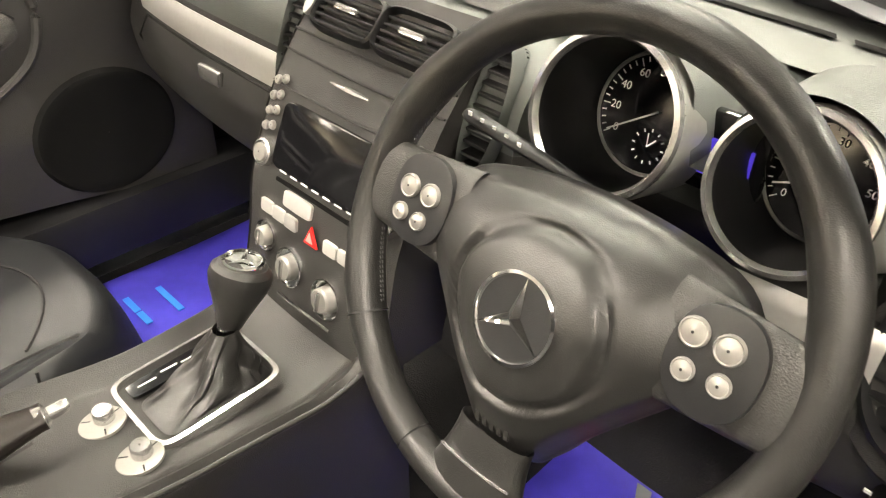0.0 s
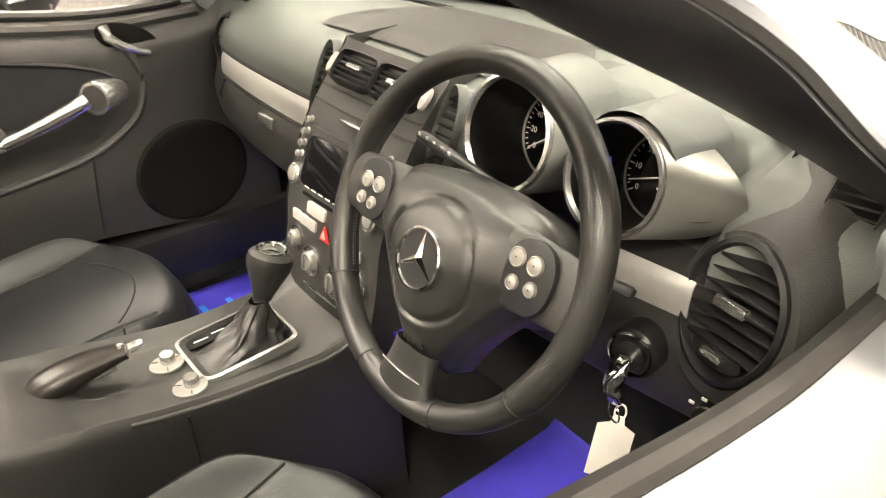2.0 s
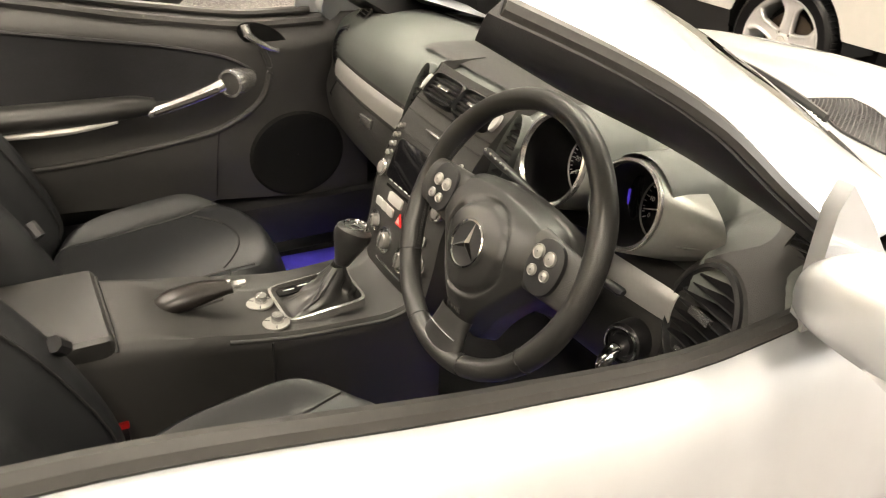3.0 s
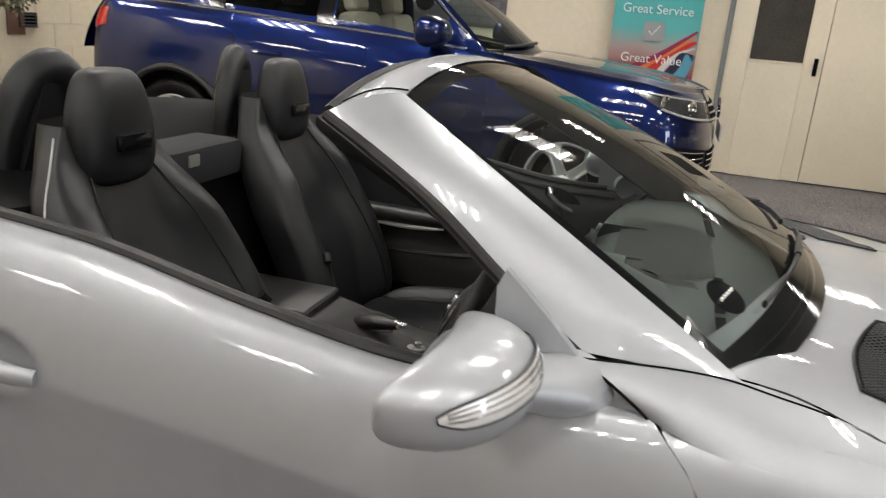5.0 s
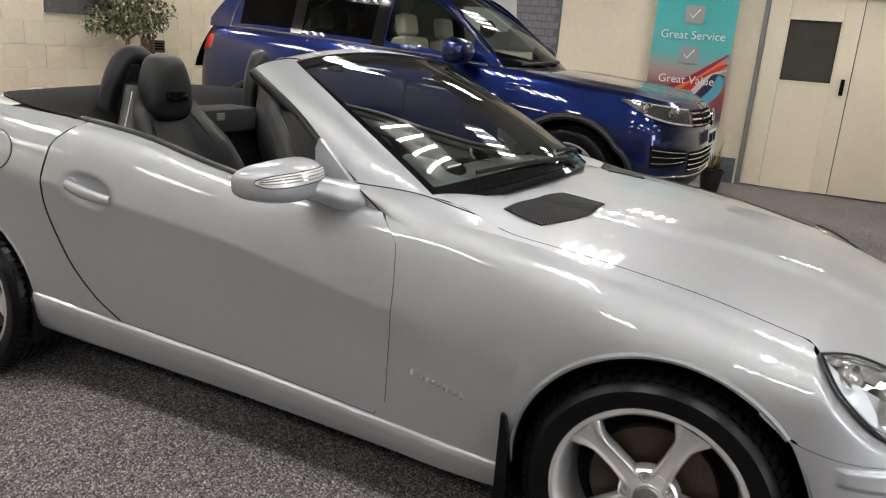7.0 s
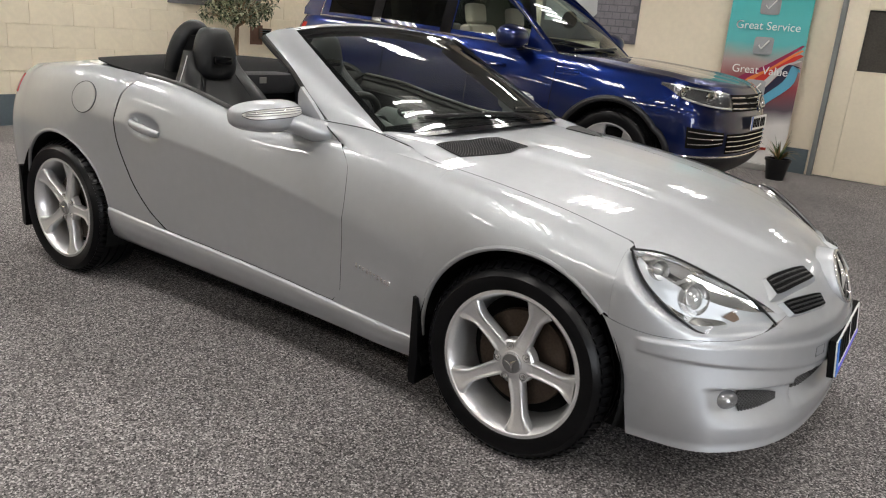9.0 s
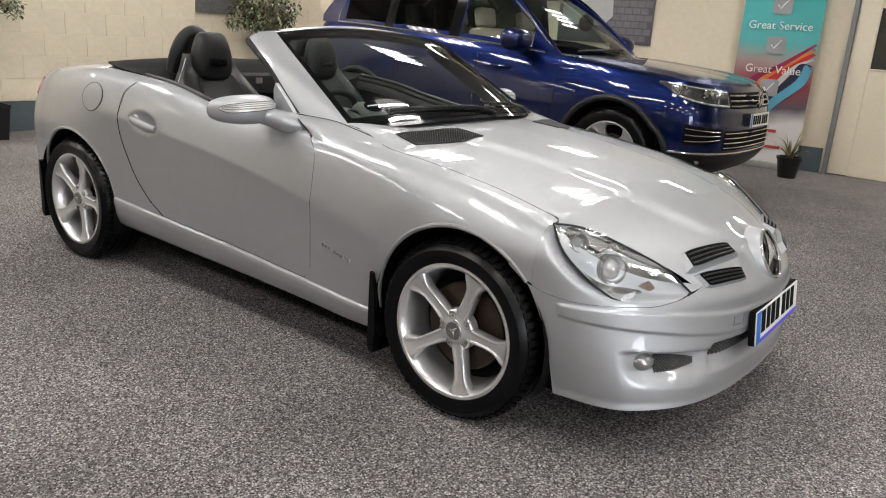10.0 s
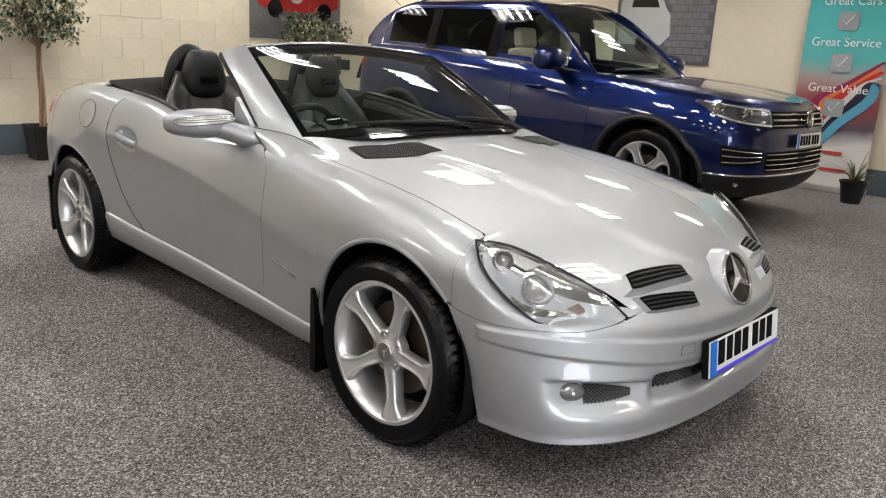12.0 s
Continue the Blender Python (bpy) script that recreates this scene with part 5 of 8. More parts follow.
# dashboard
prof_x = curve((0, -0.56), (0.12, -0.72), (0.26, -0.86), (0.36, -0.945), (0.44, -0.975), (0.52, -0.98), (0.60, -0.985), (0.70, -1.0), (0.80, -0.99), (0.90, -0.93), (1.0, -0.80))
prof_z = curve((0, 0.872), (0.12, 0.890), (0.26, 0.888), (0.36, 0.862), (0.44, 0.815), (0.52, 0.775), (0.60, 0.742), (0.70, 0.685), (0.80, 0.615), (0.90, 0.565), (1.0, 0.50))


def dash_point(y, v, out=0.0):
    e = abs(y) / 0.72
    x, z = prof_x(v), prof_z(v)
    x += 0.055 * e ** 3 * smooth(v / 0.4) - 0.0
    z -= 0.022 * e ** 2 * (1 - smooth((v - 0.3) / 0.5))
    x += 0.13 * smooth((0.178 - abs(y + 0.375)) / 0.03) * smooth((v - 0.20) / 0.06) * (1 - smooth((v - 0.46) / 0.05))
    x2, z2 = prof_x(min(1, v + 0.01)) - prof_x(max(0, v - 0.01)), prof_z(min(1, v + 0.01)) - prof_z(max(0, v - 0.01))
    n = Vector((z2, 0, -x2))
    if n.length:
        n.normalize()
    return Vector((x, y * lerp(0.82, 1.0, smooth(v / 0.22)), z)) + n * out


bm = B()
sheet(bm, lambda u, v: dash_point(lerp(-0.72, 0.72, u), 0.49 * v), 60, 30)
dash = part("dashboard", bm, DASH, car, "dark grey soft dashboard with silver trim strips", sharp=50)
bm = B()
sheet(bm, lambda u, v: dash_point(lerp(-0.72, 0.72, u), lerp(0.49, 1.0, v)), 60, 30)
part("lower_dash", bm, LOWDASH, dash, "near-black lower dashboard", sharp=50)
# raised panel on the dash top and defroster slots
bm = B()
sheet(bm, lambda u, v: dash_point(0.02 + 0.27 * (u - 0.5) * 2 * (1 - 0.25 * v ** 3), lerp(0.30, 0.10, v) if True else 0, 0.004 * math.sin(math.pi * min(1, max(0, u))) ** 0.3 + 0.002), 20, 10)
part("dash_lid", bm, SOFT, dash, "smooth dash-top lid")
for y0, y1 in ((-0.62, -0.42), (-0.40, -0.18), (0.20, 0.42), (0.44, 0.64)):
    bm = B()
    sheet(bm, lambda u, v: dash_point(lerp(y0, y1, u), lerp(0.085, 0.10, v) + 0.02 * abs(lerp(y0, y1, u)), 0.003), 10, 1)
    part("defroster_slot", bm, DARK, dash)
# silver trim strips
for y0, y1 in ((-0.545, -0.40), (-0.40, -0.20), (0.175, 0.62)):
    bm = B()
    sheet(bm, lambda u, v: dash_point(lerp(y0, y1, u), lerp(0.505, 0.615, v), 0.004 + 0.004 * math.sin(math.pi * v) ** 0.5), 16, 6)
    part("trim_strip", thick(bm, 0.003), ALU, dash, "matt aluminium trim strip")
# glove box outline and latch
bm = B()
pts = [dash_point(y, v, 0.002) for y, v in [(0.19, 0.63), (0.4, 0.63), (0.60, 0.63), (0.63, 0.70), (0.60, 0.86), (0.4, 0.87), (0.19, 0.87)]]
sweep(bm, pts, 0.002, 5)
part("glovebox_joint", bm, LINE, dash)
bm = B()
box(bm, dash_point(0.353, 0.665, 0.004), (0.012, 0.055, 0.022), 0.004)
part("glovebox_latch", bm, SATIN, dash, "silver glovebox latch")


def slat_vent(parent, m, a, b, n, name, p=2.0, tab=True, ring_mat=TRIM, dial=False):
    """An oval air vent, with a ring, slats and a tab, in the plane of m."""
    bm = B()
    prism(bm, ellipse(a, b, 40, p=p), 0.004, m @ Matrix.Translation((0, 0, -0.022)))
    v = part(name, bm, DARK, parent, "black air vent with slats and a silver tab" if tab else "black slatted air vent")
    bm = B()
    pr = [(1.0, -0.024), (1.0, 0.002), (1.06, 0.007), (1.16, 0.004), (1.22, -0.010)]
    rows = []
    for s, h in pr:
        ex = (s - 1) * min(a, b)
        rows.append([bm.verts.new(m @ Vector((x, y, h))) for x, y in ellipse(a + ex, b + ex, 48, p=p)])
    for r0, r1 in zip(rows, rows[1:]):
        for k in range(48):
            bm.faces.new((r0[k], r0[(k + 1) % 48], r1[(k + 1) % 48], r1[k]))
    part("vent_ring", bm, ring_mat, v)
    for k in range(n):
        y = b * (-0.86 + 1.72 * (k + 0.5) / n)
        if dial and y < -0.55 * b:
            continue
        w = a * max(0.05, 1 - abs(y / b) ** p) ** (1 / p)
        bm = B()
        box(bm, (0, 0, 0), (2 * w, 0.0035, 0.016), 0.001, None)
        bm.transform(m @ Matrix.Translation((0, y, -0.006)) @ Matrix.Rotation(0.45, 4, "X"))
        part("slat", bm, TRIM, v, shade=False)
    if tab:
        bm = B()
        box(bm, (0, 0, 0), (a * 0.75, b * (0.17 if b > 0.03 else 0.34), 0.010), 0.003)
        bm.transform(m @ Matrix.Translation((0, b * 0.10, 0.004)))
        part("tab", bm, SATIN, v, "pale silver vent tab")
    if dial:
        bm = B()
        prism(bm, ellipse(a * 0.62, b * 0.20, 24), 0.012, m @ Matrix.Translation((-a * 0.05, -b * 0.72, -0.016)))
        part("dial_plate", bm, TRIM, v)
        bm = B()
        box(bm, (0, 0, 0), (a * 0.55, b * 0.12, 0.012), 0.003)
        bm.transform(m @ Matrix.Translation((-a * 0.05, -b * 0.72, 0.0)))
        part("thumb_wheel", bm, SATIN, v, "silver thumb wheel")
    return v


for side in (-1, 1):
    # pod and round vent at each end of the dash
    m = frame_at((-0.962, -0.592, 0.757) if side < 0 else (-0.930, 0.632, 0.788), (-0.93, -side * 0.16, 0.25)) @ Matrix.Scale(1.0 if side < 0 else 0.62, 4)
    bm = B()
    lathe(bm, [(0.070, 0.004), (0.083, 0.002), (0.091, -0.010), (0.106, -0.036), (0.128, -0.070), (0.150, -0.10)], 44, m @ Matrix.Diagonal((0.86, 1.08, 1, 1)))
    part("vent_pod", bm, SOFT, dash)
    slat_vent(dash, m @ Matrix.Translation((0, 0.006, 0.004)), 0.052, 0.070, 8, "side_vent", dial=True)
    # small demister grille
    bm = B()
    m2 = frame_at((-0.862, side * 0.640, 0.866), (-0.72, side * 0.10, 0.62)) @ Matrix.Scale(0.72, 4)
    prism(bm, [(-0.036, -0.022), (0.030, -0.030), (0.036, 0.018), (-0.030, 0.030)], 0.01, m2, 0.002)
    dv = part("demister_grille", bm, DARK, dash, "small black demister grille")
    for k in range(4):
        bm = B()
        box(bm, (0, -0.018 + 0.0135 * k, 0.011), (0.062, 0.003, 0.006), 0.001)
        bm.transform(m2)
        part("slat", bm, TRIM, dv, shade=False)
    bm = B()
    ring = [m2 @ Vector((x, y, 0.01)) for x, y in ((-0.038, -0.024), (0.032, -0.032), (0.038, 0.020), (-0.032, 0.032))]
    sweep(bm, [ring[0], ring[1], ring[2], ring[3]], 0.003, 5, closed=True)
    part("grille_frame", bm, SOFT, dv)
    # rounded end cheek beside the door
    bm = B()
    sheet(bm, lambda u, v: Vector((-0.86 + 0.105 * math.cos(2 * math.pi * u) * v, side * (0.735 - 0.055 * (1 - v ** 3.0) ** 0.5), 0.66 + 0.155 * math.sin(2 * math.pi * u) * v - 0.03 * math.cos(2 * math.pi * u) * v)), 32, 8, loop_u=True)
    part("dash_end", bm, SOFT, dash, "rounded dash end cover")

# instrument binnacle
GN = Vector((-0.955, 0, 0.295)).normalized()
for yc, zc, gs, lab, nums in ((-0.292, 0.872, 1.0, "round speedometer dial with white figures", [(20 * k) for k in range(9)]), (-0.452, 0.870, 0.88, "round rev counter dial with white figures", [10 * k for k in range(7)])):
    m = frame_at((-0.992, yc, zc), GN) @ Matrix.Diagonal((gs, gs, 1, 1))
    bm = B()
    lathe(bm, [(0.066, 0.0), (0.064, -0.03), (0.058, -0.095), (0.001, -0.096)], 48, m)
    pod = part("gauge", bm, TRIM, dash, lab)
    bm = B()
    lathe(bm, [(0.063, -0.002), (0.066, 0.004), (0.0705, 0.003), (0.071, -0.006)], 56, m)
    part("gauge_ring", bm, SATIN, pod, "satin silver ring")
    bm = B()
    lathe(bm, [(0.071, -0.004), (0.072, -0.02), (0.070, -0.08), (0.066, -0.13)], 48, m)
    part("gauge_hood", bm, PODGREY, pod, "silver-grey gauge shroud")
    if gs < 1:
        bm = B()
        sheet(bm, lambda u, v: m @ Vector(((0.0715 + 0.055 * v * math.cos(lerp(-1.45, 1.3, u)) ** 2) * math.cos(lerp(-1.45, 1.3, u)), (0.0715 + 0.004 * v) * math.sin(lerp(-1.45, 1.3, u)), -0.002 - 0.075 * v)), 20, 8)
        part("gauge_cone", bm, PODGREY, pod, "satin silver side of the shroud")
    md = m @ Matrix.Translation((0, 0, -0.090))
    bm = B()
    lathe(bm, [(0.001, 0.0), (0.0545, 0.0)], 40, md)
    part("dial_face", bm, GLOSS, pod)
    bm = B()
    lathe(bm, [(0.0535, 0.0005), (0.0555, 0.003), (0.0575, 0.0)], 48, md)
    part("dial_rim", bm, PODGREY, pod)
    bm = B()
    n = 8 * (len(nums) - 1) // 2
    for k in range(n + 1):
        a = radians(lerp(215, -35, k / n))
        l = 0.0075 if k % 4 == 0 else 0.0045
        mm = md @ Matrix.Rotation(a, 4, "Z") @ Matrix.Translation((0.0515 - l / 2, 0, 0.0008))
        q = [bm.verts.new(mm @ Vector((x, y, 0))) for x, y in ((-l / 2, -0.0006), (l / 2, -0.0006), (l / 2, 0.0006), (-l / 2, 0.0006))]
        bm.faces.new(q)
    part("tick_marks", bm, WHITE, pod, shade=False)
    for i, v in enumerate(nums):
        a = radians(lerp(215, -35, i / (len(nums) - 1)))
        letters(str(v), 0.0105, WHITE, pod, md @ Matrix.Translation((0.038 * math.cos(a), 0.038 * math.sin(a), 0.001)), "figure", depth=0.0002)
    bm = B()
    a = radians(214 if yc > -0.4 else 200)
    sweep(bm, [md @ Vector((0.008 * math.cos(a + math.pi), 0.008 * math.sin(a + math.pi), 0.004)), md @ Vector((0.046 * math.cos(a), 0.046 * math.sin(a), 0.004))], 0.0009, 5)
    part("needle", bm, WHITE, pod)
    # small dial within
    mc2 = md @ Matrix.Translation((0.006, -0.028, 0.001))
    bm = B()
    for k in range(12 if yc > -0.4 else 5):
        a = 2 * math.pi * k / 12
        q = [mc2 @ (Matrix.Rotation(a, 3, "Z") @ Vector((x, y, 0))) for x, y in ((0.0135, -0.0007), (0.0165, -0.0007), (0.0165, 0.0007), (0.0135, 0.0007))]
        bm.faces.new([bm.verts.new(p) for p in q])
    sweep(bm, [mc2 @ Vector((0, 0, 0.002)), mc2 @ Vector((0.007, 0.008, 0.002))], 0.0008, 4)
    sweep(bm, [mc2 @ Vector((0, 0, 0.002)), mc2 @ Vector((-0.002, 0.012, 0.002))], 0.0006, 4)
    part("small_dial", bm, WHITE, pod, shade=False)
bm = B()


def brow(u, v):
    y = lerp(-0.565, -0.185, u)
    arcs = [zc + math.sqrt(max(0.0, r * r - (y - yc) ** 2)) for yc, zc, r in ((-0.292, 0.872, 0.0735), (-0.452, 0.870, 0.0645))]
    base = dash_point(y, 0.36).z - 0.01
    arch = max(base, math.log(sum(math.exp(a * 120) for a in arcs)) / 120 if max(arcs) > 0.873 else base)
    t = abs(lerp(-1, 1, u))
    x = lerp(-0.968 + 0.05 * smooth((t - 0.8) / 0.2), -0.74, v)
    zr = dash_point(y, 0.13).z - 0.008
    return Vector((x, y, lerp(arch, zr, smooth(v) ** 1.2)))


sheet(bm, brow, 40, 14)
sheet(bm, lambda u, v: brow(u, 0.0) + Vector((0.10 * v, 0, -0.006 * v)), 40, 3)
part("binnacle_hood", bm, DASH, dash, "curved instrument hood", sharp=70)
bm = B()
box(bm, (-0.925, -0.374, 0.845), (0.012, 0.075, 0.075), 0.004)
part("info_display", bm, GLOSS, dash)
bm = B()
box(bm, (-0.9325, -0.376, 0.842), (0.003, 0.05, 0.034), 0.001)
part("display_screen", bm, make_mat("blue_display", (0.01, 0.01, 0.12), 0.3, emit=(0.10, 0.06, 0.9), power=0.12), dash, "dim blue trip display")

# centre stack
st_x = curve((0.54, -1.112), (0.61, -1.094), (0.67, -1.083), (0.71, -1.068), (0.79, -1.030), (0.86, -0.975), (0.89, -0.945))


def stack(y, z, out=0.0):
    x = st_x(z) + 0.28 * y * y
    d = st_x(z + 0.01) - st_x(z - 0.01)
    n = Vector((-0.02, 0, d)).normalized()
    return Vector((x, y, z)) + n * out


def stack_frame(y, z, out=0.0):
    d = st_x(z + 0.01) - st_x(z - 0.01)
    return frame_at(stack(y, z, out), (-0.02, 0, d))


bm = B()
sheet(bm, lambda u, v: stack(lerp(-0.132, 0.132, u), lerp(0.53, 0.895, v)) + Vector((0.03 * max(0, abs(u - 0.5) * 2 - 0.9) * 10 * 0.1, 0, 0)), 20, 30)
for s in (-1, 1):
    sheet(bm, lambda u, v: stack(s * 0.132, lerp(0.53, 0.895, v)) + Vector((0.10 * u, 0, 0)), 3, 24)
cs = part("centre_panel", bm, SOFT, car, "dark grey centre console panel with radio and climate knobs")
for s in (-1, 1):
    slat_vent(cs, stack_frame(s * 0.052, 0.862, 0.006), 0.049, 0.024, 5, "centre_vent", p=5.0)
    bm = B()
    m = stack_frame(s * 0.118, 0.86, 0.004)
    prism(bm, ellipse(0.007, 0.017, 20), 0.007, m, 0.002)
    part("vent_roller", bm, ALU, cs, "silver vent roller")
    # tall crescent vent beside the stack
    m = frame_at((-0.976, s * 0.155, 0.820), (-0.93, -s * 0.04, 0.40))
    slat_vent(cs, m, 0.020, 0.070, 10, "tall_vent", tab=False, ring_mat=DASH)
for z0, z1 in ((0.835, 0.836), (0.815, 0.816), (0.782, 0.783)):
    bm = B()
    sweep(bm, [stack(y, z0, 0.001) for y in steps(-0.13, 0.13, 10)], 0.0016, 4)
    part("panel_joint", bm, LINE, cs)
bm = B()
sweep(bm, [stack(y, 0.805, 0.003) for y in steps(-0.032, 0.032, 6)], lambda t: 0.0012 + 0.0025 * math.sin(math.pi * t), 6)
part("tray_pull", bm, SATIN, cs)
bm = B()
m = stack_frame(0, 0.738, 0.002)
prism(bm, ellipse(0.086, 0.040, 24, p=9), 0.004, m, 0.001)
part("radio_screen", bm, GLOSS, cs, "black radio screen")
bm = B()
m = stack_frame(0, 0.702, 0.006)
for k in range(7):
    box(bm, m @ Vector((-0.06 + 0.02 * k, 0, 0)), (0.002, 0.012, 0.002))
part("screen_bars", bm, WHITE, cs, shade=False)
for s in (-1, 1):
    for i in range(4):
        for j in range(2):
            bm = B()
            m = stack_frame(s * (0.106 + 0.013 * j), 0.788 - 0.0165 * i - 0.004 * j, 0.001)
            lathe(bm, [(0.001, 0.005), (0.0045, 0.0045), (0.006, 0.001)], 12, m)
            part("radio_button", bm, IVORY, cs, "pale round radio button")
    bm = B()
    m = stack_frame(s * 0.106, 0.708, 0.0)
    lathe(bm, [(0.017, 0.0), (0.0165, 0.010), (0.0135, 0.012), (0.013, 0.006)], 28, m)
    kn = part("radio_knob", bm, SATIN, cs, "silver ringed radio knob")
    bm = B()
    lathe(bm, [(0.001, 0.014), (0.0105, 0.013), (0.0125, 0.006)], 24, m)
    part("knob_cap", bm, IVORY, kn)
bm = B()
m = stack_frame(0.01, 0.695, 0.001)
box(bm, (0, 0, 0), (0.15, 0.005, 0.003), 0.001)
bm.transform(stack_frame(0.0, 0.690, 0.001))
part("disc_slot", bm, DARK, cs)
bm = B()
prism(bm, ellipse(0.026, 0.010, 20, p=7), 0.004, stack_frame(0.028, 0.668 + 0.008, 0.0), 0.001)
part("rocker_switch", bm, ALU, cs)
for k in range(8):
    if k in (3, 4):
        continue
    bm = B()
    prism(bm, ellipse(0.0115, 0.0085, 16, p=7), 0.004, stack_frame(0.095 - 0.0245 * k - 0.008, 0.650, 0.0), 0.001)
    part("rocker_switch", bm, ALU, cs, "grey rocker switch")
bm = B()
m = stack_frame(-0.004, 0.652, 0.003)
prism(bm, [(-0.012, -0.011), (0.012, -0.011), (0.0, 0.013)], 0.003, m, 0.001)
hz2 = part("hazard_switch", bm, RED, cs, "red triangular hazard switch")
bm = B()
prism(bm, [(-0.006, -0.0065), (0.006, -0.0065), (0.0, 0.006)], 0.001, m @ Matrix.Translation((0, 0, 0.0035)))
part("hazard_mark", bm, make_mat("pale_red", (0.6, 0.35, 0.32), 0.4), hz2)
for y, z, r in ((0.088, 0.610, 0.019), (0.036, 0.592, 0.024), (-0.036, 0.586, 0.024), (-0.092, 0.604, 0.019)):
    m = stack_frame(y, z, 0.0)
    bm = B()
    lathe(bm, [(r * 1.05, 0.0), (r * 1.05, 0.004), (r * 0.98, 0.0045), (r * 0.95, 0.001), (r * 0.6, 0.0)], 32, m)
    kn = part("climate_knob", bm, CHROME, cs, "round chrome climate knob")
    bm = B()
    lathe(bm, [(0.001, 0.013), (r * 0.55, 0.0125), (r * 0.64, 0.010), (r * 0.68, 0.0)], 24, m)
    part("knob_grip", bm, IVORY, kn)
    bm = B()
    box(bm, (0, 0, 0), (r * 0.18, r * 1.05, 0.006), 0.002)
    bm.transform(m @ Matrix.Translation((0, 0, 0.014)))
    part("knob_bar", bm, SATIN, kn)
bm = B()
sweep(bm, [stack(y, 0.552, 0.002) for y in steps(-0.05, 0.05, 6)], 0.002, 5)
part("ashtray_strip", bm, CHROME, cs)

# centre tunnel
ct_z = curve((-1.98, 0.60), (-1.70, 0.605), (-1.62, 0.60), (-1.56, 0.59), (-1.48, 0.555), (-1.38, 0.530), (-1.28, 0.515), (-1.18, 0.512), (-1.12, 0.525), (-1.08, 0.56))
bm = B()


def tunnel(u, v):
    x = lerp(-1.98, -1.06, u)
    a = lerp(-math.pi / 2 - 0.0, math.pi / 2, v)
    t = lerp(-1, 1, v)
    w = 0.108 + 0.012 * smooth((x + 1.3) / 0.2)
    s = math.copysign(min(1.0, abs(t) / 0.55), t)
    over = max(0.0, (abs(t) - 0.55) / 0.45)
    z = ct_z(x) + 0.022 * smooth((abs(s) - 0.72) / 0.2) * smooth((x + 1.56) / 0.1)
    r = 0.02
    y = (w * abs(s) + 0.014 * over) * (1 if t > 0 else -1)
    z = lerp(z, 0.21, over ** 1.0)
    if over == 0:
        z -= 0.012 * smooth((abs(s) - 0.88) / 0.12)
    return Vector((x, y, z))


sheet(bm, tunnel, 46, 44)
tun = part("centre_tunnel", bm, SOFT, car, "dark grey centre console between the seats", sharp=75)
for s in (-1, 1):
    bm = B()
    sweep(bm, [(x, s * (0.104 + 0.012 * smooth((x + 1.3) / 0.2)), ct_z(x) + 0.010) for x in steps(-1.44, -1.105, 30)], 0.0042, 10)
    part("console_rail", bm, SOFT, tun, "rounded console edge")
bm = B()
box(bm, (-1.78, 0, 0.595), (0.355, 0.215, 0.05), 0.016, seg=3)
part("armrest_lid", bm, LEATHER, tun, "grey padded armrest lid")
bm = B()
sweep(bm, [(-1.603, y, 0.612 - 0.02 * (abs(y) > 0.1)) for y in steps(-0.11, 0.11, 8)], 0.003, 5)
part("lid_joint", bm, LINE, tun)
for s in (-1, 1):
    bm = B()
    sweep(bm, [(-1.375, s * 0.1225, 0.545), (-1.378, s * 0.135, 0.44), (-1.38, s * 0.146, 0.30)], 0.002, 5)
    part("side_seam", bm, LINE, tun)
# shift plate, gaiter and lever
PM = Matrix.Translation((-1.250, 0.010, 0.5235)) @ Matrix.Rotation(-0.05, 4, "Y")
bm = B()
po = ellipse(0.077, 0.062, 40, p=8)
pi2 = ellipse(0.072, 0.057, 40, p=8)
rows = [[bm.verts.new(PM @ Vector((x, y, h))) for x, y in o] for o, h in ((po, -0.01), (po, 0.006), (pi2, 0.007), (pi2, -0.008))]
for a, b in zip(rows, rows[1:]):
    for k in range(40):
        bm.faces.new((a[k], a[(k + 1) % 40], b[(k + 1) % 40], b[k]))
sp = part("shift_surround", bm, SATIN, car, "satin silver shift surround")
bm = B()
prism(bm, ellipse(0.062, 0.012, 24, p=8), 0.004, PM @ Matrix.Translation((0, 0.036, 0.0)))
part("shift_gate", bm, GLOSS, sp)
bm = B()
for k, (x, w) in enumerate(((-0.04, 0.022), (-0.012, 0.02), (0.014, 0.024), (0.038, 0.018))):
    box(bm, PM @ Vector((x, 0.036 + 0.003 * (k % 2), 0.005)), (w, 0.0015, 0.001))
part("gate_marks", bm, WHITE, sp, shade=False)
bm = B()


def gaiter(u, v):
    a = 2 * math.pi * u
    p = ellipse(1, 1, 64, p=6)[int(u * 64) % 64]
    base = Vector((-0.002 + 0.060 * p[0], -0.014 + 0.036 * p[1], 0.0))
    top = Vector((0.045 + 0.014 * math.cos(a), -0.006 + 0.014 * math.sin(a), 0.058))
    q = base.lerp(top, v)
    fold = 0.006 * math.sin(4 * a + 7 * v) * math.sin(math.pi * v) + 0.004 * math.sin(9 * a - 5 * v) * math.sin(math.pi * v)
    sag = -0.012 * math.sin(math.pi * v)
    return PM @ (q + Vector((math.cos(a) * fold, math.sin(a) * fold, sag)))


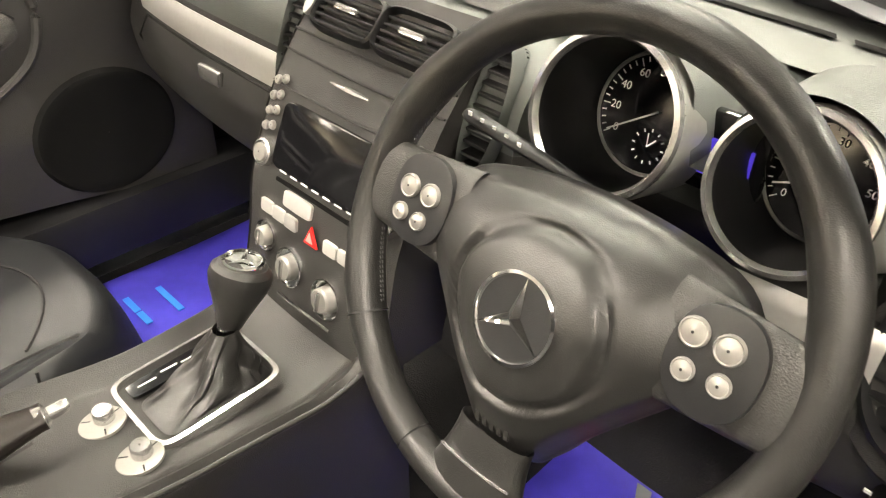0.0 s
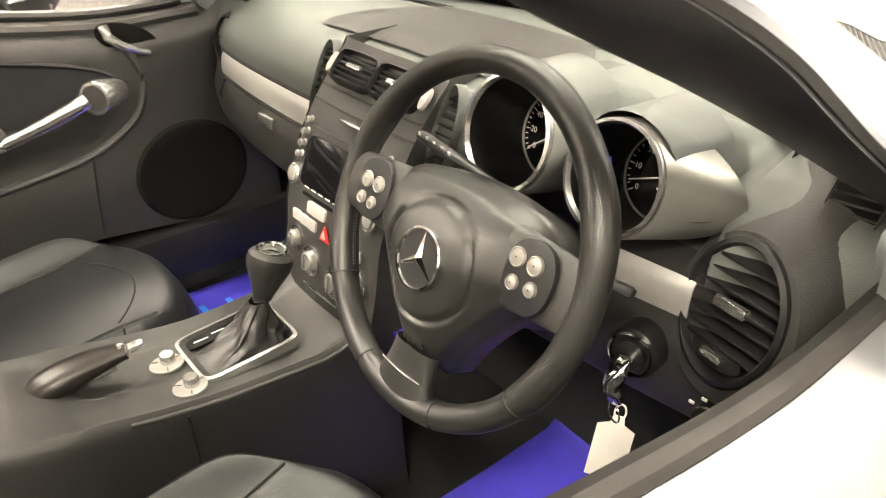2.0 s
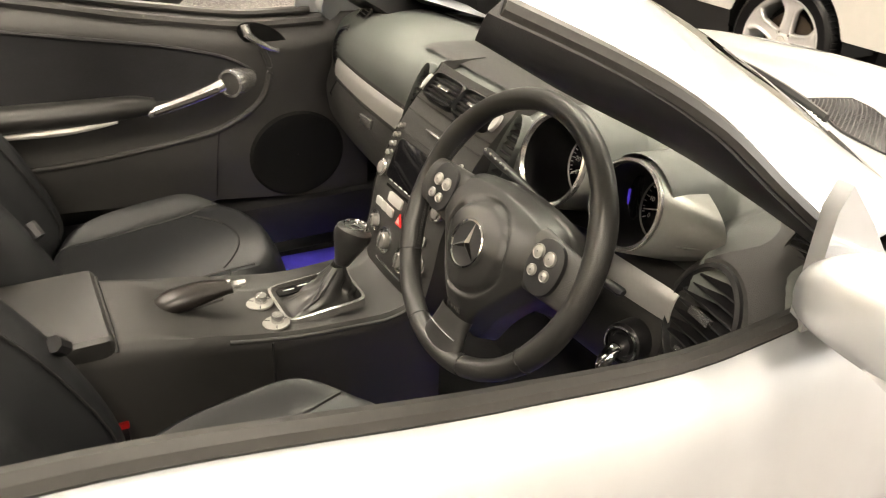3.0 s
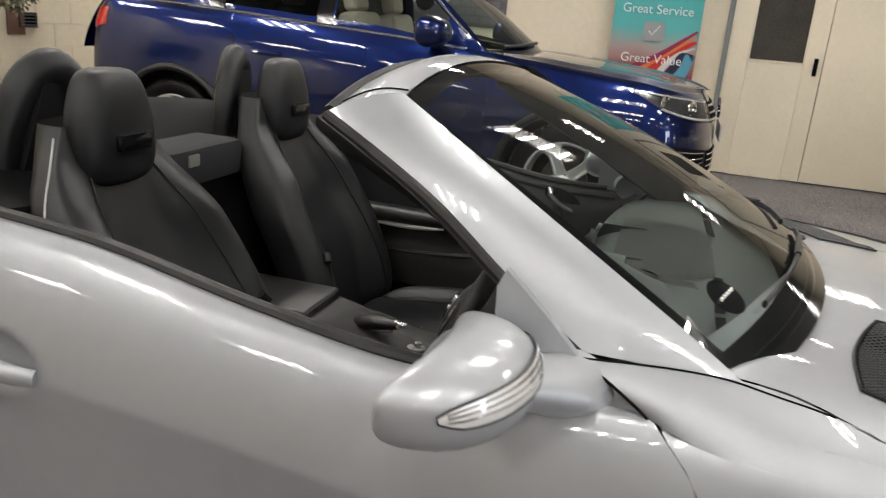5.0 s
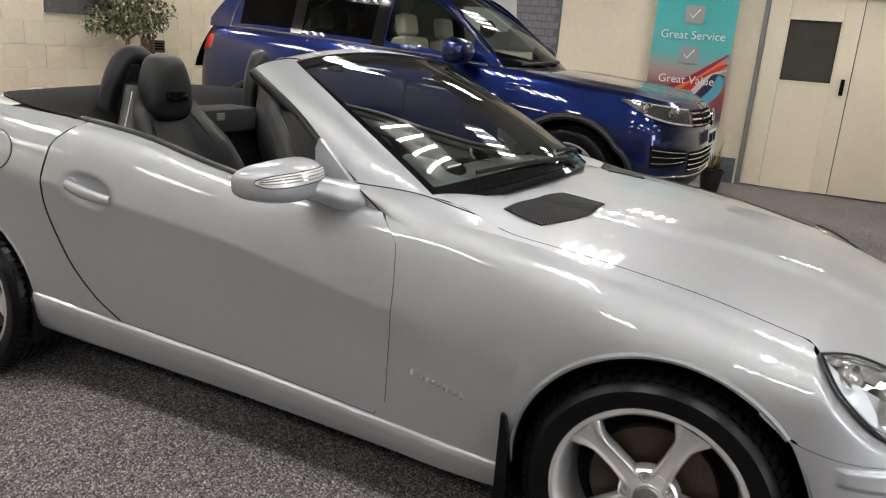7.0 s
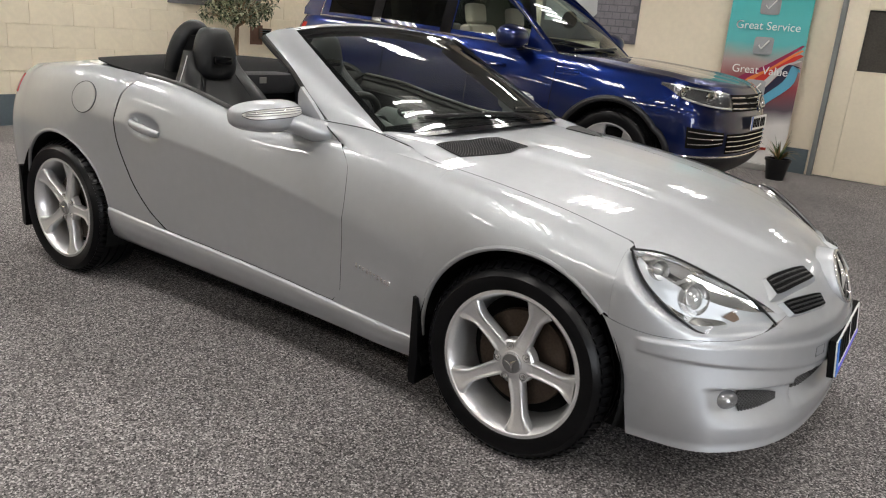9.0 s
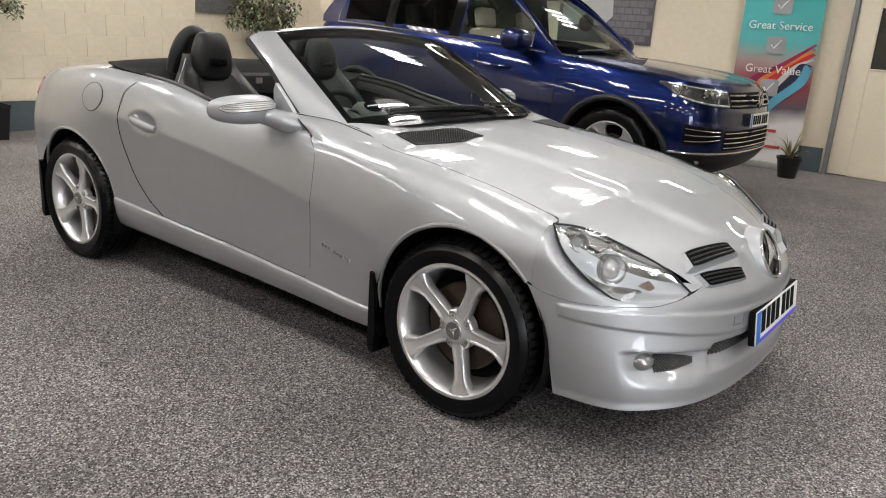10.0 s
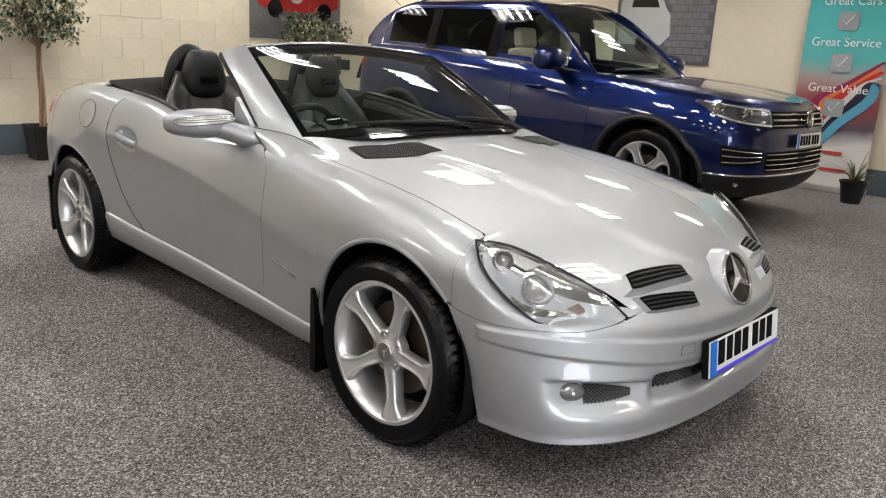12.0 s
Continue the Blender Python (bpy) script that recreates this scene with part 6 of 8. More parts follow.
sheet(bm, gaiter, 64, 14, loop_u=True)
part("gaiter", bm, LEATHER, sp, "crumpled black leather gaiter")
bm = B()
m = frame_at((-1.203, 0.006, 0.578), (0.22, 0.0, 0.55))
lathe(bm, [(0.013, -0.012), (0.0145, 0.0), (0.0135, 0.006)], 20, m)
part("lever_collar", bm, CHROME, sp)
bm = B()
lathe(bm, [(0.0135, 0.004), (0.018, 0.018), (0.025, 0.036), (0.032, 0.053), (0.0345, 0.064), (0.033, 0.074), (0.027, 0.080), (0.001, 0.082)], 28, m)
kn = part("shift_knob", bm, LEATHER, sp, "black leather shift knob with a chrome badge")
bm = B()
mk = frame_at((m @ Vector((0, 0, 0.0820))), (0.10, -0.02, 0.55))
lathe(bm, [(0.023, -0.003), (0.023, 0.003), (0.020, 0.0035), (0.019, 0.001), (0.001, 0.001)], 28, mk)
star_spokes(bm, mk @ Matrix.Translation((0, 0, 0.002)), 0.018, 0.004, 0.002)
part("knob_badge", bm, CHROME, kn)
# handbrake
bm = B()
hb = spline([(-1.535, 0.028, 0.548), (-1.505, 0.026, 0.566), (-1.45, 0.020, 0.578), (-1.40, 0.012, 0.584)], 14)
sweep(bm, hb, lambda t: 0.016 + 0.011 * math.sin(math.pi * min(1, t * 1.05 + 0.05)), 14, flat=0.75)
hbp = part("handbrake", bm, WOOD, car, "brown-black leather handbrake lever with silver ends")
bm = B()
sweep(bm, [hb[0] + Vector((-0.006, 0, -0.010)), hb[1] + Vector((-0.004, 0, -0.008)), hb[3] + Vector((0, 0, -0.014)), hb[12] + Vector((0, 0, -0.016))], 0.0085, 10)
lathe(bm, [(0.001, 0.010), (0.012, 0.006), (0.016, -0.004), (0.014, -0.014)], 18, frame_at(hb[0] + Vector((0, 0, 0.0)), (-1, 0, -0.25)))
part("lever_end", bm, SATIN, hbp)
bm = B()
lathe(bm, [(0.001, 0.024), (0.006, 0.023), (0.0075, 0.018), (0.0075, 0.004), (0.012, 0.0), (0.013, -0.008)], 18, frame_at(hb[-1], (1, -0.1, 0.12)))
part("release_button", bm, SATIN, hbp)
for x, y in ((-1.352, 0.022), (-1.345, -0.046)):
    m = Matrix.Translation((x, y, ct_z(x) + 0.001))
    bm = B()
    prism(bm, ellipse(0.024, 0.021, 32), 0.004, m, 0.001)
    cp = part("console_switch", bm, IVORY, car, "round silver console switch")
    bm = B()
    lathe(bm, [(0.001, 0.017), (0.0095, 0.017), (0.0105, 0.015), (0.011, 0.003)], 22, m @ Matrix.Translation((0.004, 0.003, 0.0)))
    part("switch_cap", bm, SATIN, cp)
    bm = B()
    for a in (0.3, 2.4, 4.5):
        sweep(bm, [m @ Vector((0.012 * math.cos(a), 0.012 * math.sin(a), 0.0045)), m @ Vector((0.0225 * math.cos(a), 0.0195 * math.sin(a), 0.0045))], 0.0008, 4)
    part("switch_line", bm, LINE, cp)

# steering wheel
SN = Vector((-math.cos(radians(25)), 0, math.sin(radians(25))))
SM = frame_at((-1.139, -0.363, 0.791), SN)
bm = B()
RR = 0.187
RIMC = Vector((-0.005, 0.024, 0))


def rim_pt(u, v):
    a, b = 2 * math.pi * u, 2 * math.pi * v
    thick2 = 1.0 + 0.13 * (math.exp(-((math.cos(a) ** 2 - 0.80) / 0.15) ** 2))
    r = 0.0154 * thick2
    return SM @ (RIMC + Vector(((RR + r * math.cos(b)) * math.cos(a), (RR + r * math.cos(b)) * math.sin(a), r * 1.08 * math.sin(b))))


sheet(bm, rim_pt, 96, 18, loop_u=True, loop_v=True)
sw = part("steering_wheel", bm, LEATHER, car, "black leather three-spoke steering wheel with round badge")
for a in (radians(215), radians(325), radians(250), radians(290)):
    bm = B()
    pts = [rim_pt(a / (2 * math.pi), v) for v in steps(0, 1, 16)[:-1]]
    c = sum(pts, Vector()) / len(pts)
    sweep(bm, [c + (p - c) * 1.015 for p in pts], 0.0011, 4, closed=True)
    part("rim_seam", bm, LINE, sw)
bm = B()
for k in range(46):
    a = radians(lerp(150, 212, k / 45))
    for bb in (0.50, 0.53):
        p = rim_pt(a / (2 * math.pi), bb)
        q = rim_pt((a + 0.012) / (2 * math.pi), bb + 0.012)
        sweep(bm, [p, q], 0.0007, 4)
part("rim_stitching", bm, make_mat("grey_thread", (0.09, 0.09, 0.09), 0.8), sw)
half_out = [(0, 0.091), (0.055, 0.087), (0.104, 0.076), (0.128, 0.052), (0.131, 0.020), (0.114, -0.004), (0.080, -0.046), (0.051, -0.084), (0.036, -0.108), (0.026, -0.122), (0.014, -0.128), (0, -0.129)]
outl = spline([(x, y, 0) for x, y in half_out] + [(-x, y, 0) for x, y in half_out[-2:0:-1]] + [(0, 0.091, 0)], 72)[:-1]


def pad(u, v):
    p = outl[int(round(u * 72)) % 72]
    r = v
    h = 0.040 * (1 - r ** 2.4) - 0.018 * smooth((r - 0.86) / 0.14)
    h -= 0.022 * smooth((-p.y * r - 0.05) / 0.09)
    dd = math.hypot(p.x * r, p.y * r)
    h -= 0.006 * math.exp(-((dd - 0.064) / 0.0035) ** 2)
    return SM @ Vector((p.x * r, p.y * r + 0.0, h))


bm = B()
sheet(bm, pad, 72, 64, loop_u=True)
sheet(bm, lambda u, v: SM @ (SM.inverted() @ pad(u, 1.0) + Vector((0, 0, -0.03 * v))), 72, 2, loop_u=True)
bmesh.ops.remove_doubles(bm, verts=bm.verts, dist=0.0004)
padp = part("airbag_pad", bm, LEATHER, sw, "black leather airbag pad", sharp=60)
bm = B()
mb = SM @ Matrix.Translation((0, 0, 0.0405))
lathe(bm, [(0.0335, -0.004), (0.0335, 0.0015), (0.0310, 0.002), (0.0300, 0.0)], 44, mb)
star_spokes(bm, mb @ Matrix.Translation((0, 0, 0.0005)), 0.0305, 0.0055, 0.0045)
part("wheel_badge", bm, CHROME, padp, "chrome three-pointed badge")
bm = B()
lathe(bm, [(0.001, 0.0), (0.031, 0.0)], 32, mb)
part("badge_disc", bm, TRIM, padp)
bm = B()
for k in range(5):
    box(bm, SM @ Vector((-0.014 + 0.007 * k, -0.092, 0.012)), (0.002, 0.004, 0.010))
part("pad_marks", bm, SOFT, padp)
for s in (-1, 1):
    bm = B()

    def spoke(u, v):
        x = lerp(0.085, 0.186, u)
        w = lerp(0.042, 0.034, u)
        y0 = 0.032
        c = 2 * math.pi * v
        return SM @ Vector((s * x, y0 + w * math.copysign(abs(math.cos(c)) ** 0.7, math.cos(c)), 0.004 + lerp(0.016, 0.010, u) * math.sin(c)))
    sheet(bm, spoke, 10, 24, loop_v=True)
    part("spoke", bm, SOFT, sw)
    bm = B()
    prism(bm, ellipse(0.030, 0.036, 36, p=2.4), 0.006, SM @ Matrix.Translation((s * 0.125, 0.035, 0.0165)), 0.002)
    bp = part("button_panel", bm, TRIM, sw, "black button panel with four pale buttons")
    for bx, by, r in ((0.108, 0.048, 0.0088), (0.131, 0.048, 0.0088), (0.111, 0.024, 0.0068), (0.134, 0.026, 0.0068)) if s > 0 else ((-0.137, 0.042, 0.0085), (-0.115, 0.042, 0.0085), (-0.139, 0.020, 0.0066), (-0.119, 0.019, 0.0066)):
        bm = B()
        mm = SM @ Matrix.Translation((bx, by, 0.0215))
        lathe(bm, [(r * 1.12, -0.002), (r * 1.12, 0.003), (r, 0.0045), (r * 0.9, 0.0035), (0.001, 0.005)], 24, mm)
        part("wheel_button", bm, IVORY, bp, "pale silver button")
bm = B()


def low_spoke(u, v):
    y = lerp(-0.100, -0.160, u)
    w = lerp(0.034, 0.052, u ** 2)
    c = 2 * math.pi * v
    return SM @ Vector((w * math.copysign(abs(math.cos(c)) ** 0.7, math.cos(c)), y, lerp(0.0, 0.002, u) + lerp(0.014, 0.013, u) * math.sin(c)))


sheet(bm, low_spoke, 10, 24, loop_v=True)
part("spoke", bm, LEATHER, sw)
bm = B()
sweep(bm, [SM @ Vector((x, -0.131 + 2.0 * x * x, 0.0145)) for x in steps(-0.034, 0.034, 8)], 0.0013, 5)
part("pad_strip", bm, SATIN, sw)
# column and stalks
bm = B()
sweep(bm, [SM @ Vector((0, 0, -0.01)), SM @ Vector((0, 0, -0.06)), SM @ Vector((0, -0.005, -0.17))], lambda t: 0.062 + 0.01 * t, 20, up=(0, 1, 0))
col = part("steering_column", bm, SOFT, car, "dark grey steering column shroud")
for pts, r in (([(-1.03, -0.345, 0.822), (-1.036, -0.285, 0.838), (-1.040, -0.23, 0.848), (-1.038, -0.186, 0.853)], 0.0085), ([(-1.075, -0.43, 0.79), (-1.06, -0.50, 0.80), (-1.055, -0.54, 0.80)], 0.008), ([(-1.10, -0.31, 0.75), (-1.09, -0.23, 0.745)], 0.008)):
    bm = B()
    sweep(bm, spline(pts, 12), lambda t: r * (0.6 + 0.4 * smooth(t * 1.5)) * (1.0 if t < 0.97 else 0.7), 12, flat=0.7)
    sp2 = part("stalk", bm, TRIM, col, "black control stalk")
    if r > 0.0082:
        bm = B()
        for k in range(5):
            p = Vector((-1.040, -0.196 - 0.014 * k, 0.858 - 0.0022 * k))
            box(bm, p + Vector((-0.005, 0, 0)), (0.001, 0.004, 0.004))
        part("stalk_marks", bm, WHITE, sp2, shade=False)
bm = B()
sheet(bm, lambda u, v: SM @ Vector((lerp(-0.07, 0.07, u), 0.062 - 0.03 * v, -0.02 - 0.09 * v)), 6, 4)
part("column_cover", bm, PODGREY, col)

# ignition lock, light switch
bm = B()
im = frame_at((-1.004, -0.511, 0.688), (-0.93, -0.16, 0.10))
lathe(bm, [(0.030, -0.04), (0.030, 0.004), (0.026, 0.008), (0.022, 0.003), (0.018, 0.003), (0.016, 0.008), (0.001, 0.008)], 32, im)
lock = part("ignition_lock", bm, TRIM, dash, "black ignition lock in a chrome ring")
bm = B()
lathe(bm, [(0.0225, 0.004), (0.024, 0.009), (0.0265, 0.0085), (0.0275, 0.004)], 36, im)
part("lock_ring", bm, CHROME, lock)
lm = frame_at((-0.984, -0.600, 0.640), (-0.97, -0.06, 0.02)) @ Matrix.Scale(0.82, 4)
bm = B()
lathe(bm, [(0.024, -0.02), (0.024, 0.003), (0.020, 0.005), (0.001, 0.005)], 30, lm)
ls = part("light_switch", bm, TRIM, dash, "rotary light switch with a silver grip")
bm = B()
lathe(bm, [(0.0205, 0.004), (0.0215, 0.007), (0.023, 0.004)], 30, lm)
part("switch_ring", bm, SATIN, ls)
bm = B()
box(bm, (0, 0, 0), (0.009, 0.030, 0.014), 0.003)
bm.transform(lm @ Matrix.Translation((0, 0, 0.012)))
part("switch_grip", bm, SATIN, ls)
bm = B()
for k in range(7):
    a = radians(150 - 40 * k)
    box(bm, lm @ Vector((0.031 * math.cos(a), 0.031 * math.sin(a), 0.001)), (0.002, 0.006, 0.003))
part("switch_marks", bm, WHITE, ls, shade=False)
# key, ring and tag
key = thing("car_key", (-1.045, -0.515, 0.675), "chrome and black car key with a white paper tag", "key")
bm = B()
sweep(bm, spline([im @ Vector((0, 0, 0.006)), im @ Vector((0, -0.002, 0.022)), im @ Vector((0.0, -0.014, 0.034)), im @ Vector((0.001, -0.032, 0.036)), im @ Vector((0.002, -0.046, 0.030))], 14), lambda t: 0.0095 + 0.002 * math.sin(math.pi * t), 12, flat=0.6)
part("key_fob", bm, CHROME, key)
bm = B()
kr = im @ Vector((0.002, -0.056, 0.028))
sweep(bm, [kr + Vector((0.004 * math.cos(a), 0.011 * math.cos(a), -0.008 + 0.012 * math.sin(a))) for a in steps(0, 2 * math.pi, 20)[:-1]], 0.0011, 5, closed=True, up=(1, 0, 0))
part("key_ring", bm, CHROME, key)
bm = B()
tm = frame_at(kr + Vector((0.0, 0, -0.066)), (-0.80, -0.55, 0.25), (0.0, -0.16, 1))
prism(bm, [(-0.021, -0.036), (0.008, -0.036), (0.021, -0.026), (0.021, 0.030), (0.008, 0.036), (0.006, 0.046), (-0.006, 0.046), (-0.008, 0.036), (-0.021, 0.030)], 0.0015, tm, 0.0004)
part("paper_tag", bm, make_mat("tag_paper", (0.80, 0.78, 0.72), 0.6, vary=0.04), key, "white paper tag")
bm = B()
lathe(bm, [(0.001, 0.002), (0.003, 0.002)], 12, tm @ Matrix.Translation((0.010, -0.028, 0)))
part("tag_hole", bm, DARK, key)
bm = B()
sweep(bm, [tm @ Vector((0.006 * math.cos(a), 0.050 + 0.010 * math.sin(a), 0.0)) for a in steps(0, 2 * math.pi, 16)[:-1]], 0.0012, 5, closed=True, up=(1, 0, 0))
part("tag_loop", bm, WHITE, key)


# seats
sp_x = curve((0.38, -1.70), (0.5, -1.715), (0.65, -1.765), (0.8, -1.845), (0.95, -1.915), (1.10, -1.955))
sp_w = curve((0.38, 0.24), (0.55, 0.268), (0.75, 0.262), (0.85, 0.240), (0.93, 0.205), (1.00, 0.162), (1.08, 0.120))


def seat(yc):
    s = 1 if yc > 0 else -1
    bm = B()

    def back(u, v):
        z = lerp(0.38, 1.075, v)
        a = 2 * math.pi * u
        c, n = math.cos(a), math.sin(a)
        w = sp_w(z)
        y = w * math.copysign(abs(c) ** 0.75, c)
        t = y / w
        bol = 0.09 * smooth((abs(t) - 0.35) / 0.45) * (1 - smooth((z - 0.86) / 0.16)) * smooth((z - 0.36) / 0.12)
        if n >= 0:
            x = sp_x(z) + (bol + 0.020) * abs(n) ** 0.45
        else:
            x = sp_x(z) - 0.085 * abs(n) ** 0.6
        return Vector((x, yc + y, z))
    sheet(bm, back, 56, 34, loop_u=True)
    holder = part("seat", bm, SEATHIDE, car, "black leather bucket seat with integrated headrest")
    # headrest
    bm = B()

    def head(u, v):
        a, b = 2 * math.pi * u, math.pi * (v - 0.5)
        c = max(0, math.cos(b)) ** 0.42
        ca, sa = math.cos(a), math.sin(a)
        z = 1.067 + 0.116 * math.copysign(abs(math.sin(b)) ** 0.85, math.sin(b))
        w = 0.113 * c * (1 - 0.17 * smooth((z - 1.04) / 0.13) + 0.05 * smooth((1.05 - z) / 0.08))
        y = w * math.copysign(abs(ca) ** 0.75, ca)
        x = -1.925 - 0.06 * (z - 1.085) + 0.052 * c * math.copysign(abs(sa) ** 0.8, sa)
        return Vector((x, yc + y, z))
    sheet(bm, head, 36, 22, loop_u=True)
    bmesh.ops.remove_doubles(bm, verts=bm.verts, dist=0.001)
    hp = part("headrest", bm, SEATHIDE, holder)
    bm = B()
    box(bm, (-1.868, yc, 1.042), (0.020, 0.098, 0.036), 0.009)
    part("headrest_slot", bm, GLOSS, hp, "glossy black slot")
    # cushion
    bm = B()

    def cush(u, v):
        a = 2 * math.pi * u
        c, n = math.cos(a), math.sin(a)
        px, py = math.copysign(abs(c) ** 0.6, c), math.copysign(abs(n) ** 0.6, n)
        r = v * 1.0
        x = -1.445 + 0.262 * px * r
        y = 0.250 * py * r * (1 - 0.10 * smooth((x + 1.35) / 0.15))
        x -= 0.05 * (y / 0.25) ** 2 * smooth((x + 1.45) / 0.2)
        top = 0.455 + 0.030 * smooth((x + 1.62) / 0.36) + 0.040 * smooth((abs(y) - 0.13) / 0.09) * (1 - 0.35 * smooth((x + 1.36) / 0.12))
        fall = 0.21 * max(0.0, (r - 0.74) / 0.26) ** 2.6
        return Vector((x, yc + y, top - fall))
    sheet(bm, cush, 72, 24, loop_u=True)
    bmesh.ops.remove_doubles(bm, verts=bm.verts, dist=0.001)
    cu = part("cushion", bm, SEATHIDE, holder)

    def top_at(x, y):
        top = 0.455 + 0.030 * smooth((x + 1.62) / 0.36) + 0.040 * smooth((abs(y) - 0.13) / 0.09) * (1 - 0.35 * smooth((x + 1.36) / 0.12))
        ex, ey = abs((x + 1.445) / 0.262), abs(y / 0.25)
        r = (ex ** 3.33 + ey ** 3.33) ** 0.3
        return top - 0.21 * max(0.0, (r - 0.74) / 0.26) ** 2.6 + 0.0012
    for line in ([(x, sg * (0.135 + 0.02 * smooth((x + 1.4) / 0.15))) for x in steps(-1.66, -1.30, 16)] for sg in (-1, 1)):
        bm = B()
        sweep(bm, [(x, yc + y, top_at(x, y)) for x, y in line], 0.0022, 5)
        part("seam", bm, LINE, cu)
    bm = B()
    sweep(bm, [(-1.385 + 0.09 * (1 - (y / 0.15) ** 2), yc + y, top_at(-1.385 + 0.09 * (1 - (y / 0.15) ** 2), y)) for y in steps(-0.125, 0.125, 14)], 0.0022, 5)
    part("seam", bm, LINE, cu)
    for sg in (-1, 1):
        bm = B()
        sweep(bm, [back(0.25 - sg * lerp(0.10, 0.075, k / 14), lerp(0.10, 0.86, k / 14)) + Vector((0.003, 0, 0)) for k in range(15)], 0.0022, 5)
        part("seam", bm, LINE, holder)
    bm = B()
    sweep(bm, [back(0.5 if s < 0 else 0.0, v) + Vector((0.0, -0.002 if s < 0 else 0.002, 0)) for v in steps(0.45, 0.97, 16)], 0.0022, 6)
    part("piping", bm, make_mat("pale_piping", (0.45, 0.45, 0.45), 0.5), holder, "pale grey edge piping")
    bm = B()
    box(bm, (-1.50, yc, 0.27), (0.40, 0.40, 0.10), 0.02)
    part("seat_base", bm, TRIM, holder)
    bm = B()
    bx = -1.625
    box(bm, (bx, yc - math.copysign(0.262, yc), 0.405), (0.034, 0.024, 0.10), 0.005)
    buc = part("belt_buckle", bm, TRIM, holder, "black belt buckle")
    bm = B()
    box(bm, (bx + 0.004, yc - math.copysign(0.262, yc), 0.459), (0.030, 0.021, 0.012), 0.003)
    part("release_button", bm, RED, buc, "red release button")
    bm = B()
    sweep(bm, [(sp_x(0.66) + 0.10, yc - math.copysign(0.205, yc), 0.66), (sp_x(0.68) + 0.098, yc - math.copysign(0.19, yc), 0.68)], 0.012, 8)
    part("seat_button", bm, TRIM, holder)
    return holder


for side in (-1, 1):
    # dark panel within each hoop
    bm = B()
    sheet(bm, lambda u, v: Vector((-2.10 + 0.03 * v, side * lerp(lerp(0.27, 0.465, u), lerp(0.315, 0.40, u), v), lerp(0.90, 1.14, v))), 6, 6)
    part("hoop_panel", thick(bm, 0.015), TRIM, car, "black panel within the roll hoop")
seat(-0.370)
seat(0.370)


# door inner panels
def door_fittings(tr, inner, side):
    # armrest and grab handle
    bm = B()
    sweep(bm, spline([(-1.93, side * 0.672, 0.700), (-1.74, side * 0.655, 0.698), (-1.55, side * 0.635, 0.700), (-1.44, side * 0.622, 0.706), (-1.39, side * 0.628, 0.700)], 24), lambda t: 0.024 + 0.012 * math.sin(math.pi * min(1, t * 0.9 + 0.15)), 14, flat=0.8)
    part("armrest", bm, LEATHER, tr, "black padded armrest")
    bm = B()
    sweep(bm, spline([(-1.72, side * 0.640, 0.664), (-1.58, side * 0.618, 0.670), (-1.47, side * 0.612, 0.680)], 14), lambda t: 0.004 + 0.005 * math.sin(math.pi * t), 8)
    part("armrest_strip", bm, ALU, tr, "silver armrest strip")
    bm = B()
    sweep(bm, spline([(-1.405, side * 0.612, 0.690), (-1.34, side * 0.606, 0.706), (-1.27, side * 0.606, 0.727), (-1.235, side * 0.606, 0.740)], 14), lambda t: 0.0125 + 0.003 * t, 12)
    gh = part("grab_handle", bm, SATIN, tr, "silver grab handle with a round end")
    bm = B()
    m = frame_at((-1.220, side * 0.600, 0.742), (-0.72, -side * 0.66, 0.10))
    lathe(bm, [(0.024, -0.075), (0.030, -0.03), (0.0325, 0.0), (0.031, 0.005), (0.026, 0.006), (0.0245, 0.003)], 30, m)
    part("handle_end", bm, SATIN, gh)
    bm = B()
    lathe(bm, [(0.001, 0.004), (0.0245, 0.003)], 26, m)
    part("end_cap", bm, SOFT, gh)
    bm = B()
    sweep(bm, [(-1.395, side * 0.596, 0.694), (-1.31, side * 0.591, 0.716), (-1.25, side * 0.590, 0.734)], 0.006, 8)
    part("grip_inlay", bm, WOOD, gh)
    # lever in an oval recess
    bm = B()
    mr = frame_at(inner(-1.110, 0.815, 0.002), (0, -side, 0.05))
    ang = Matrix.Rotation(-side * 0.42, 4, "Z")
    prism(bm, ellipse(0.064, 0.030, 30), 0.003, mr @ ang, 0.001)
    rec = part("lever_recess", bm, DARK, tr, "dark oval lever recess")
    bm = B()
    sweep(bm, [mr @ ang @ Vector((side * x, y, z)) for x, y, z in ((-0.050, 0.012, 0.006), (-0.042, -0.004, 0.016), (-0.015, -0.014, 0.018), (0.020, -0.018, 0.014), (0.045, -0.016, 0.008))], lambda t: 0.012 - 0.006 * t, 10)
    part("door_lever", bm, SATIN, rec, "silver door lever")


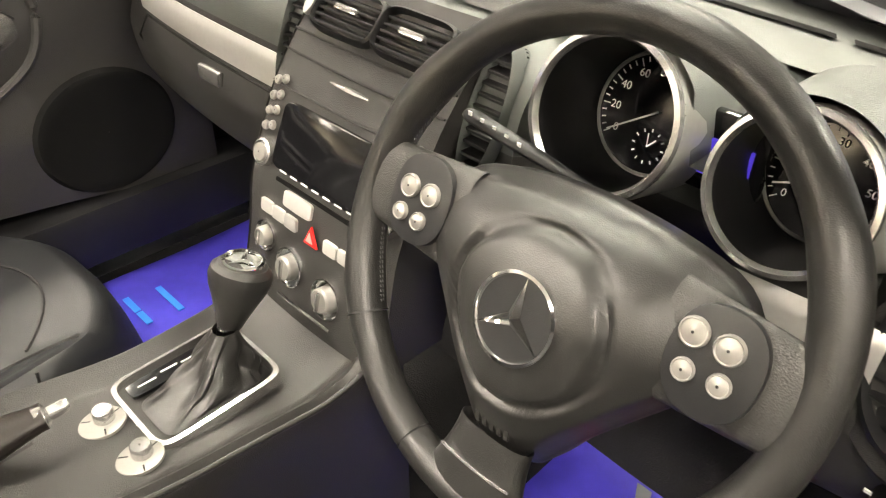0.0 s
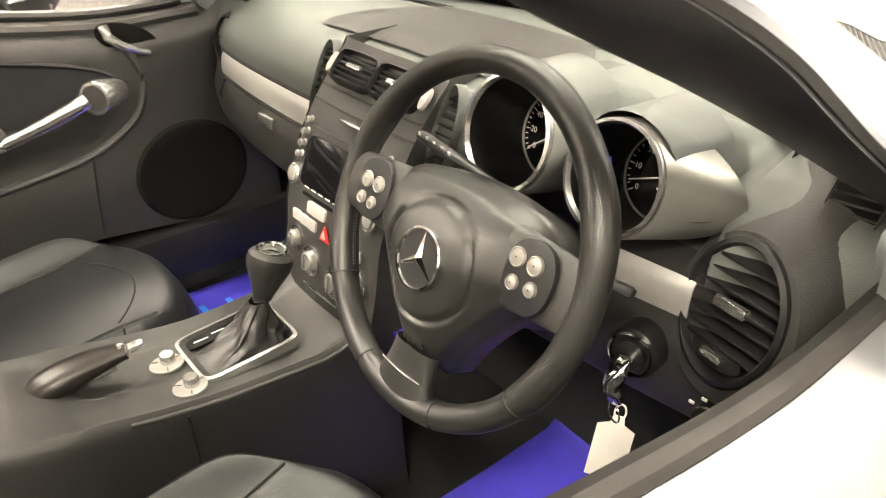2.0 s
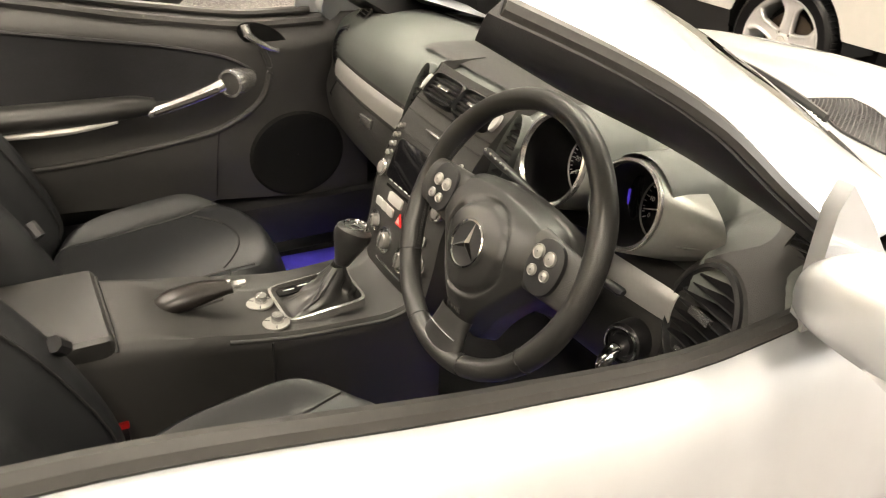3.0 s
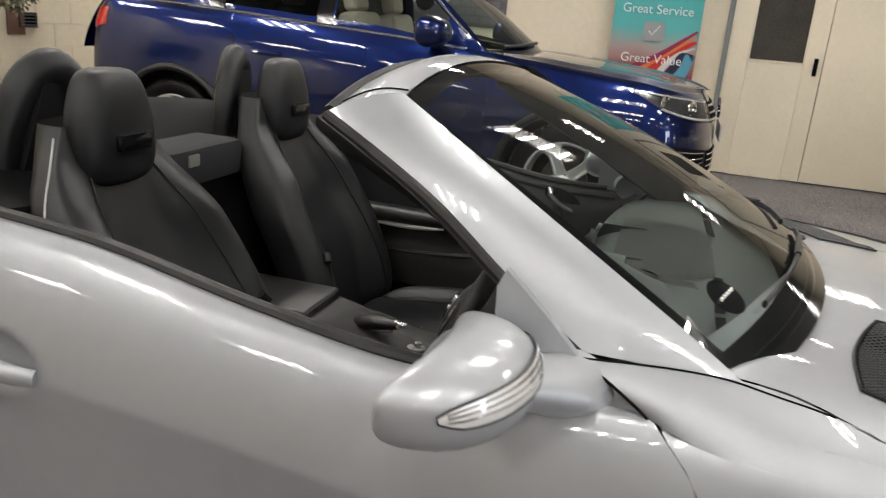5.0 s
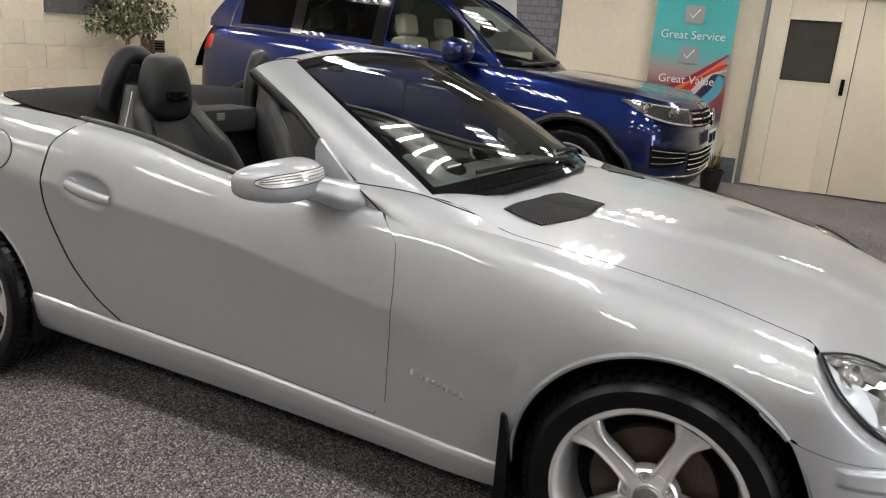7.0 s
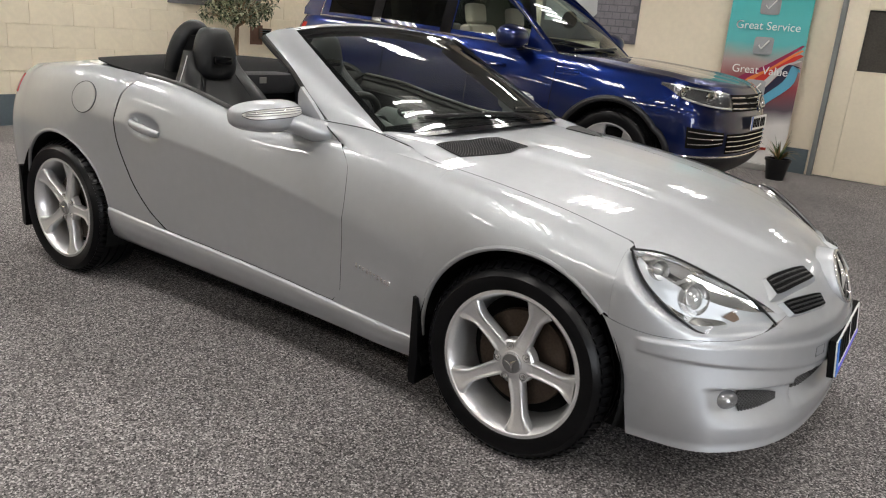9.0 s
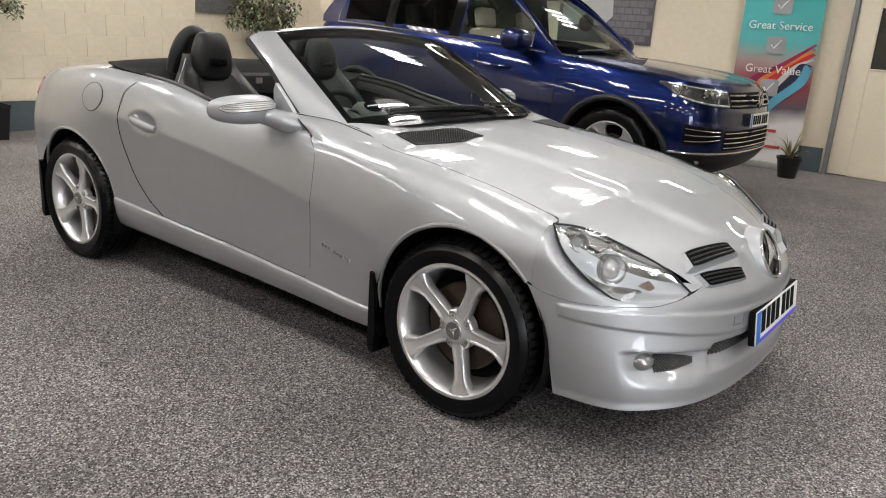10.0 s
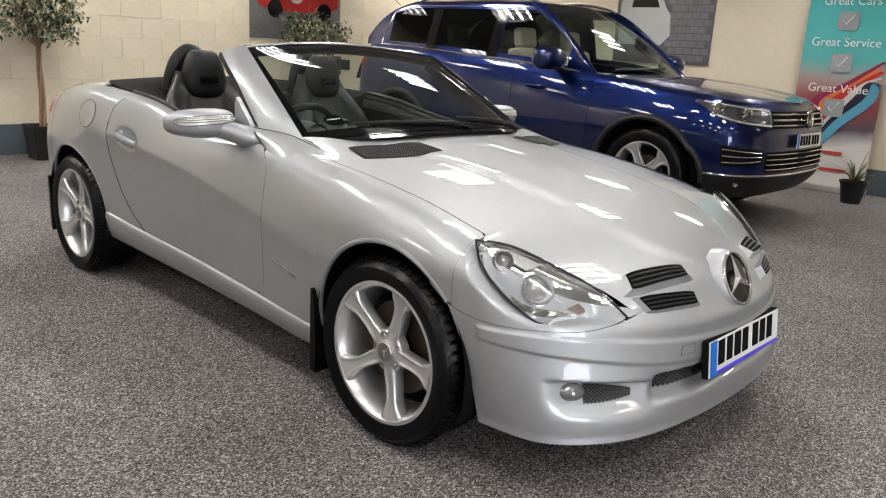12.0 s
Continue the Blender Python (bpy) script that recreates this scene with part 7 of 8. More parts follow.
def door_trim(side):
    bm = B()

    def inner(x, z, out=0.0):
        zt = roadster.crest(x)
        y = 0.690 + 0.040 * smooth((z - (zt - 0.07)) / 0.07) - 0.012 * smooth((0.62 - z) / 0.10)
        return Vector((x, side * (y - out), z))
    lowz = curve((-1.95, 0.47), (-1.52, 0.445), (-1.22, 0.415), (-0.86, 0.365))
    sheet(bm, lambda u, v: inner(lerp(-1.95, -0.84, u), lerp(lowz(lerp(-1.95, -0.84, u)), roadster.crest(lerp(-1.95, -0.84, u)) + 0.002, v)), 36, 26)
    tr = part("door_trim", bm, SOFT, car, "dark grey inner door panel with cloth inset and speaker")
    # raised waist roll
    bm = B()
    sweep(bm, [inner(x, roadster.crest(x) - 0.022, -0.006) for x in steps(-1.95, -0.95, 22)], 0.020, 10, flat=0.8)
    part("waist_roll", bm, SOFT, tr)
    # cloth inset: bounded by a sweeping line
    top_l = spline([(-1.94, 0, 0.895), (-1.70, 0, 0.875), (-1.514, 0, 0.845), (-1.33, 0, 0.812), (-1.20, 0, 0.775), (-1.135, 0, 0.733)], 24)
    low_l = spline([(-1.94, 0, 0.725), (-1.70, 0, 0.715), (-1.50, 0, 0.705), (-1.36, 0, 0.69), (-1.24, 0, 0.69), (-1.135, 0, 0.732)], 24)
    bm = B()
    sheet(bm, lambda u, v: inner(lerp(low_l[int(u * 24)].x, top_l[int(u * 24)].x, v), lerp(low_l[int(u * 24)].z, top_l[int(u * 24)].z, v), 0.0025), 24, 8)
    part("cloth_inset", bm, FABRIC, tr, "black cloth door inset")
    bm = B()
    sweep(bm, [inner(p.x, p.z, 0.004) for p in top_l], 0.0045, 6)
    part("inset_edge", bm, TRIM, tr)
    # lower swoosh pocket panel
    bm = B()
    sw2 = spline([(-1.94, 0, 0.575), (-1.61, 0, 0.565), (-1.35, 0, 0.585), (-1.228, 0, 0.605), (-1.13, 0, 0.66), (-1.10, 0, 0.74), (-1.12, 0, 0.80)], 26)
    sweep(bm, [inner(p.x, p.z, 0.002) for p in sw2], 0.008, 8)
    part("panel_ridge", bm, SOFT, tr)
    bm = B()
    sweep(bm, [inner(-1.235, 0.60, 0.003), inner(-1.25, 0.52, 0.003), inner(-1.258, 0.43, 0.003)], 0.0018, 5)
    part("panel_joint", bm, LINE, tr)
    if side > 0:
        door_fittings(tr, inner, side)
    # speaker
    bm = B()
    ms = frame_at(inner(-1.040, 0.512, 0.0), (0, -side, 0.0))
    lathe(bm, [(0.001, 0.004), (0.09, 0.006), (0.108, 0.010), (0.116, 0.008), (0.122, 0.0)], 44, ms @ Matrix.Diagonal((1.05, 0.95, 1, 1)))
    part("speaker", bm, DARK, tr, "round black speaker grille")
    bm = B()
    box(bm, (-0.99, side * 0.68, 0.36), (0.30, 0.03, 0.05), 0.012)
    part("kick_trim", bm, TRIM, tr)
    return tr


door_trim(1)
door_trim(-1)

# paper floor mats
for yc, lab in ((-0.405, "blue printed paper mat in the driver's footwell"), (0.43, "blue printed paper mat in the passenger footwell")):
    bm = B()
    sheet(bm, lambda u, v: Vector((lerp(-1.22, -0.70, u), yc + (0.205 if yc < 0 else 0.232) * lerp(-1, 1, v), 0.222 + 0.06 * smooth((u - 0.8) / 0.2) + 0.003 * math.sin(9 * u) * math.sin(7 * v))), 16, 10)
    fm = part("floor_mat", thick(bm, 0.002), MATBLUE)
    tagged(fm, lab, "floor mat", "paper floor mats")
    for k, (x, y, w, h) in enumerate(((-1.12, 0.13, 0.012, 0.05), (-1.12, 0.08, 0.012, 0.04), (-1.06, 0.10, 0.012, 0.09), (-1.17, 0.0, 0.02, 0.2))):
        bm = B()
        box(bm, (x, yc + y, 0.2285), (w, h, 0.002))
        part("print_bar", bm, INK if k != 3 else WHITE, fm, shade=False)
    if yc < 0:
        shapes = [([(-0.90, -0.02), (-0.83, 0.0), (-0.82, -0.045), (-0.88, -0.06)], MATGREY), ([(-0.83, 0.045), (-0.77, 0.075), (-0.76, 0.055), (-0.85, 0.015)], MATGREY),
                  ([(-0.82, -0.075), (-0.80, -0.065), (-0.80, -0.10), (-0.83, -0.105)], MATGREY), ([(-0.98, 0.02), (-0.91, 0.0), (-0.90, -0.07), (-0.99, -0.09)], MATRED),
                  ([(-0.985, -0.10), (-0.90, -0.08), (-0.91, -0.13), (-0.99, -0.15)], MATRED), ([(-1.06, 0.02), (-0.995, 0.02), (-1.0, -0.12), (-1.06, -0.12)], MATGREY), ([(-0.93, -0.135), (-0.86, -0.10), (-0.86, -0.15), (-0.93, -0.165)], DARK)]
        for o, mt in shapes:
            bm = B()
            prism(bm, o, 0.002, Matrix.Translation((0, yc + 0.02, 0.2275)))
            part("print_shape", bm, mt, fm, shade=False)
# accelerator pedal with studs
bm = B()
m = frame_at((-0.70, -0.60, 0.36), (-0.85, 0, 0.5))
prism(bm, ellipse(0.028, 0.062, 24, p=6), 0.008, m, 0.002)
ped = part("pedal", bm, SATIN, car, "brushed steel pedal with rubber studs")
bm = B()
for i in range(3):
    for j in range(6):
        lathe(bm, [(0.001, 0.003), (0.0055, 0.0025), (0.006, 0.0)], 10, m @ Matrix.Translation((-0.017 + 0.017 * i, -0.047 + 0.0185 * j, 0.008)))
part("pedal_studs", bm, RUBBER, ped)


# ---- the blue off-road car ----
SY, SX = 4.14, -0.50
suv = thing("suv_car", (SX - 2.4, SY, 0), "metallic blue five-door off-road car with cream seats", "car")


class Moved(Shell):
    def at(self, s, z, side=-1, out=0.0):
        p = Shell.at(self, s, z, side, out)
        return Vector((p.x + SX, p.y + SY, p.z))


# x is counted from the front end
blue = Moved(
    wmax=curve((-4.75, 0.86), (-4.4, 0.94), (-3.9, 0.965), (-2.5, 0.955), (-1.5, 0.96), (-0.9, 0.965), (-0.55, 0.94)),
    yb=curve((-4.75, 0.80), (-4.0, 0.85), (-2.5, 0.86), (-1.7, 0.84), (-1.2, 0.82), (-0.55, 0.80)),
    ze=curve((-4.7, 1.295), (-3.8, 1.265), (-2.5, 1.195), (-1.65, 1.15), (-1.2, 1.115), (-0.55, 1.05)),
    zm=0.72, k=0.22, x0=-0.55,
    xf=curve((0.20, -0.10), (0.36, -0.02), (0.55, 0.0), (0.75, -0.01), (0.90, -0.05), (1.0, -0.12)),
    pw=curve((0.2, 3.0), (0.6, 2.8), (1.0, 2.5)),
    zn=curve((0, 1.05), (0.4, 1.005), (1.0, 0.985)),
    x1=-4.28, xr=curve((0.3, -4.68), (0.8, -4.71), (1.1, -4.68), (1.2, -4.64), (1.3, -4.57)), pr=3.2, zt=curve((0, 1.282), (1.0, 1.29)))
SFW, SRW, SR = -0.92, -3.81, 0.448
s_low = lambda s: 0.36
for side in (-1, 1):
    lo = arch_low(SFW, 0.375, SR, s_low)
    lo2 = arch_low(SRW, 0.375, SR, s_low)
    both = lambda s: max(lo(s), lo2(s))
    ss = sorted(set([round(v, 4) for v in steps(-5.25, -4.29, 16) + steps(-4.28, -4.26, 1) + arch_steps(SRW, SR, 24) + steps(-3.36, -1.37, 34) + arch_steps(SFW, SR, 24) + [-0.47]]))
    bm = blue.panel(side, ss, both, blue.crest, 18, bias=0.9)
    # shoulder crease
    skin = part("body_side", bm, BLUE, suv, sharp=55)
    for x0, v in ((-2.36, 1), (-1.50, 1), (-3.35, 1)):
        bm = B()
        sweep(bm, [blue.at(x0 + 0.03 * math.sin(3 * (z - 0.4)), z, side, 0.0005) for z in steps(0.42, 1.10, 12)], 0.003, 4)
        part("door_gap", bm, DARK, skin)
    bm = B()
    sheet(bm, lambda u, v: blue.at(lerp(-3.35, -1.38, u), lerp(0.30, 0.40, v), side, 0.012 * math.sin(math.pi * v)), 24, 5)
    part("side_sill", bm, TRIM, suv, "black plastic sill")
    bm = B()
    sweep(bm, [blue.at(x, z, side, 0.001) for x, z in ((-1.46, 1.035), (-1.27, 1.028), (-1.25, 1.01), (-1.27, 0.985), (-1.46, 0.985))], 0.0035, 5)
    part("wing_emblem", bm, BLUE, skin)
    for x0 in (-2.05, -3.05):
        bm = B()
        sweep(bm, [blue.at(x0 + dx, 1.0 + 0.004 * dx, side, o) for dx, o in ((-0.11, 0.002), (-0.09, 0.03), (0.0, 0.038), (0.08, 0.03), (0.10, 0.002))], 0.014, 10)
        part("door_handle", bm, BLUE, suv)
    for xc in (SFW, SRW):
        bm = B()
        pts = [blue.at(xc + (SR + 0.012) * math.cos(a), 0.375 + (SR + 0.012) * math.sin(a), side, 0.004) for a in steps(0.02, math.pi - 0.02, 30)]
        sweep(bm, pts, 0.026, 8, flat=1.0)
        part("arch_trim", bm, TRIM, suv, "black wheel arch trim")
        bm = B()
        sheet(bm, lambda u, v: Vector((SX + xc + SR * math.cos(math.pi * u), SY + side * lerp(0.95, 0.62, v), 0.375 + SR * math.sin(math.pi * u))), 24, 2)
        bm.faces.new([bm.verts.new((SX + xc + (SR + 0.03) * math.cos(a), SY + side * 0.62, 0.375 + (SR + 0.03) * math.sin(a))) for a in steps(-0.3, math.pi + 0.3, 18)])
        part("wheel_house", bm, DARK, suv)
        wheel(suv, (SX + xc, SY + side * 0.935, 0.375), side, 0.375, 0.262, 0.26, make_mat("suv_alloy", (0.55, 0.55, 0.56), 0.3, 0.8) if xc == SFW else ALLOY, spokes=5, wide=1.5, star=False, turn=0.4)

# greenhouse: lower edge on the waist, upper edge at the roof
roof_z = curve((-4.53, 1.31), (-4.38, 1.50), (-4.15, 1.645), (-3.9, 1.715), (-3.4, 1.77), (-2.8, 1.78), (-2.35, 1.735), (-1.55, 1.165))


def green(x, v, side, out=0.0):
    """The side of the cabin: v from the waist to the roof rail."""
    zb = blue.ze(x) - 0.004
    zt = max(zb + 0.001, min(roof_z(x), 1.725))
    z = lerp(zb, zt, v)
    y = lerp(blue.yb(x) - 0.005, 0.665, ((z - zb) / 0.55) ** 1.15)
    return Vector((SX + x, SY + side * (y + out), z))


for side in (-1, 1):
    bm = B()
    xs = steps(-4.50, -1.56, 48)
    rows = [[bm.verts.new(green(x, v, side)) for v in steps(0, 1, 8)] for x in xs]
    for a, b in zip(rows, rows[1:]):
        for j in range(8):
            bm.faces.new((a[j], b[j], b[j + 1], a[j + 1]))
    wins = ((-4.16, -3.55), (-3.45, -2.72), (-2.62, -1.80))

    def inwin(c):
        x = c.x - SX
        v = (c.z - blue.ze(x)) / max(0.05, min(roof_z(x), 1.725) - blue.ze(x))
        return 0.09 < v < 0.90 and any(a < x < b for a, b in wins) and min(roof_z(x), 1.725) - blue.ze(x) > 0.10
    dead = [f for f in bm.faces if inwin(f.calc_center_median())]
    bmesh.ops.delete(bm, geom=dead, context="FACES")
    part("cabin_side", bm, [BLUE], suv, "blue cabin pillars round the windows")
    for i, (a, b) in enumerate(wins):
        bm = B()

        def win(u, v):
            x = lerp(a - 0.05, b + (0.12 if i == 2 else 0.05), u)
            return green(x, lerp(0.03, 0.96, v), side, -0.004)
        sheet(bm, win, 12, 6)
        g = part("side_window", bm, DARK_GLASS if i < 2 else SCREEN_GLASS, suv, "dark tinted side window" if i < 2 else "clear front side window", facing=(0, side, 0.3))
        g.visible_shadow = False
    bm = B()
    sweep(bm, [green(x, 0.035, side, 0.004) for x in steps(-4.24, -1.66, 36)], 0.011, 8)
    part("waist_chrome", bm, CHROME, suv, "chrome waist strip")
    bm = B()
    sweep(bm, [green(-4.24, 0.035, side, 0.004), green(-4.22, 0.4, side, 0.004)] + [green(x, 0.93, side, 0.004) for x in steps(-4.14, -1.66, 40)], 0.008, 8)
    part("window_chrome", bm, CHROME, suv, "chrome window edge")
    for xp in (-3.50, -2.67):
        bm = B()
        sheet(bm, lambda u, v: green(xp + lerp(-0.06, 0.06, u), lerp(0.05, 0.92, v), side, 0.003), 4, 8)
        part("window_post", bm, GLOSS, suv, "gloss black window post")
    # roof edge and rail
    bm = B()
    sheet(bm, lambda u, v: green(lerp(-4.50, -1.60, u), lerp(0.88, 1.0, v), side, 0.006) if v < 0.99 else green(lerp(-4.50, -1.60, u), 1.0, side, -0.01) + Vector((0, 0, 0.012)), 46, 6)
    part("roof_edge", bm, BLUE, suv, sharp=70)
    bm = B()
    sweep(bm, [Vector((SX + x, SY + side * 0.655, roof_z(x) + 0.035 * math.sin(math.pi * (x + 4.0) / 1.7) ** 0.4 if -4.0 < x < -2.3 else roof_z(x))) for x in steps(-4.0, -2.3, 24)], 0.014, 8)
    part("roof_rail", bm, SATIN, suv, "silver roof rail")
    # tail lamp
    bm = B()
    sheet(bm, lambda u, v: blue.at(lerp(-4.36, -4.66, u), lerp(1.04 + 0.05 * (1 - u), 1.21, v), side, 0.006), 10, 6)
    part("tail_lamp", bm, TAIL, suv, "red tail lamp")
    # mirror
    bm = B()
    mc = Vector((SX - 1.86, SY + side * 1.07, 1.245))

    def hs(u, v):
        a, b = 2 * math.pi * u, math.pi * (v - 0.5)
        c = max(0.0, math.cos(b)) ** 0.6
        return mc + Vector((0.13 * math.cos(a) * c * (1.2 if math.cos(a) > 0 else 0.5), side * 0.165 * math.sin(b), 0.102 * math.copysign(abs(math.sin(a)) ** 0.8, math.sin(a)) * c))
    sheet(bm, hs, 24, 14, loop_u=True)
    bmesh.ops.remove_doubles(bm, verts=bm.verts, dist=0.001)
    mm2 = part("door_mirror", bm, BLUE, suv, "blue door mirror")
    bm = B()
    sweep(bm, [(SX - 1.86, SY + side * 0.84, 1.155), (SX - 1.86, SY + side * 0.93, 1.175), (SX - 1.86, SY + side * 1.0, 1.19)], 0.045, 10, flat=0.6)
    part("mirror_foot", bm, TRIM, mm2)
    # seats seen through the glass
    for x in (-2.55, -3.45):
        bm = B()
        box(bm, (SX + x, SY + side * 0.38, 1.02), (0.16, 0.48, 0.62), 0.06, Matrix.Rotation(-0.22, 4, "Y"), 3)
        sp3 = part("seat", bm, TAN, suv, "cream leather seat")
        bm = B()
        box(bm, (SX + x - 0.10, SY + side * 0.38, 1.42), (0.11, 0.26, 0.19), 0.045, Matrix.Rotation(-0.2, 4, "Y"), 3)
        part("headrest", bm, TAN, sp3)
# roof, bonnet, windscreen, tail
bm = B()
sheet(bm, lambda u, v: Vector((SX + lerp(-4.50, -2.33, u), SY + 0.668 * lerp(-1, 1, v), (min(roof_z(lerp(-4.50, -2.33, u)), 1.725) + (roof_z(lerp(-4.50, -2.33, u)) - min(roof_z(lerp(-4.50, -2.33, u)), 1.725)) * (1 - lerp(-1, 1, v) ** 4) + 0.012 * (1 - lerp(-1, 1, v) ** 2)))), 26, 18)
part("roof", bm, BLUE, suv, sharp=60)
bm = B()


def suv_screen(u, v, out=0.0):
    t = lerp(-1, 1, u)
    lo3 = Vector((-1.30 - 0.24 * t * t, 0.80 * t, 1.135 - 0.01 * t * t))
    hi3 = Vector((-2.30 - 0.06 * t * t, 0.665 * t, 1.745 - 0.03 * t * t))
    p = lo3.lerp(hi3, v) + Vector((0.5, 0, 0.85)) * (0.045 * math.sin(math.pi * v) + out)
    return Vector((p.x + SX, p.y + SY, p.z))


sheet(bm, suv_screen, 20, 14)
g = part("windscreen", bm, SCREEN_GLASS, suv, "clear windscreen", facing=(0.5, 0, 1))
g.visible_shadow = False
for side in (0, 1):
    bm = B()
    sweep(bm, [suv_screen(side, v, 0.002) for v in steps(-0.02, 1.0, 16)], 0.028, 8)
    part("windscreen_pillar", bm, BLUE, suv)
bm = B()
sweep(bm, [suv_screen(u, 0.03 + 0.05 * math.sin(2 * u), 0.02) for u in steps(0.12, 0.55, 8)], 0.012, 6)
part("wiper", bm, TRIM, suv)
bm = B()
box(bm, (SX - 1.75, SY, 1.08), (0.7, 1.5, 0.06), 0.02)
part("dash_top", bm, TAN, suv, "beige dashboard")
bm = B()


def suv_top(u, v):
    s = lerp(-1.66, 0.45, u)
    t = lerp(-1, 1, v)
    side = -1 if t < 0 else 1
    c = blue.at(s, blue.crest(s), side)
    xm = lerp(-1.40, -0.07, u)
    mz = lerp(1.145, 0.997, u ** 1.7)
    m = Vector((SX + xm, SY, mz))
    p = m.lerp(c, abs(t))
    p.z = m.z + (c.z - m.z) * abs(t) ** 2.4
    p.z += 0.014 * (smooth((abs(t) - 0.55) / 0.10) - smooth((abs(t) - 0.86) / 0.1)) * smooth(u * 4)
    return p


sheet(bm, suv_top, 36, 40)
part("bonnet", bm, BLUE, suv, sharp=60)
bm = B()
sheet(bm, lambda u, v: Vector((SX + lerp(-4.70, -4.40, v ** 1.8), SY + 0.80 * lerp(-1, 1, u) * lerp(1, 0.84, v), lerp(0.9, 1.47, v))), 12, 8)
part("tailgate", bm, BLUE, suv)


def nose(s, z, side, out=0.0):
    return blue.at(s, z, side, out)


for side in (-1, 1):
    # front bumper in blue, lower grilles in black
    bm = B()
    ss = steps(-0.475, 0.45, 34)
    rows = [[bm.verts.new(nose(s, lerp(max(0.44, 0.375 + math.sqrt(max(0, SR ** 2 - (s - SFW) ** 2)) if s < SFW + SR else 0.44), blue.crest(s), j / 20), side)) for j in range(21)] for s in ss]
    for a, b in zip(rows, rows[1:]):
        for j in range(20):
            bm.faces.new((a[j], b[j], b[j + 1], a[j + 1]))
    part("front_bumper", bm, BLUE, suv, sharp=50)
    # headlamp
    lt = curve((-0.55, 1.005), (-0.2, 0.985), (0.05, 0.965), (0.21, 0.950))
    lb = curve((-0.55, 0.985), (-0.35, 0.890), (-0.1, 0.845), (0.21, 0.825))
    lp = lambda u, v, o: nose(lerp(-0.56, 0.12, u), lerp(lb(lerp(-0.56, 0.12, u)), lt(lerp(-0.56, 0.12, u)), v), side, o)
    bm = B()
    sheet(bm, lambda u, v: lp(u, v, 0.006), 20, 6)
    hl = part("headlamp", bm, make_mat("dark_reflector", (0.20, 0.20, 0.21), 0.2, 0.8), suv, "clear headlamp with dark housing")
    bm = B()
    sheet(bm, lambda u, v: lp(u, v, 0.020), 20, 6)
    ln = part("lens", bm, CLEAR, hl, facing=(0.8, side * 0.5, 0.1))
    ln.visible_shadow = False
    for u, r in ((0.30, 0.05), (0.66, 0.052)):
        bm = B()
        lathe(bm, [(r, 0.0), (r, 0.008), (r * 0.8, 0.010), (r * 0.65, 0.0), (0.001, 0.008)], 24, frame_at(lp(u, 0.5, 0.008), (0.85, side * 0.45, 0.05)))
        part("lamp_ring", bm, CHROME, hl)
    bm = B()
    sweep(bm, [lp(u, 0.06, 0.012) for u in steps(0.25, 0.98, 14)], 0.008, 6)
    sweep(bm, [lp(u, 0.90, 0.012) for u in steps(0.10, 0.98, 14)], 0.005, 6)
    part("lamp_strip", bm, REFLECTOR, hl)
    # side intake with chrome bars
    ip = lambda u, v, o: nose(lerp(-0.33, 0.05, u), lerp(0.525 + 0.035 * u * u, 0.690 - 0.035 * u, v), side, o)
    bm = B()
    sheet(bm, lambda u, v: ip(u, v, 0.004), 10, 5)
    ig = part("side_intake", bm, DARK, suv, "black bumper intake with chrome bars")
    for v in (0.2, 0.5, 0.8):
        bm = B()
        sweep(bm, [ip(u, v, 0.008) for u in steps(0.04, 0.96, 8)], 0.004, 5)
        part("intake_bar", bm, SATIN, ig)
    # upper and lower grille halves
    for z0, z1, s0, n, lab in ((0.820, 0.945, 0.125, 3, "upper grille with chrome bars"), (0.49, 0.645, 0.085, 4, "lower grille with chrome bars")):
        bm = B()
        sheet(bm, lambda u, v: nose(lerp(s0, 0.45, u), lerp(z0, z1, v), side, 0.004), 10, 4)
        gp2 = part("grille", bm, DARK, suv, lab)
        for k in range(n):
            bm = B()
            z = lerp(z0, z1, (k + 0.5) / n)
            sweep(bm, [nose(s, z, side, 0.012) for s in steps(s0, 0.45, 10)], 0.008 if z > 0.7 else 0.005, 6)
            part("grille_bar", bm, CHROME, gp2)
    bm = B()
    sweep(bm, [nose(s, 0.462, side, 0.006) for s in steps(-0.46, 0.45, 22)], 0.010, 8)
    part("bumper_strip", bm, CHROME, suv, "chrome bumper strip")
    bm = B()
    sheet(bm, lambda u, v: nose(lerp(-0.46, 0.45, u), lerp(0.26 + 0.02 * u, 0.45, v), side, -0.10 * (1 - v) ** 1.5 + 0.004), 20, 6)
    part("bumper_skirt", bm, TRIM, suv)
    bm = B()
    lathe(bm, [(0.022, 0.0), (0.023, 0.005), (0.001, 0.007)], 16, frame_at(nose(-0.16, 0.395, side, -0.016), (0.8, side * 0.55, 0)))
    part("fog_lamp", bm, FOGGLASS, suv, "small round fog lamp")
m = frame_at((SX + 0.005, SY, 0.885), (1, 0, 0.10))
bm = B()
lathe(bm, [(0.070, -0.01), (0.074, 0.004), (0.066, 0.008), (0.062, 0.0)], 36, m)
for x0, y0, x1, y1 in ((-0.03, 0.05, 0.0, 0.012), (0.03, 0.05, 0.0, 0.012), (-0.055, 0.02, -0.025, -0.045), (0.055, 0.02, 0.025, -0.045), (-0.025, -0.045, 0.0, 0.0), (0.025, -0.045, 0.0, 0.0)):
    sweep(bm, [m @ Vector((x0, y0, 0.004)), m @ Vector((x1, y1, 0.004))], 0.006, 6)
part("round_badge", bm, CHROME, suv, "round chrome badge")
pm = frame_at((SX + 0.025, SY, 0.725), (1, 0, 0.05))
bm = B()
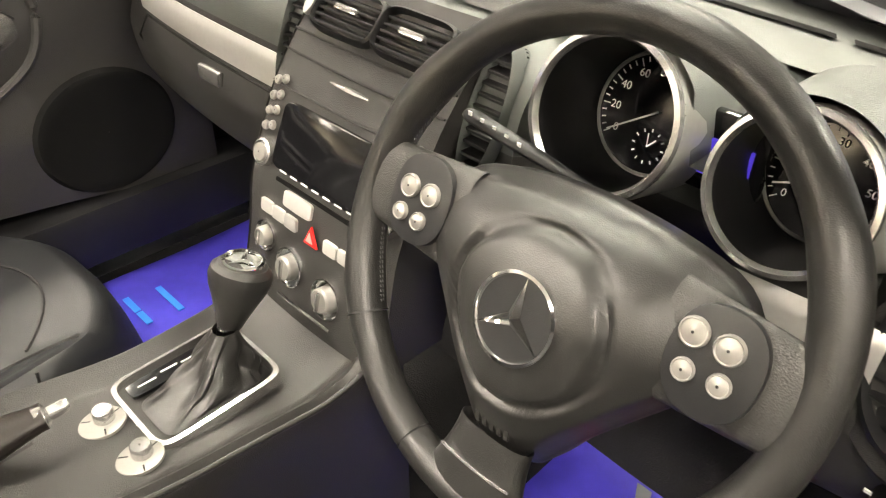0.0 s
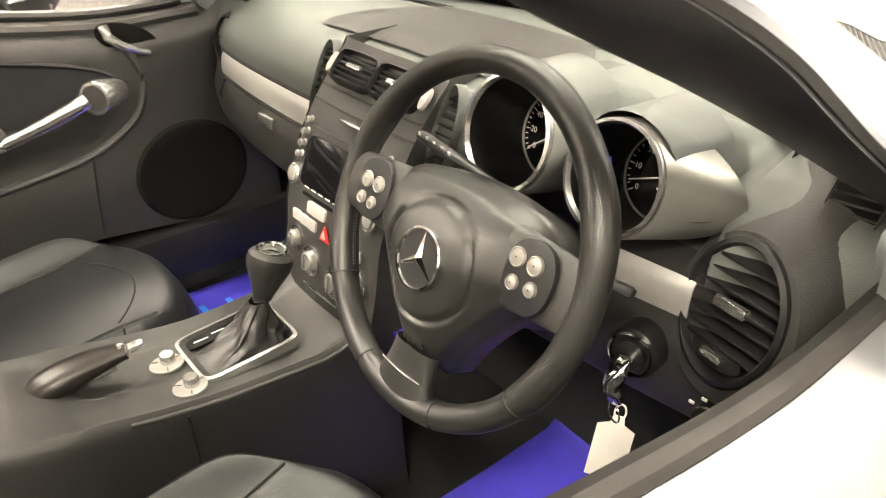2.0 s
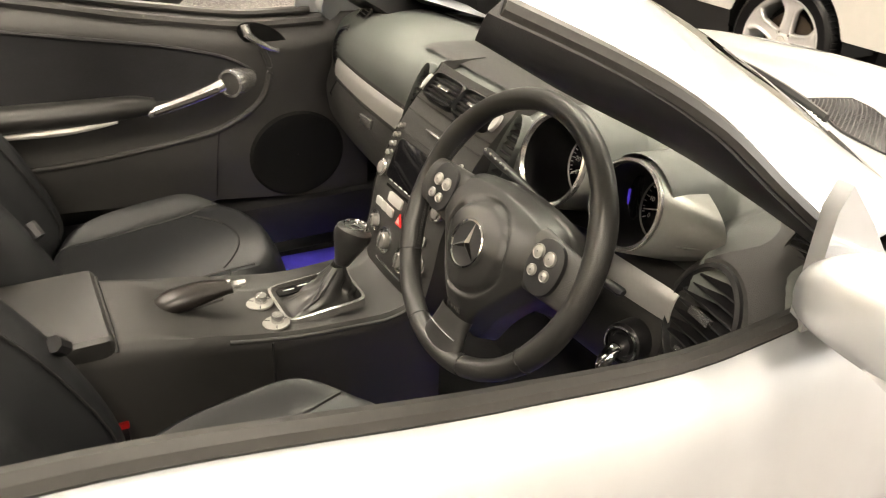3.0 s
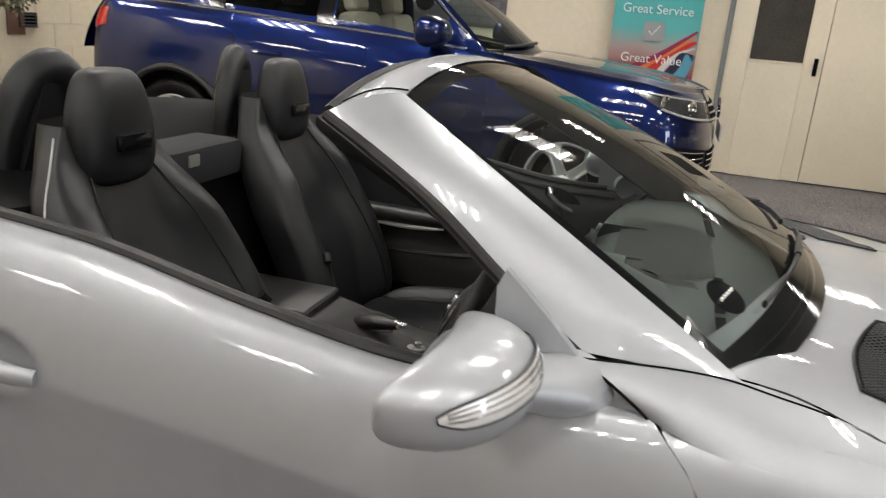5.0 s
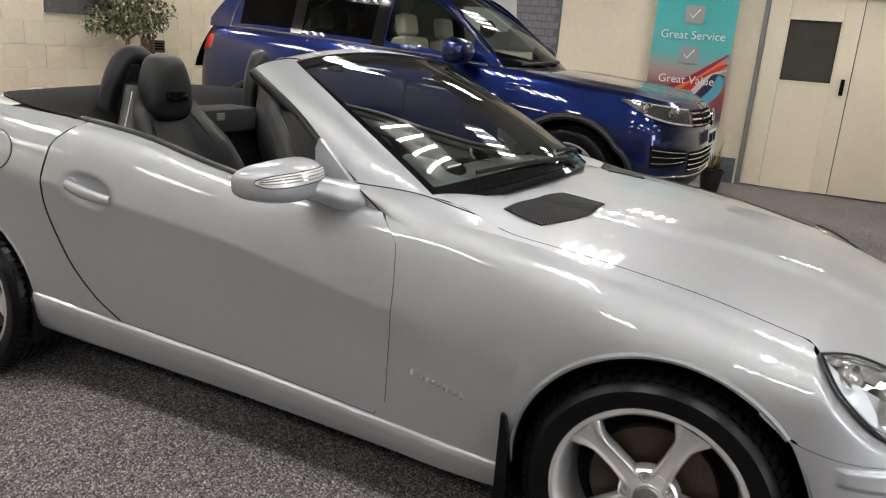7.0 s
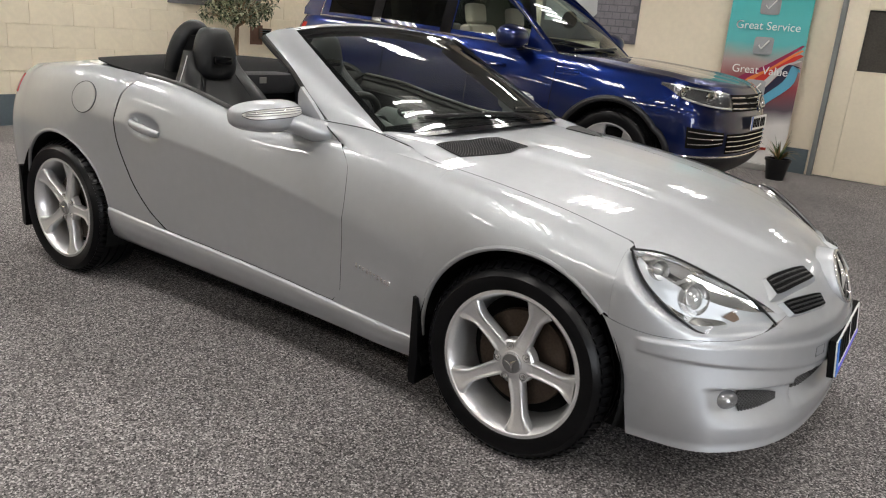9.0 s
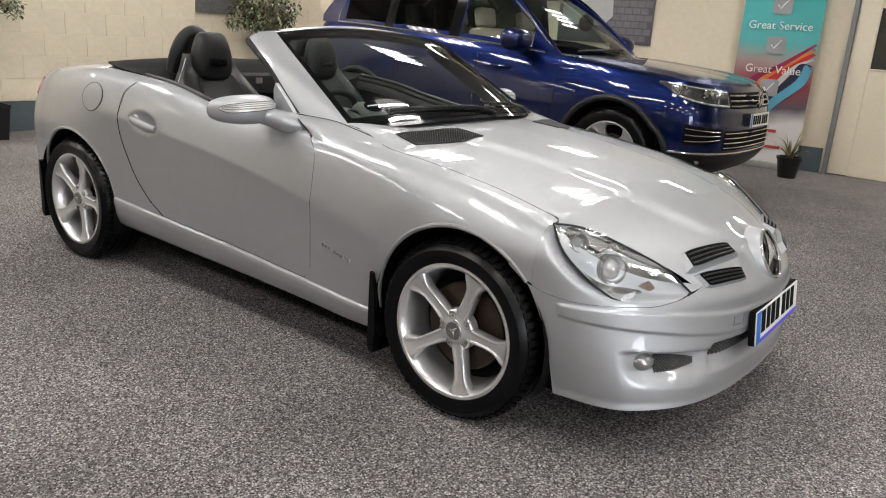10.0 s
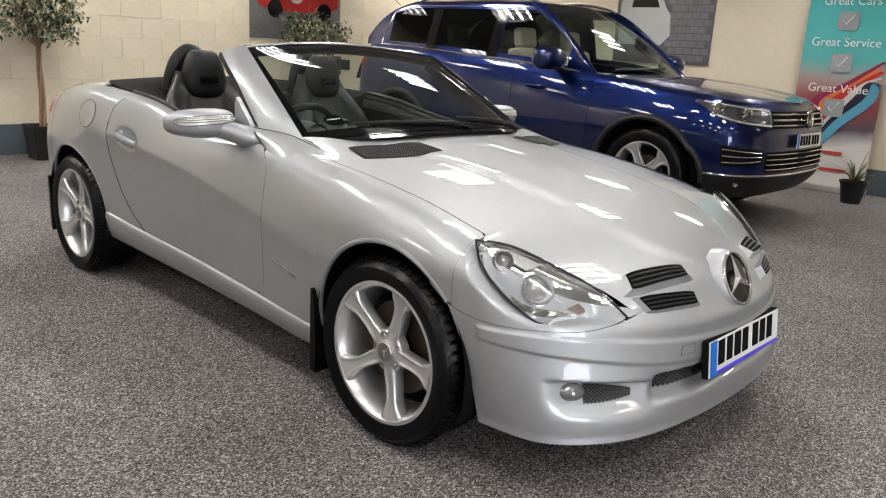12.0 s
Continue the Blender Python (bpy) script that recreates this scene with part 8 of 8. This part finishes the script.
box(bm, (0, 0, 0), (0.52, 0.112, 0.006), 0.002)
bm.transform(pm)
pl2 = part("number_plate", bm, YELLOWISH, suv, "white front number plate with a blue band", shade=False)
bm = B()
box(bm, (-0.238, 0, 0.0036), (0.042, 0.11, 0.002))
bm.transform(pm)
part("plate_band", bm, PLATEBLUE, pl2)
bm = B()
for k in range(7):
    bm = B()
    box(bm, (-0.18 + 0.058 * k + (0.02 if k > 3 else 0), 0.0, 0.0038), (0.043, 0.074, 0.002))
    bm.transform(pm)
    part("plate_bar", bm, DARK, pl2)
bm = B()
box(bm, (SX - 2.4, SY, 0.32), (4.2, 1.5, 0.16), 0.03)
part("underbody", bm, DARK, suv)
bm = B()
box(bm, (SX - 2.9, SY, 0.75), (3.0, 1.55, 0.5), 0.05)
part("cabin_floor", bm, TRIM, suv)
bm = B()
sweep(bm, [(SX - 4.2, SY - 0.62, 1.70), (SX - 4.32, SY - 0.62, 1.78), (SX - 4.52, SY - 0.62, 1.90)], 0.004, 5)
part("aerial", bm, TRIM, suv)
# leaning aerial wire beside the rear lamp


# ---- a pale silver car across the way ----
SVX = 2.02
pale = thing("saloon_car", (SVX + 0.9, 2.85, 0), "pale silver car with black lower sills, parked side on", "car")


class Turned(Shell):
    def at(self, s, z, side=-1, out=0.0):
        p = Shell.at(self, s, z, side, out)
        return Vector((SVX + 0.885 + p.y, p.x, p.z))


sal = Turned(wmax=curve((0.0, 0.80), (0.5, 0.875), (1.6, 0.885), (4.2, 0.885), (4.9, 0.86)), yb=curve((0, 0.70), (2.0, 0.74), (4.9, 0.72)),
             ze=curve((0.0, 0.86), (1.5, 0.95), (3.5, 0.94), (4.9, 0.80)), zm=0.6, k=0.28, x0=9.0, xf=curve((0.1, 9.5), (1.0, 9.4)), pw=curve((0, 2), (1, 2)), zn=curve((0, 0.8), (1, 0.8)))
lo = arch_low(1.60, 0.325, 0.37, lambda s: 0.42)
lo2 = arch_low(4.22, 0.325, 0.37, lambda s: 0.42)
for side in (-1, 1):
    ss = sorted(set(round(v, 4) for v in steps(0.6, 1.2, 8) + arch_steps(1.60, 0.37, 22) + steps(2.0, 3.8, 18) + arch_steps(4.22, 0.37, 22) + steps(4.62, 4.95, 6)))
    bm = sal.panel(side, ss, lambda s: max(lo(s), lo2(s)), sal.ze, 12)
    part("body_side", bm, PALE, pale, sharp=60)
    bm = B()
    sheet(bm, lambda u, v: sal.at(lerp(1.97, 3.85, u), lerp(0.19, 0.425, v), side, -0.03 + 0.022 * v), 14, 4)
    part("side_sill", bm, TRIM, pale, "black lower sill cladding")
    for yw in (1.60, 4.22):
        w = wheel(pale, (0, 0, 0), -1, 0.325, 0.235, 0.21, ALLOY, spokes=5, wide=1.5, star=False, turn=0.2 + 0.3 * side)
        turn = Matrix.Translation((SVX + (0.02 if side < 0 else 1.75), yw, 0.325)) @ Matrix.Rotation(-math.pi / 2 if side < 0 else math.pi / 2, 4, "Z")
        for o in (w, *w.children_recursive):
            o.data.transform(turn)
        bm = B()
        sheet(bm, lambda u, v: Vector((SVX + (0.03 + 0.28 * v if side < 0 else 1.74 - 0.28 * v), yw + 0.37 * math.cos(math.pi * u), 0.325 + 0.37 * math.sin(math.pi * u))), 20, 2)
        bm.faces.new([bm.verts.new((SVX + (0.31 if side < 0 else 1.46), yw + 0.4 * math.cos(a), 0.325 + 0.4 * math.sin(a))) for a in steps(-0.4, math.pi + 0.4, 16)])
        part("wheel_house", bm, DARK, pale)
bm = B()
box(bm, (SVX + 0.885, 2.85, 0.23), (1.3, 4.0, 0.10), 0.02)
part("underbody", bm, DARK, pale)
bm = B()
sheet(bm, lambda u, v: Vector((SVX + 0.885 + lerp(-0.73, 0.73, v), lerp(0.62, 4.93, u), sal.ze(lerp(0.62, 4.93, u)) + 0.03 * (1 - lerp(-1, 1, v) ** 2))), 20, 10)
part("body_top", bm, PALE, pale, sharp=60)
bm = B()


def cab(u, v):
    y = lerp(1.6, 4.0, u)
    t = lerp(-1, 1, v)
    h = 0.46 * math.sin(math.pi * u) ** 0.55
    return Vector((SVX + 0.885 + t * 0.70 * (1 - 0.18 * (1 - abs(t)) * 0), y, sal.ze(y) + h * (1 - abs(t) ** 6)))


sheet(bm, cab, 24, 20)
part("cabin", bm, GLOSS, pale, "dark glazed cabin")


# ---- planted pots and posters ----
BARK = make_mat("bark", (0.30, 0.20, 0.12), 0.8, bump=0.6, bscale=60, vary=0.3, vscale=12)
LEAFG = make_mat("dark_green_leaf", (0.035, 0.06, 0.025), 0.5, vary=0.3, vscale=9)
LEAFC = make_mat("variegated_leaf", (0.40, 0.42, 0.28), 0.5, vary=0.25, vscale=9)
SOIL = make_mat("soil", (0.03, 0.022, 0.016), 0.95, bump=0.6, bscale=60)
POT = make_mat("black_pot", (0.013, 0.013, 0.014), 0.4, vary=0.15)


def leaf(bm, p, d, up, l, w, mi):
    d = d.normalized()
    s = d.cross(up)
    if s.length < 0.01:
        s = Vector((1, 0, 0))
    s.normalize()
    n = s.cross(d)
    pts = [p, p + d * l * 0.45 + s * w * 0.5 + n * w * 0.12, p + d * l + n * -w * 0.25, p + d * l * 0.45 - s * w * 0.5 + n * w * 0.12, p + d * l * 0.5 - n * w * 0.08]
    v = [bm.verts.new(q) for q in pts]
    for t in ((0, 1, 4), (1, 2, 4), (2, 3, 4), (3, 0, 4)):
        bm.faces.new([v[i] for i in t]).material_index = mi


def potted_tree(x, y, pot_w, pot_h, trunk_h, crown_r, crown_h, seed, label):
    rnd = random.Random(seed)
    th = thing("potted_tree", (x, y, 0), label, "potted plant", "variegated trees by the wall")
    bm = B()
    h = pot_w / 2
    lathe(bm, [(h * 1.15, 0.0), (h * 1.38, pot_h - 0.03), (h * 1.42, pot_h - 0.03), (h * 1.42, pot_h), (h * 1.30, pot_h), (h * 1.26, pot_h - 0.04), (0.001, pot_h - 0.04)], 4, Matrix.Translation((x, y, 0)) @ Matrix.Rotation(math.pi / 4, 4, "Z"))
    part("pot", bm, POT, th, "square black planter", shade=False)
    bm = B()
    sheet(bm, lambda u, v: Vector((x + (u - 0.5) * pot_w * 0.9, y + (v - 0.5) * pot_w * 0.9, pot_h - 0.03 + 0.008 * math.sin(17 * u) * math.sin(13 * v))), 6, 6)
    part("soil", bm, SOIL, th)
    for k in range(3):
        bm = B()
        ph = k * 2.1
        pts = [(x + 0.022 * math.cos(ph + 3.0 * t) * (1 - 0.3 * t), y + 0.022 * math.sin(ph + 3.0 * t) * (1 - 0.3 * t), pot_h - 0.03 + t * trunk_h) for t in steps(0, 1, 16)]
        sweep(bm, pts, lambda t: 0.017 - 0.006 * t + 0.001 * math.sin(20 * t), 7)
        part("stem", bm, BARK, th, "twisted brown stem")
    top = Vector((x, y, pot_h + trunk_h - 0.05))
    cen = top + Vector((0, 0, crown_h * 0.45))
    bm, lf = B(), B()
    for k in range(70):
        a, b = rnd.uniform(0, 2 * math.pi), rnd.uniform(-0.5, 1.0)
        r = rnd.uniform(0.55, 1.08)
        end = cen + Vector((math.cos(a) * math.sqrt(1 - min(1, b * b)) * crown_r * r, math.sin(a) * math.sqrt(1 - min(1, b * b)) * crown_r * r, b * crown_h * 0.62 * r))
        mid = top.lerp(end, 0.55) + Vector((rnd.uniform(-0.05, 0.05), rnd.uniform(-0.05, 0.05), 0.04))
        pts = spline([top, mid, end], 6)
        sweep(bm, pts, lambda t: 0.006 * (1 - 0.8 * t), 4, cap=False)
        tip = end + Vector((rnd.uniform(-0.03, 0.03), rnd.uniform(-0.03, 0.03), -0.03))
        for j in range(38):
            t = rnd.uniform(0.35, 1.12)
            p = mid.lerp(tip, t) if t > 0.5 else pts[0].lerp(mid, t * 2)
            p = p + Vector((rnd.gauss(0, 0.03), rnd.gauss(0, 0.03), rnd.gauss(0, 0.025)))
            d = Vector((rnd.uniform(-1, 1), rnd.uniform(-1, 1), rnd.uniform(-0.9, 0.35)))
            l = rnd.uniform(0.045, 0.075)
            leaf(lf, p, d, Vector((0, 0, 1)), l, l * 0.46, 0 if rnd.random() < 0.42 else 1)
    part("limb", bm, BARK, th)
    part("crown", lf, [LEAFG, LEAFC], th, "crown of small cream-edged leaves", shade=False)
    return th


potted_tree(-6.33, 0.36, 0.30, 0.33, 0.78, 0.42, 0.66, 3, "slender variegated tree in a square black planter")
potted_tree(-6.30, 3.55, 0.30, 0.33, 0.78, 0.44, 0.62, 5, "bushy variegated tree in a black planter by the wall")


def spiky_plant(x, y, seed):
    rnd = random.Random(seed)
    th = thing("potted_plant", (x, y, 0), "spiky green plant in a round black pot", "potted plant")
    bm = B()
    lathe(bm, [(0.09, 0.0), (0.125, 0.20), (0.135, 0.20), (0.135, 0.225), (0.118, 0.225), (0.112, 0.19), (0.001, 0.19)], 28, Matrix.Translation((x, y, 0)))
    part("pot", bm, POT, th)
    lf = B()
    for k in range(34):
        a = rnd.uniform(0, 2 * math.pi)
        l = rnd.uniform(0.16, 0.36)
        b = rnd.uniform(0.2, 1.1)
        pts = [Vector((x, y, 0.19)) + Vector((math.cos(a) * l * b * t, math.sin(a) * l * b * t, l * (1.2 * t - 0.9 * b * t * t))) for t in steps(0, 1, 6)]
        side = Vector((-math.sin(a), math.cos(a), 0))
        rows = [[lf.verts.new(p + side * w), lf.verts.new(p - side * w)] for p, w in zip(pts, [0.008, 0.011, 0.010, 0.008, 0.006, 0.003, 0.001])]
        mi = 0 if rnd.random() < 0.7 else 1
        for r0, r1 in zip(rows, rows[1:]):
            lf.faces.new((r0[0], r0[1], r1[1], r1[0])).material_index = mi
    part("foliage", lf, [make_mat("spiky_leaf", (0.06, 0.11, 0.03), 0.45, vary=0.3, vscale=12), make_mat("dry_leaf", (0.30, 0.20, 0.08), 0.6)], th, "arching strap leaves", shade=False)


spiky_plant(-0.60, 6.02, 2)

# flowering plant on a stand beyond the bonnet
rnd = random.Random(9)
fp = thing("flower_pot", (-2.15, 6.55, 0), "white-flowered plant on a slim black stand", "potted plant")
bm = B()
sweep(bm, [(-2.15, 6.55, 0.0), (-2.15, 6.55, 0.62)], 0.02, 10)
lathe(bm, [(0.14, 0.0), (0.14, 0.015), (0.02, 0.02)], 24, Matrix.Translation((-2.15, 6.55, 0)))
part("stand", bm, POT, fp)
bm = B()
lathe(bm, [(0.07, 0.62), (0.10, 0.78), (0.11, 0.78), (0.11, 0.80), (0.095, 0.80), (0.09, 0.77), (0.001, 0.77)], 24, Matrix.Translation((-2.15, 6.55, 0)))
part("pot", bm, POT, fp)
lf = B()
for k in range(240):
    d = Vector((rnd.gauss(0, 1), rnd.gauss(0, 1), rnd.uniform(-0.2, 1.2))).normalized()
    p = Vector((-2.15, 6.55, 0.84)) + d * rnd.uniform(0.04, 0.17)
    leaf(lf, p, d + Vector((0, 0, -0.2)), Vector((0, 0, 1)), rnd.uniform(0.05, 0.08), 0.035, 0 if rnd.random() < 0.86 else 1)
part("foliage", lf, [LEAFG, WHITE], fp, "dark leaves with white blooms", shade=False)

# advertising banner
NX0, NX1, NZ0, NZ1 = -1.52, -0.66, 0.06, 2.10
banner = thing("roller_banner", (-1.09, 6.60, 0), "tall printed roller banner with ticks and red swirls", "banner")
bm = B()
box(bm, (-1.09, 6.60, 0.035), (0.92, 0.16, 0.07), 0.015)
part("banner_base", bm, ALU, banner, "silver banner base")
bm = B()
sweep(bm, [(-1.09, 6.64, 0.06), (-1.09, 6.64, 2.10)], 0.012, 8)
part("banner_pole", bm, SATIN, banner)


def banner_mat():
    m = bpy.data.materials.new("banner_print")
    m.use_nodes = True
    nt = m.node_tree
    b = nt.nodes["Principled BSDF"]
    b.inputs["Roughness"].default_value = 0.4
    tc = nt.nodes.new("ShaderNodeTexCoord")
    sep = nt.nodes.new("ShaderNodeSeparateXYZ")
    nt.links.new(tc.outputs["Object"], sep.inputs[0])
    nz = nt.nodes.new("ShaderNodeTexNoise")
    nz.inputs["Scale"].default_value = 2.2
    nt.links.new(tc.outputs["Object"], nz.inputs["Vector"])
    mr = nt.nodes.new("ShaderNodeMapRange")
    mr.inputs["From Min"].default_value, mr.inputs["From Max"].default_value = 0.0, 2.1
    nt.links.new(sep.outputs["Z"], mr.inputs["Value"])
    ad = nt.nodes.new("ShaderNodeMath")
    ad.operation = "MULTIPLY_ADD"
    ad.inputs[1].default_value = 0.10
    nt.links.new(nz.outputs["Fac"], ad.inputs[0])
    nt.links.new(mr.outputs["Result"], ad.inputs[2])
    ra = nt.nodes.new("ShaderNodeValToRGB")
    el = ra.color_ramp.elements
    el[0].position, el[0].color = 0.0, (0.75, 0.74, 0.72, 1)
    el[1].position, el[1].color = 1.0, (0.06, 0.42, 0.42, 1)
    for pos, col in ((0.30, (0.75, 0.72, 0.70, 1)), (0.38, (0.10, 0.08, 0.10, 1)), (0.50, (0.30, 0.05, 0.06, 1)), (0.62, (0.40, 0.30, 0.28, 1)), (0.72, (0.10, 0.45, 0.46, 1))):
        e = el.new(pos)
        e.color = col
    nt.links.new(ad.outputs[0], ra.inputs["Fac"])
    nt.links.new(ra.outputs["Color"], b.inputs["Base Color"])
    return m


bm = B()
sheet(bm, lambda u, v: Vector((lerp(NX0, NX1, u), 6.60 + 0.006 * math.sin(math.pi * v), lerp(NZ0, NZ1, v))), 6, 16)
sheetp = part("banner_sheet", thick(bm, 0.002), banner_mat(), banner, "teal and red printed sheet")
for k, (col, a, w) in enumerate((((0.55, 0.03, 0.02), 0.0, 0.055), ((0.62, 0.60, 0.60), 0.12, 0.03), ((0.75, 0.20, 0.05), -0.10, 0.03), ((0.02, 0.02, 0.05), 0.26, 0.06), ((0.10, 0.35, 0.50), 0.36, 0.05), ((0.30, 0.02, 0.08), -0.20, 0.035))):
    bm = B()
    path = spline([(NX0 + 0.18 + a * 0.3, 0, 0.42), (NX0 + 0.30 + a * 0.5, 0, 0.72), (NX0 + 0.42 + a * 0.9, 0, 0.98), (NX0 + 0.62 + a * 0.5, 0, 1.16), (NX1 - 0.02, 0, 1.30 - a * 0.5)], 20)
    rows = []
    for i, p in enumerate(path):
        wd = w * (0.35 + 0.65 * math.sin(math.pi * min(1, 0.1 + i / 22)))
        rows.append([bm.verts.new((min(NX1, max(NX0, p.x - wd)), 6.5965 - 0.0006 * k, p.z + wd * 0.4)), bm.verts.new((min(NX1, max(NX0, p.x + wd)), 6.5965 - 0.0006 * k, p.z - wd * 0.4))])
    for r0, r1 in zip(rows, rows[1:]):
        bm.faces.new((r0[0], r0[1], r1[1], r1[0]))
    part("printed_swirl", bm, make_mat("banner_ink", col, 0.4), sheetp, shade=False)
TM = Matrix.Rotation(math.pi / 2, 4, "X")
for txt, z in (("Great Cars", 2.00), ("Great Service", 1.58), ("Great Value", 1.10)):
    letters(txt, 0.125, WHITE, sheetp, Matrix.Translation((-1.09, 6.588, z)) @ TM, "banner_line")
for z in (1.80, 1.37, 0.90):
    bm = B()
    prism(bm, ellipse(0.105, 0.095, 24, p=7), 0.003, Matrix.Translation((-1.10, 6.592, z)) @ TM, 0.001)
    tk = part("tick_box", bm, make_mat("tick_grey", (0.32, 0.33, 0.34), 0.35, vary=0.1), sheetp, "grey rounded tick box")
    bm = B()
    sweep(bm, [(-1.15, 6.587, z + 0.005), (-1.12, 6.587, z - 0.035), (-1.045, 6.587, z + 0.06)], 0.008, 6, up=(0, 1, 0))
    part("tick", bm, WHITE, tk)
bm = B()
box(bm, (-1.14, 6.592, 0.42), (0.42, 0.002, 0.035))
box(bm, (-1.14, 6.592, 0.24), (0.56, 0.002, 0.03))
part("print_bars", bm, make_mat("banner_red_ink", (0.55, 0.06, 0.04), 0.4), sheetp, shade=False)


# wall posters
def poster_frame(name, label, c, w, h, axis):
    th = thing(name, c, label, "poster")
    bm = B()
    if axis == "x":
        box(bm, (c[0] + 0.012, c[1], c[2]), (0.02, w, h), 0.002)
    else:
        box(bm, (c[0], c[1] - 0.012, c[2]), (w, 0.02, h), 0.002)
    return th, bm


ASPH = make_mat("poster_grey", (0.17, 0.17, 0.17), 0.35, vary=0.35, vscale=3)
BRICKP = make_mat("poster_brick", (0.12, 0.115, 0.13), 0.35, vary=0.25, vscale=5)
th, bm = poster_frame("wall_poster", "grey poster of a red racing car", (X0, 3.58, 1.76), 1.37, 0.96, "x")
board = part("poster_sheet", bm, ASPH, th)
bm = B()
PX = X0 + 0.024
mP = Matrix(((0, 0, 1, PX), (1, 0, 0, 3.58), (0, 1, 0, 1.76), (0, 0, 0, 1)))
prism(bm, [(-0.60, -0.02), (-0.52, 0.18), (-0.30, 0.24), (0.0, 0.26), (0.25, 0.42), (0.55, 0.42), (0.64, 0.20), (0.64, -0.06), (0.4, -0.14), (-0.3, -0.14), (-0.55, -0.10)], 0.002, mP)
part("printed_car", bm, make_mat("poster_red", (0.45, 0.02, 0.02), 0.3, vary=0.15, vscale=6), board, shade=False)
bm = B()
prism(bm, ellipse(0.12, 0.12, 28, -0.02, 0.08), 0.002, mP @ Matrix.Translation((0, 0, 0.002)))
part("printed_roundel", bm, WHITE, board, shade=False)
letters("20", 0.17, DARK, board, mP @ Matrix.Translation((-0.02, 0.08, 0.006)), "roundel_figures")
for cx in (-0.33, 0.42):
    bm = B()
    prism(bm, ellipse(0.11, 0.11, 24, cx, -0.12), 0.002, mP @ Matrix.Translation((0, 0, 0.002)))
    part("printed_wheel", bm, GLOSS, board, shade=False)
th, bm = poster_frame("wall_poster", "grey brick-toned poster of a pale van", (-3.35, Y1, 1.90), 1.35, 1.28, "y")
board = part("poster_sheet", bm, BRICKP, th)
mP = Matrix(((1, 0, 0, -3.35), (0, 0, -1, Y1 - 0.026), (0, 1, 0, 1.90), (0, 0, 0, 1)))
bm = B()
for r in range(14):
    for c in range(6):
        x0 = 0.06 + c * 0.11 + (0.055 if r % 2 else 0)
        if x0 + 0.10 < 0.66:
            prism(bm, [(x0, -0.60 + r * 0.085), (x0 + 0.10, -0.60 + r * 0.085), (x0 + 0.10, -0.528 + r * 0.085), (x0, -0.528 + r * 0.085)], 0.0015, mP)
tagged(part("printed_bricks", bm, make_mat("poster_brick_light", (0.20, 0.19, 0.21), 0.35, vary=0.25, vscale=9), board, shade=False), kind="stuff")
bm = B()
prism(bm, [(-0.62, -0.42), (-0.62, 0.10), (-0.50, 0.30), (-0.10, 0.32), (0.02, 0.05), (0.10, -0.05), (0.12, -0.30), (0.0, -0.42)], 0.002, mP)
part("printed_van", bm, make_mat("poster_pale", (0.50, 0.52, 0.52), 0.3, vary=0.1), board, shade=False)
bm = B()
prism(bm, [(-0.46, 0.04), (-0.42, 0.26), (-0.16, 0.27), (-0.06, 0.04)], 0.002, mP @ Matrix.Translation((0, 0, 0.002)))
part("printed_window", bm, GLOSS, board, shade=False)
bm = B()
prism(bm, ellipse(0.11, 0.11, 20, -0.25, -0.40), 0.002, mP @ Matrix.Translation((0, 0, 0.002)))
part("printed_wheel", bm, GLOSS, board, shade=False)

# hole in the blockwork with brick behind
bm = B()
box(bm, (X0 + 0.004, 4.21, 0.98), (0.010, 0.20, 0.24))
hole = part("wall_recess", bm, make_mat("bare_brick", (0.18, 0.10, 0.07), 0.9, vary=0.3, vscale=12))
tagged(hole, "small bare brick recess in the painted wall", "recess", kind="structure")

# painted blocks of the west wall
blk = bpy.data.meshes.new("block")
bm = B()
box(bm, (0, 0, 0), (0.010, 0.4430, 0.2190), 0.002, None, 1)
bm.to_mesh(blk)
bm.free()
blk.materials.append(BLOCKPAINT)
rnd = random.Random(4)
n = 0
for r in range(2, 12):
    for c in range(0, 17):
        y = -0.9 + c * 0.446 + (0.223 if r % 2 else 0.0)
        z = 0.30 + 0.222 * (r - 2) + 0.111
        if z > ZC - 0.1 or y > Y1 - 0.25:
            continue
        if abs(y - 4.21) < 0.30 and abs(z - 0.98) < 0.22:
            continue
        ob = new("block", blk)
        ob.matrix_basis = Matrix.Translation((X0 + 0.0005 + rnd.uniform(-0.001, 0.0015), y, z))
        adopt(ob, wall_w)
        n += 1
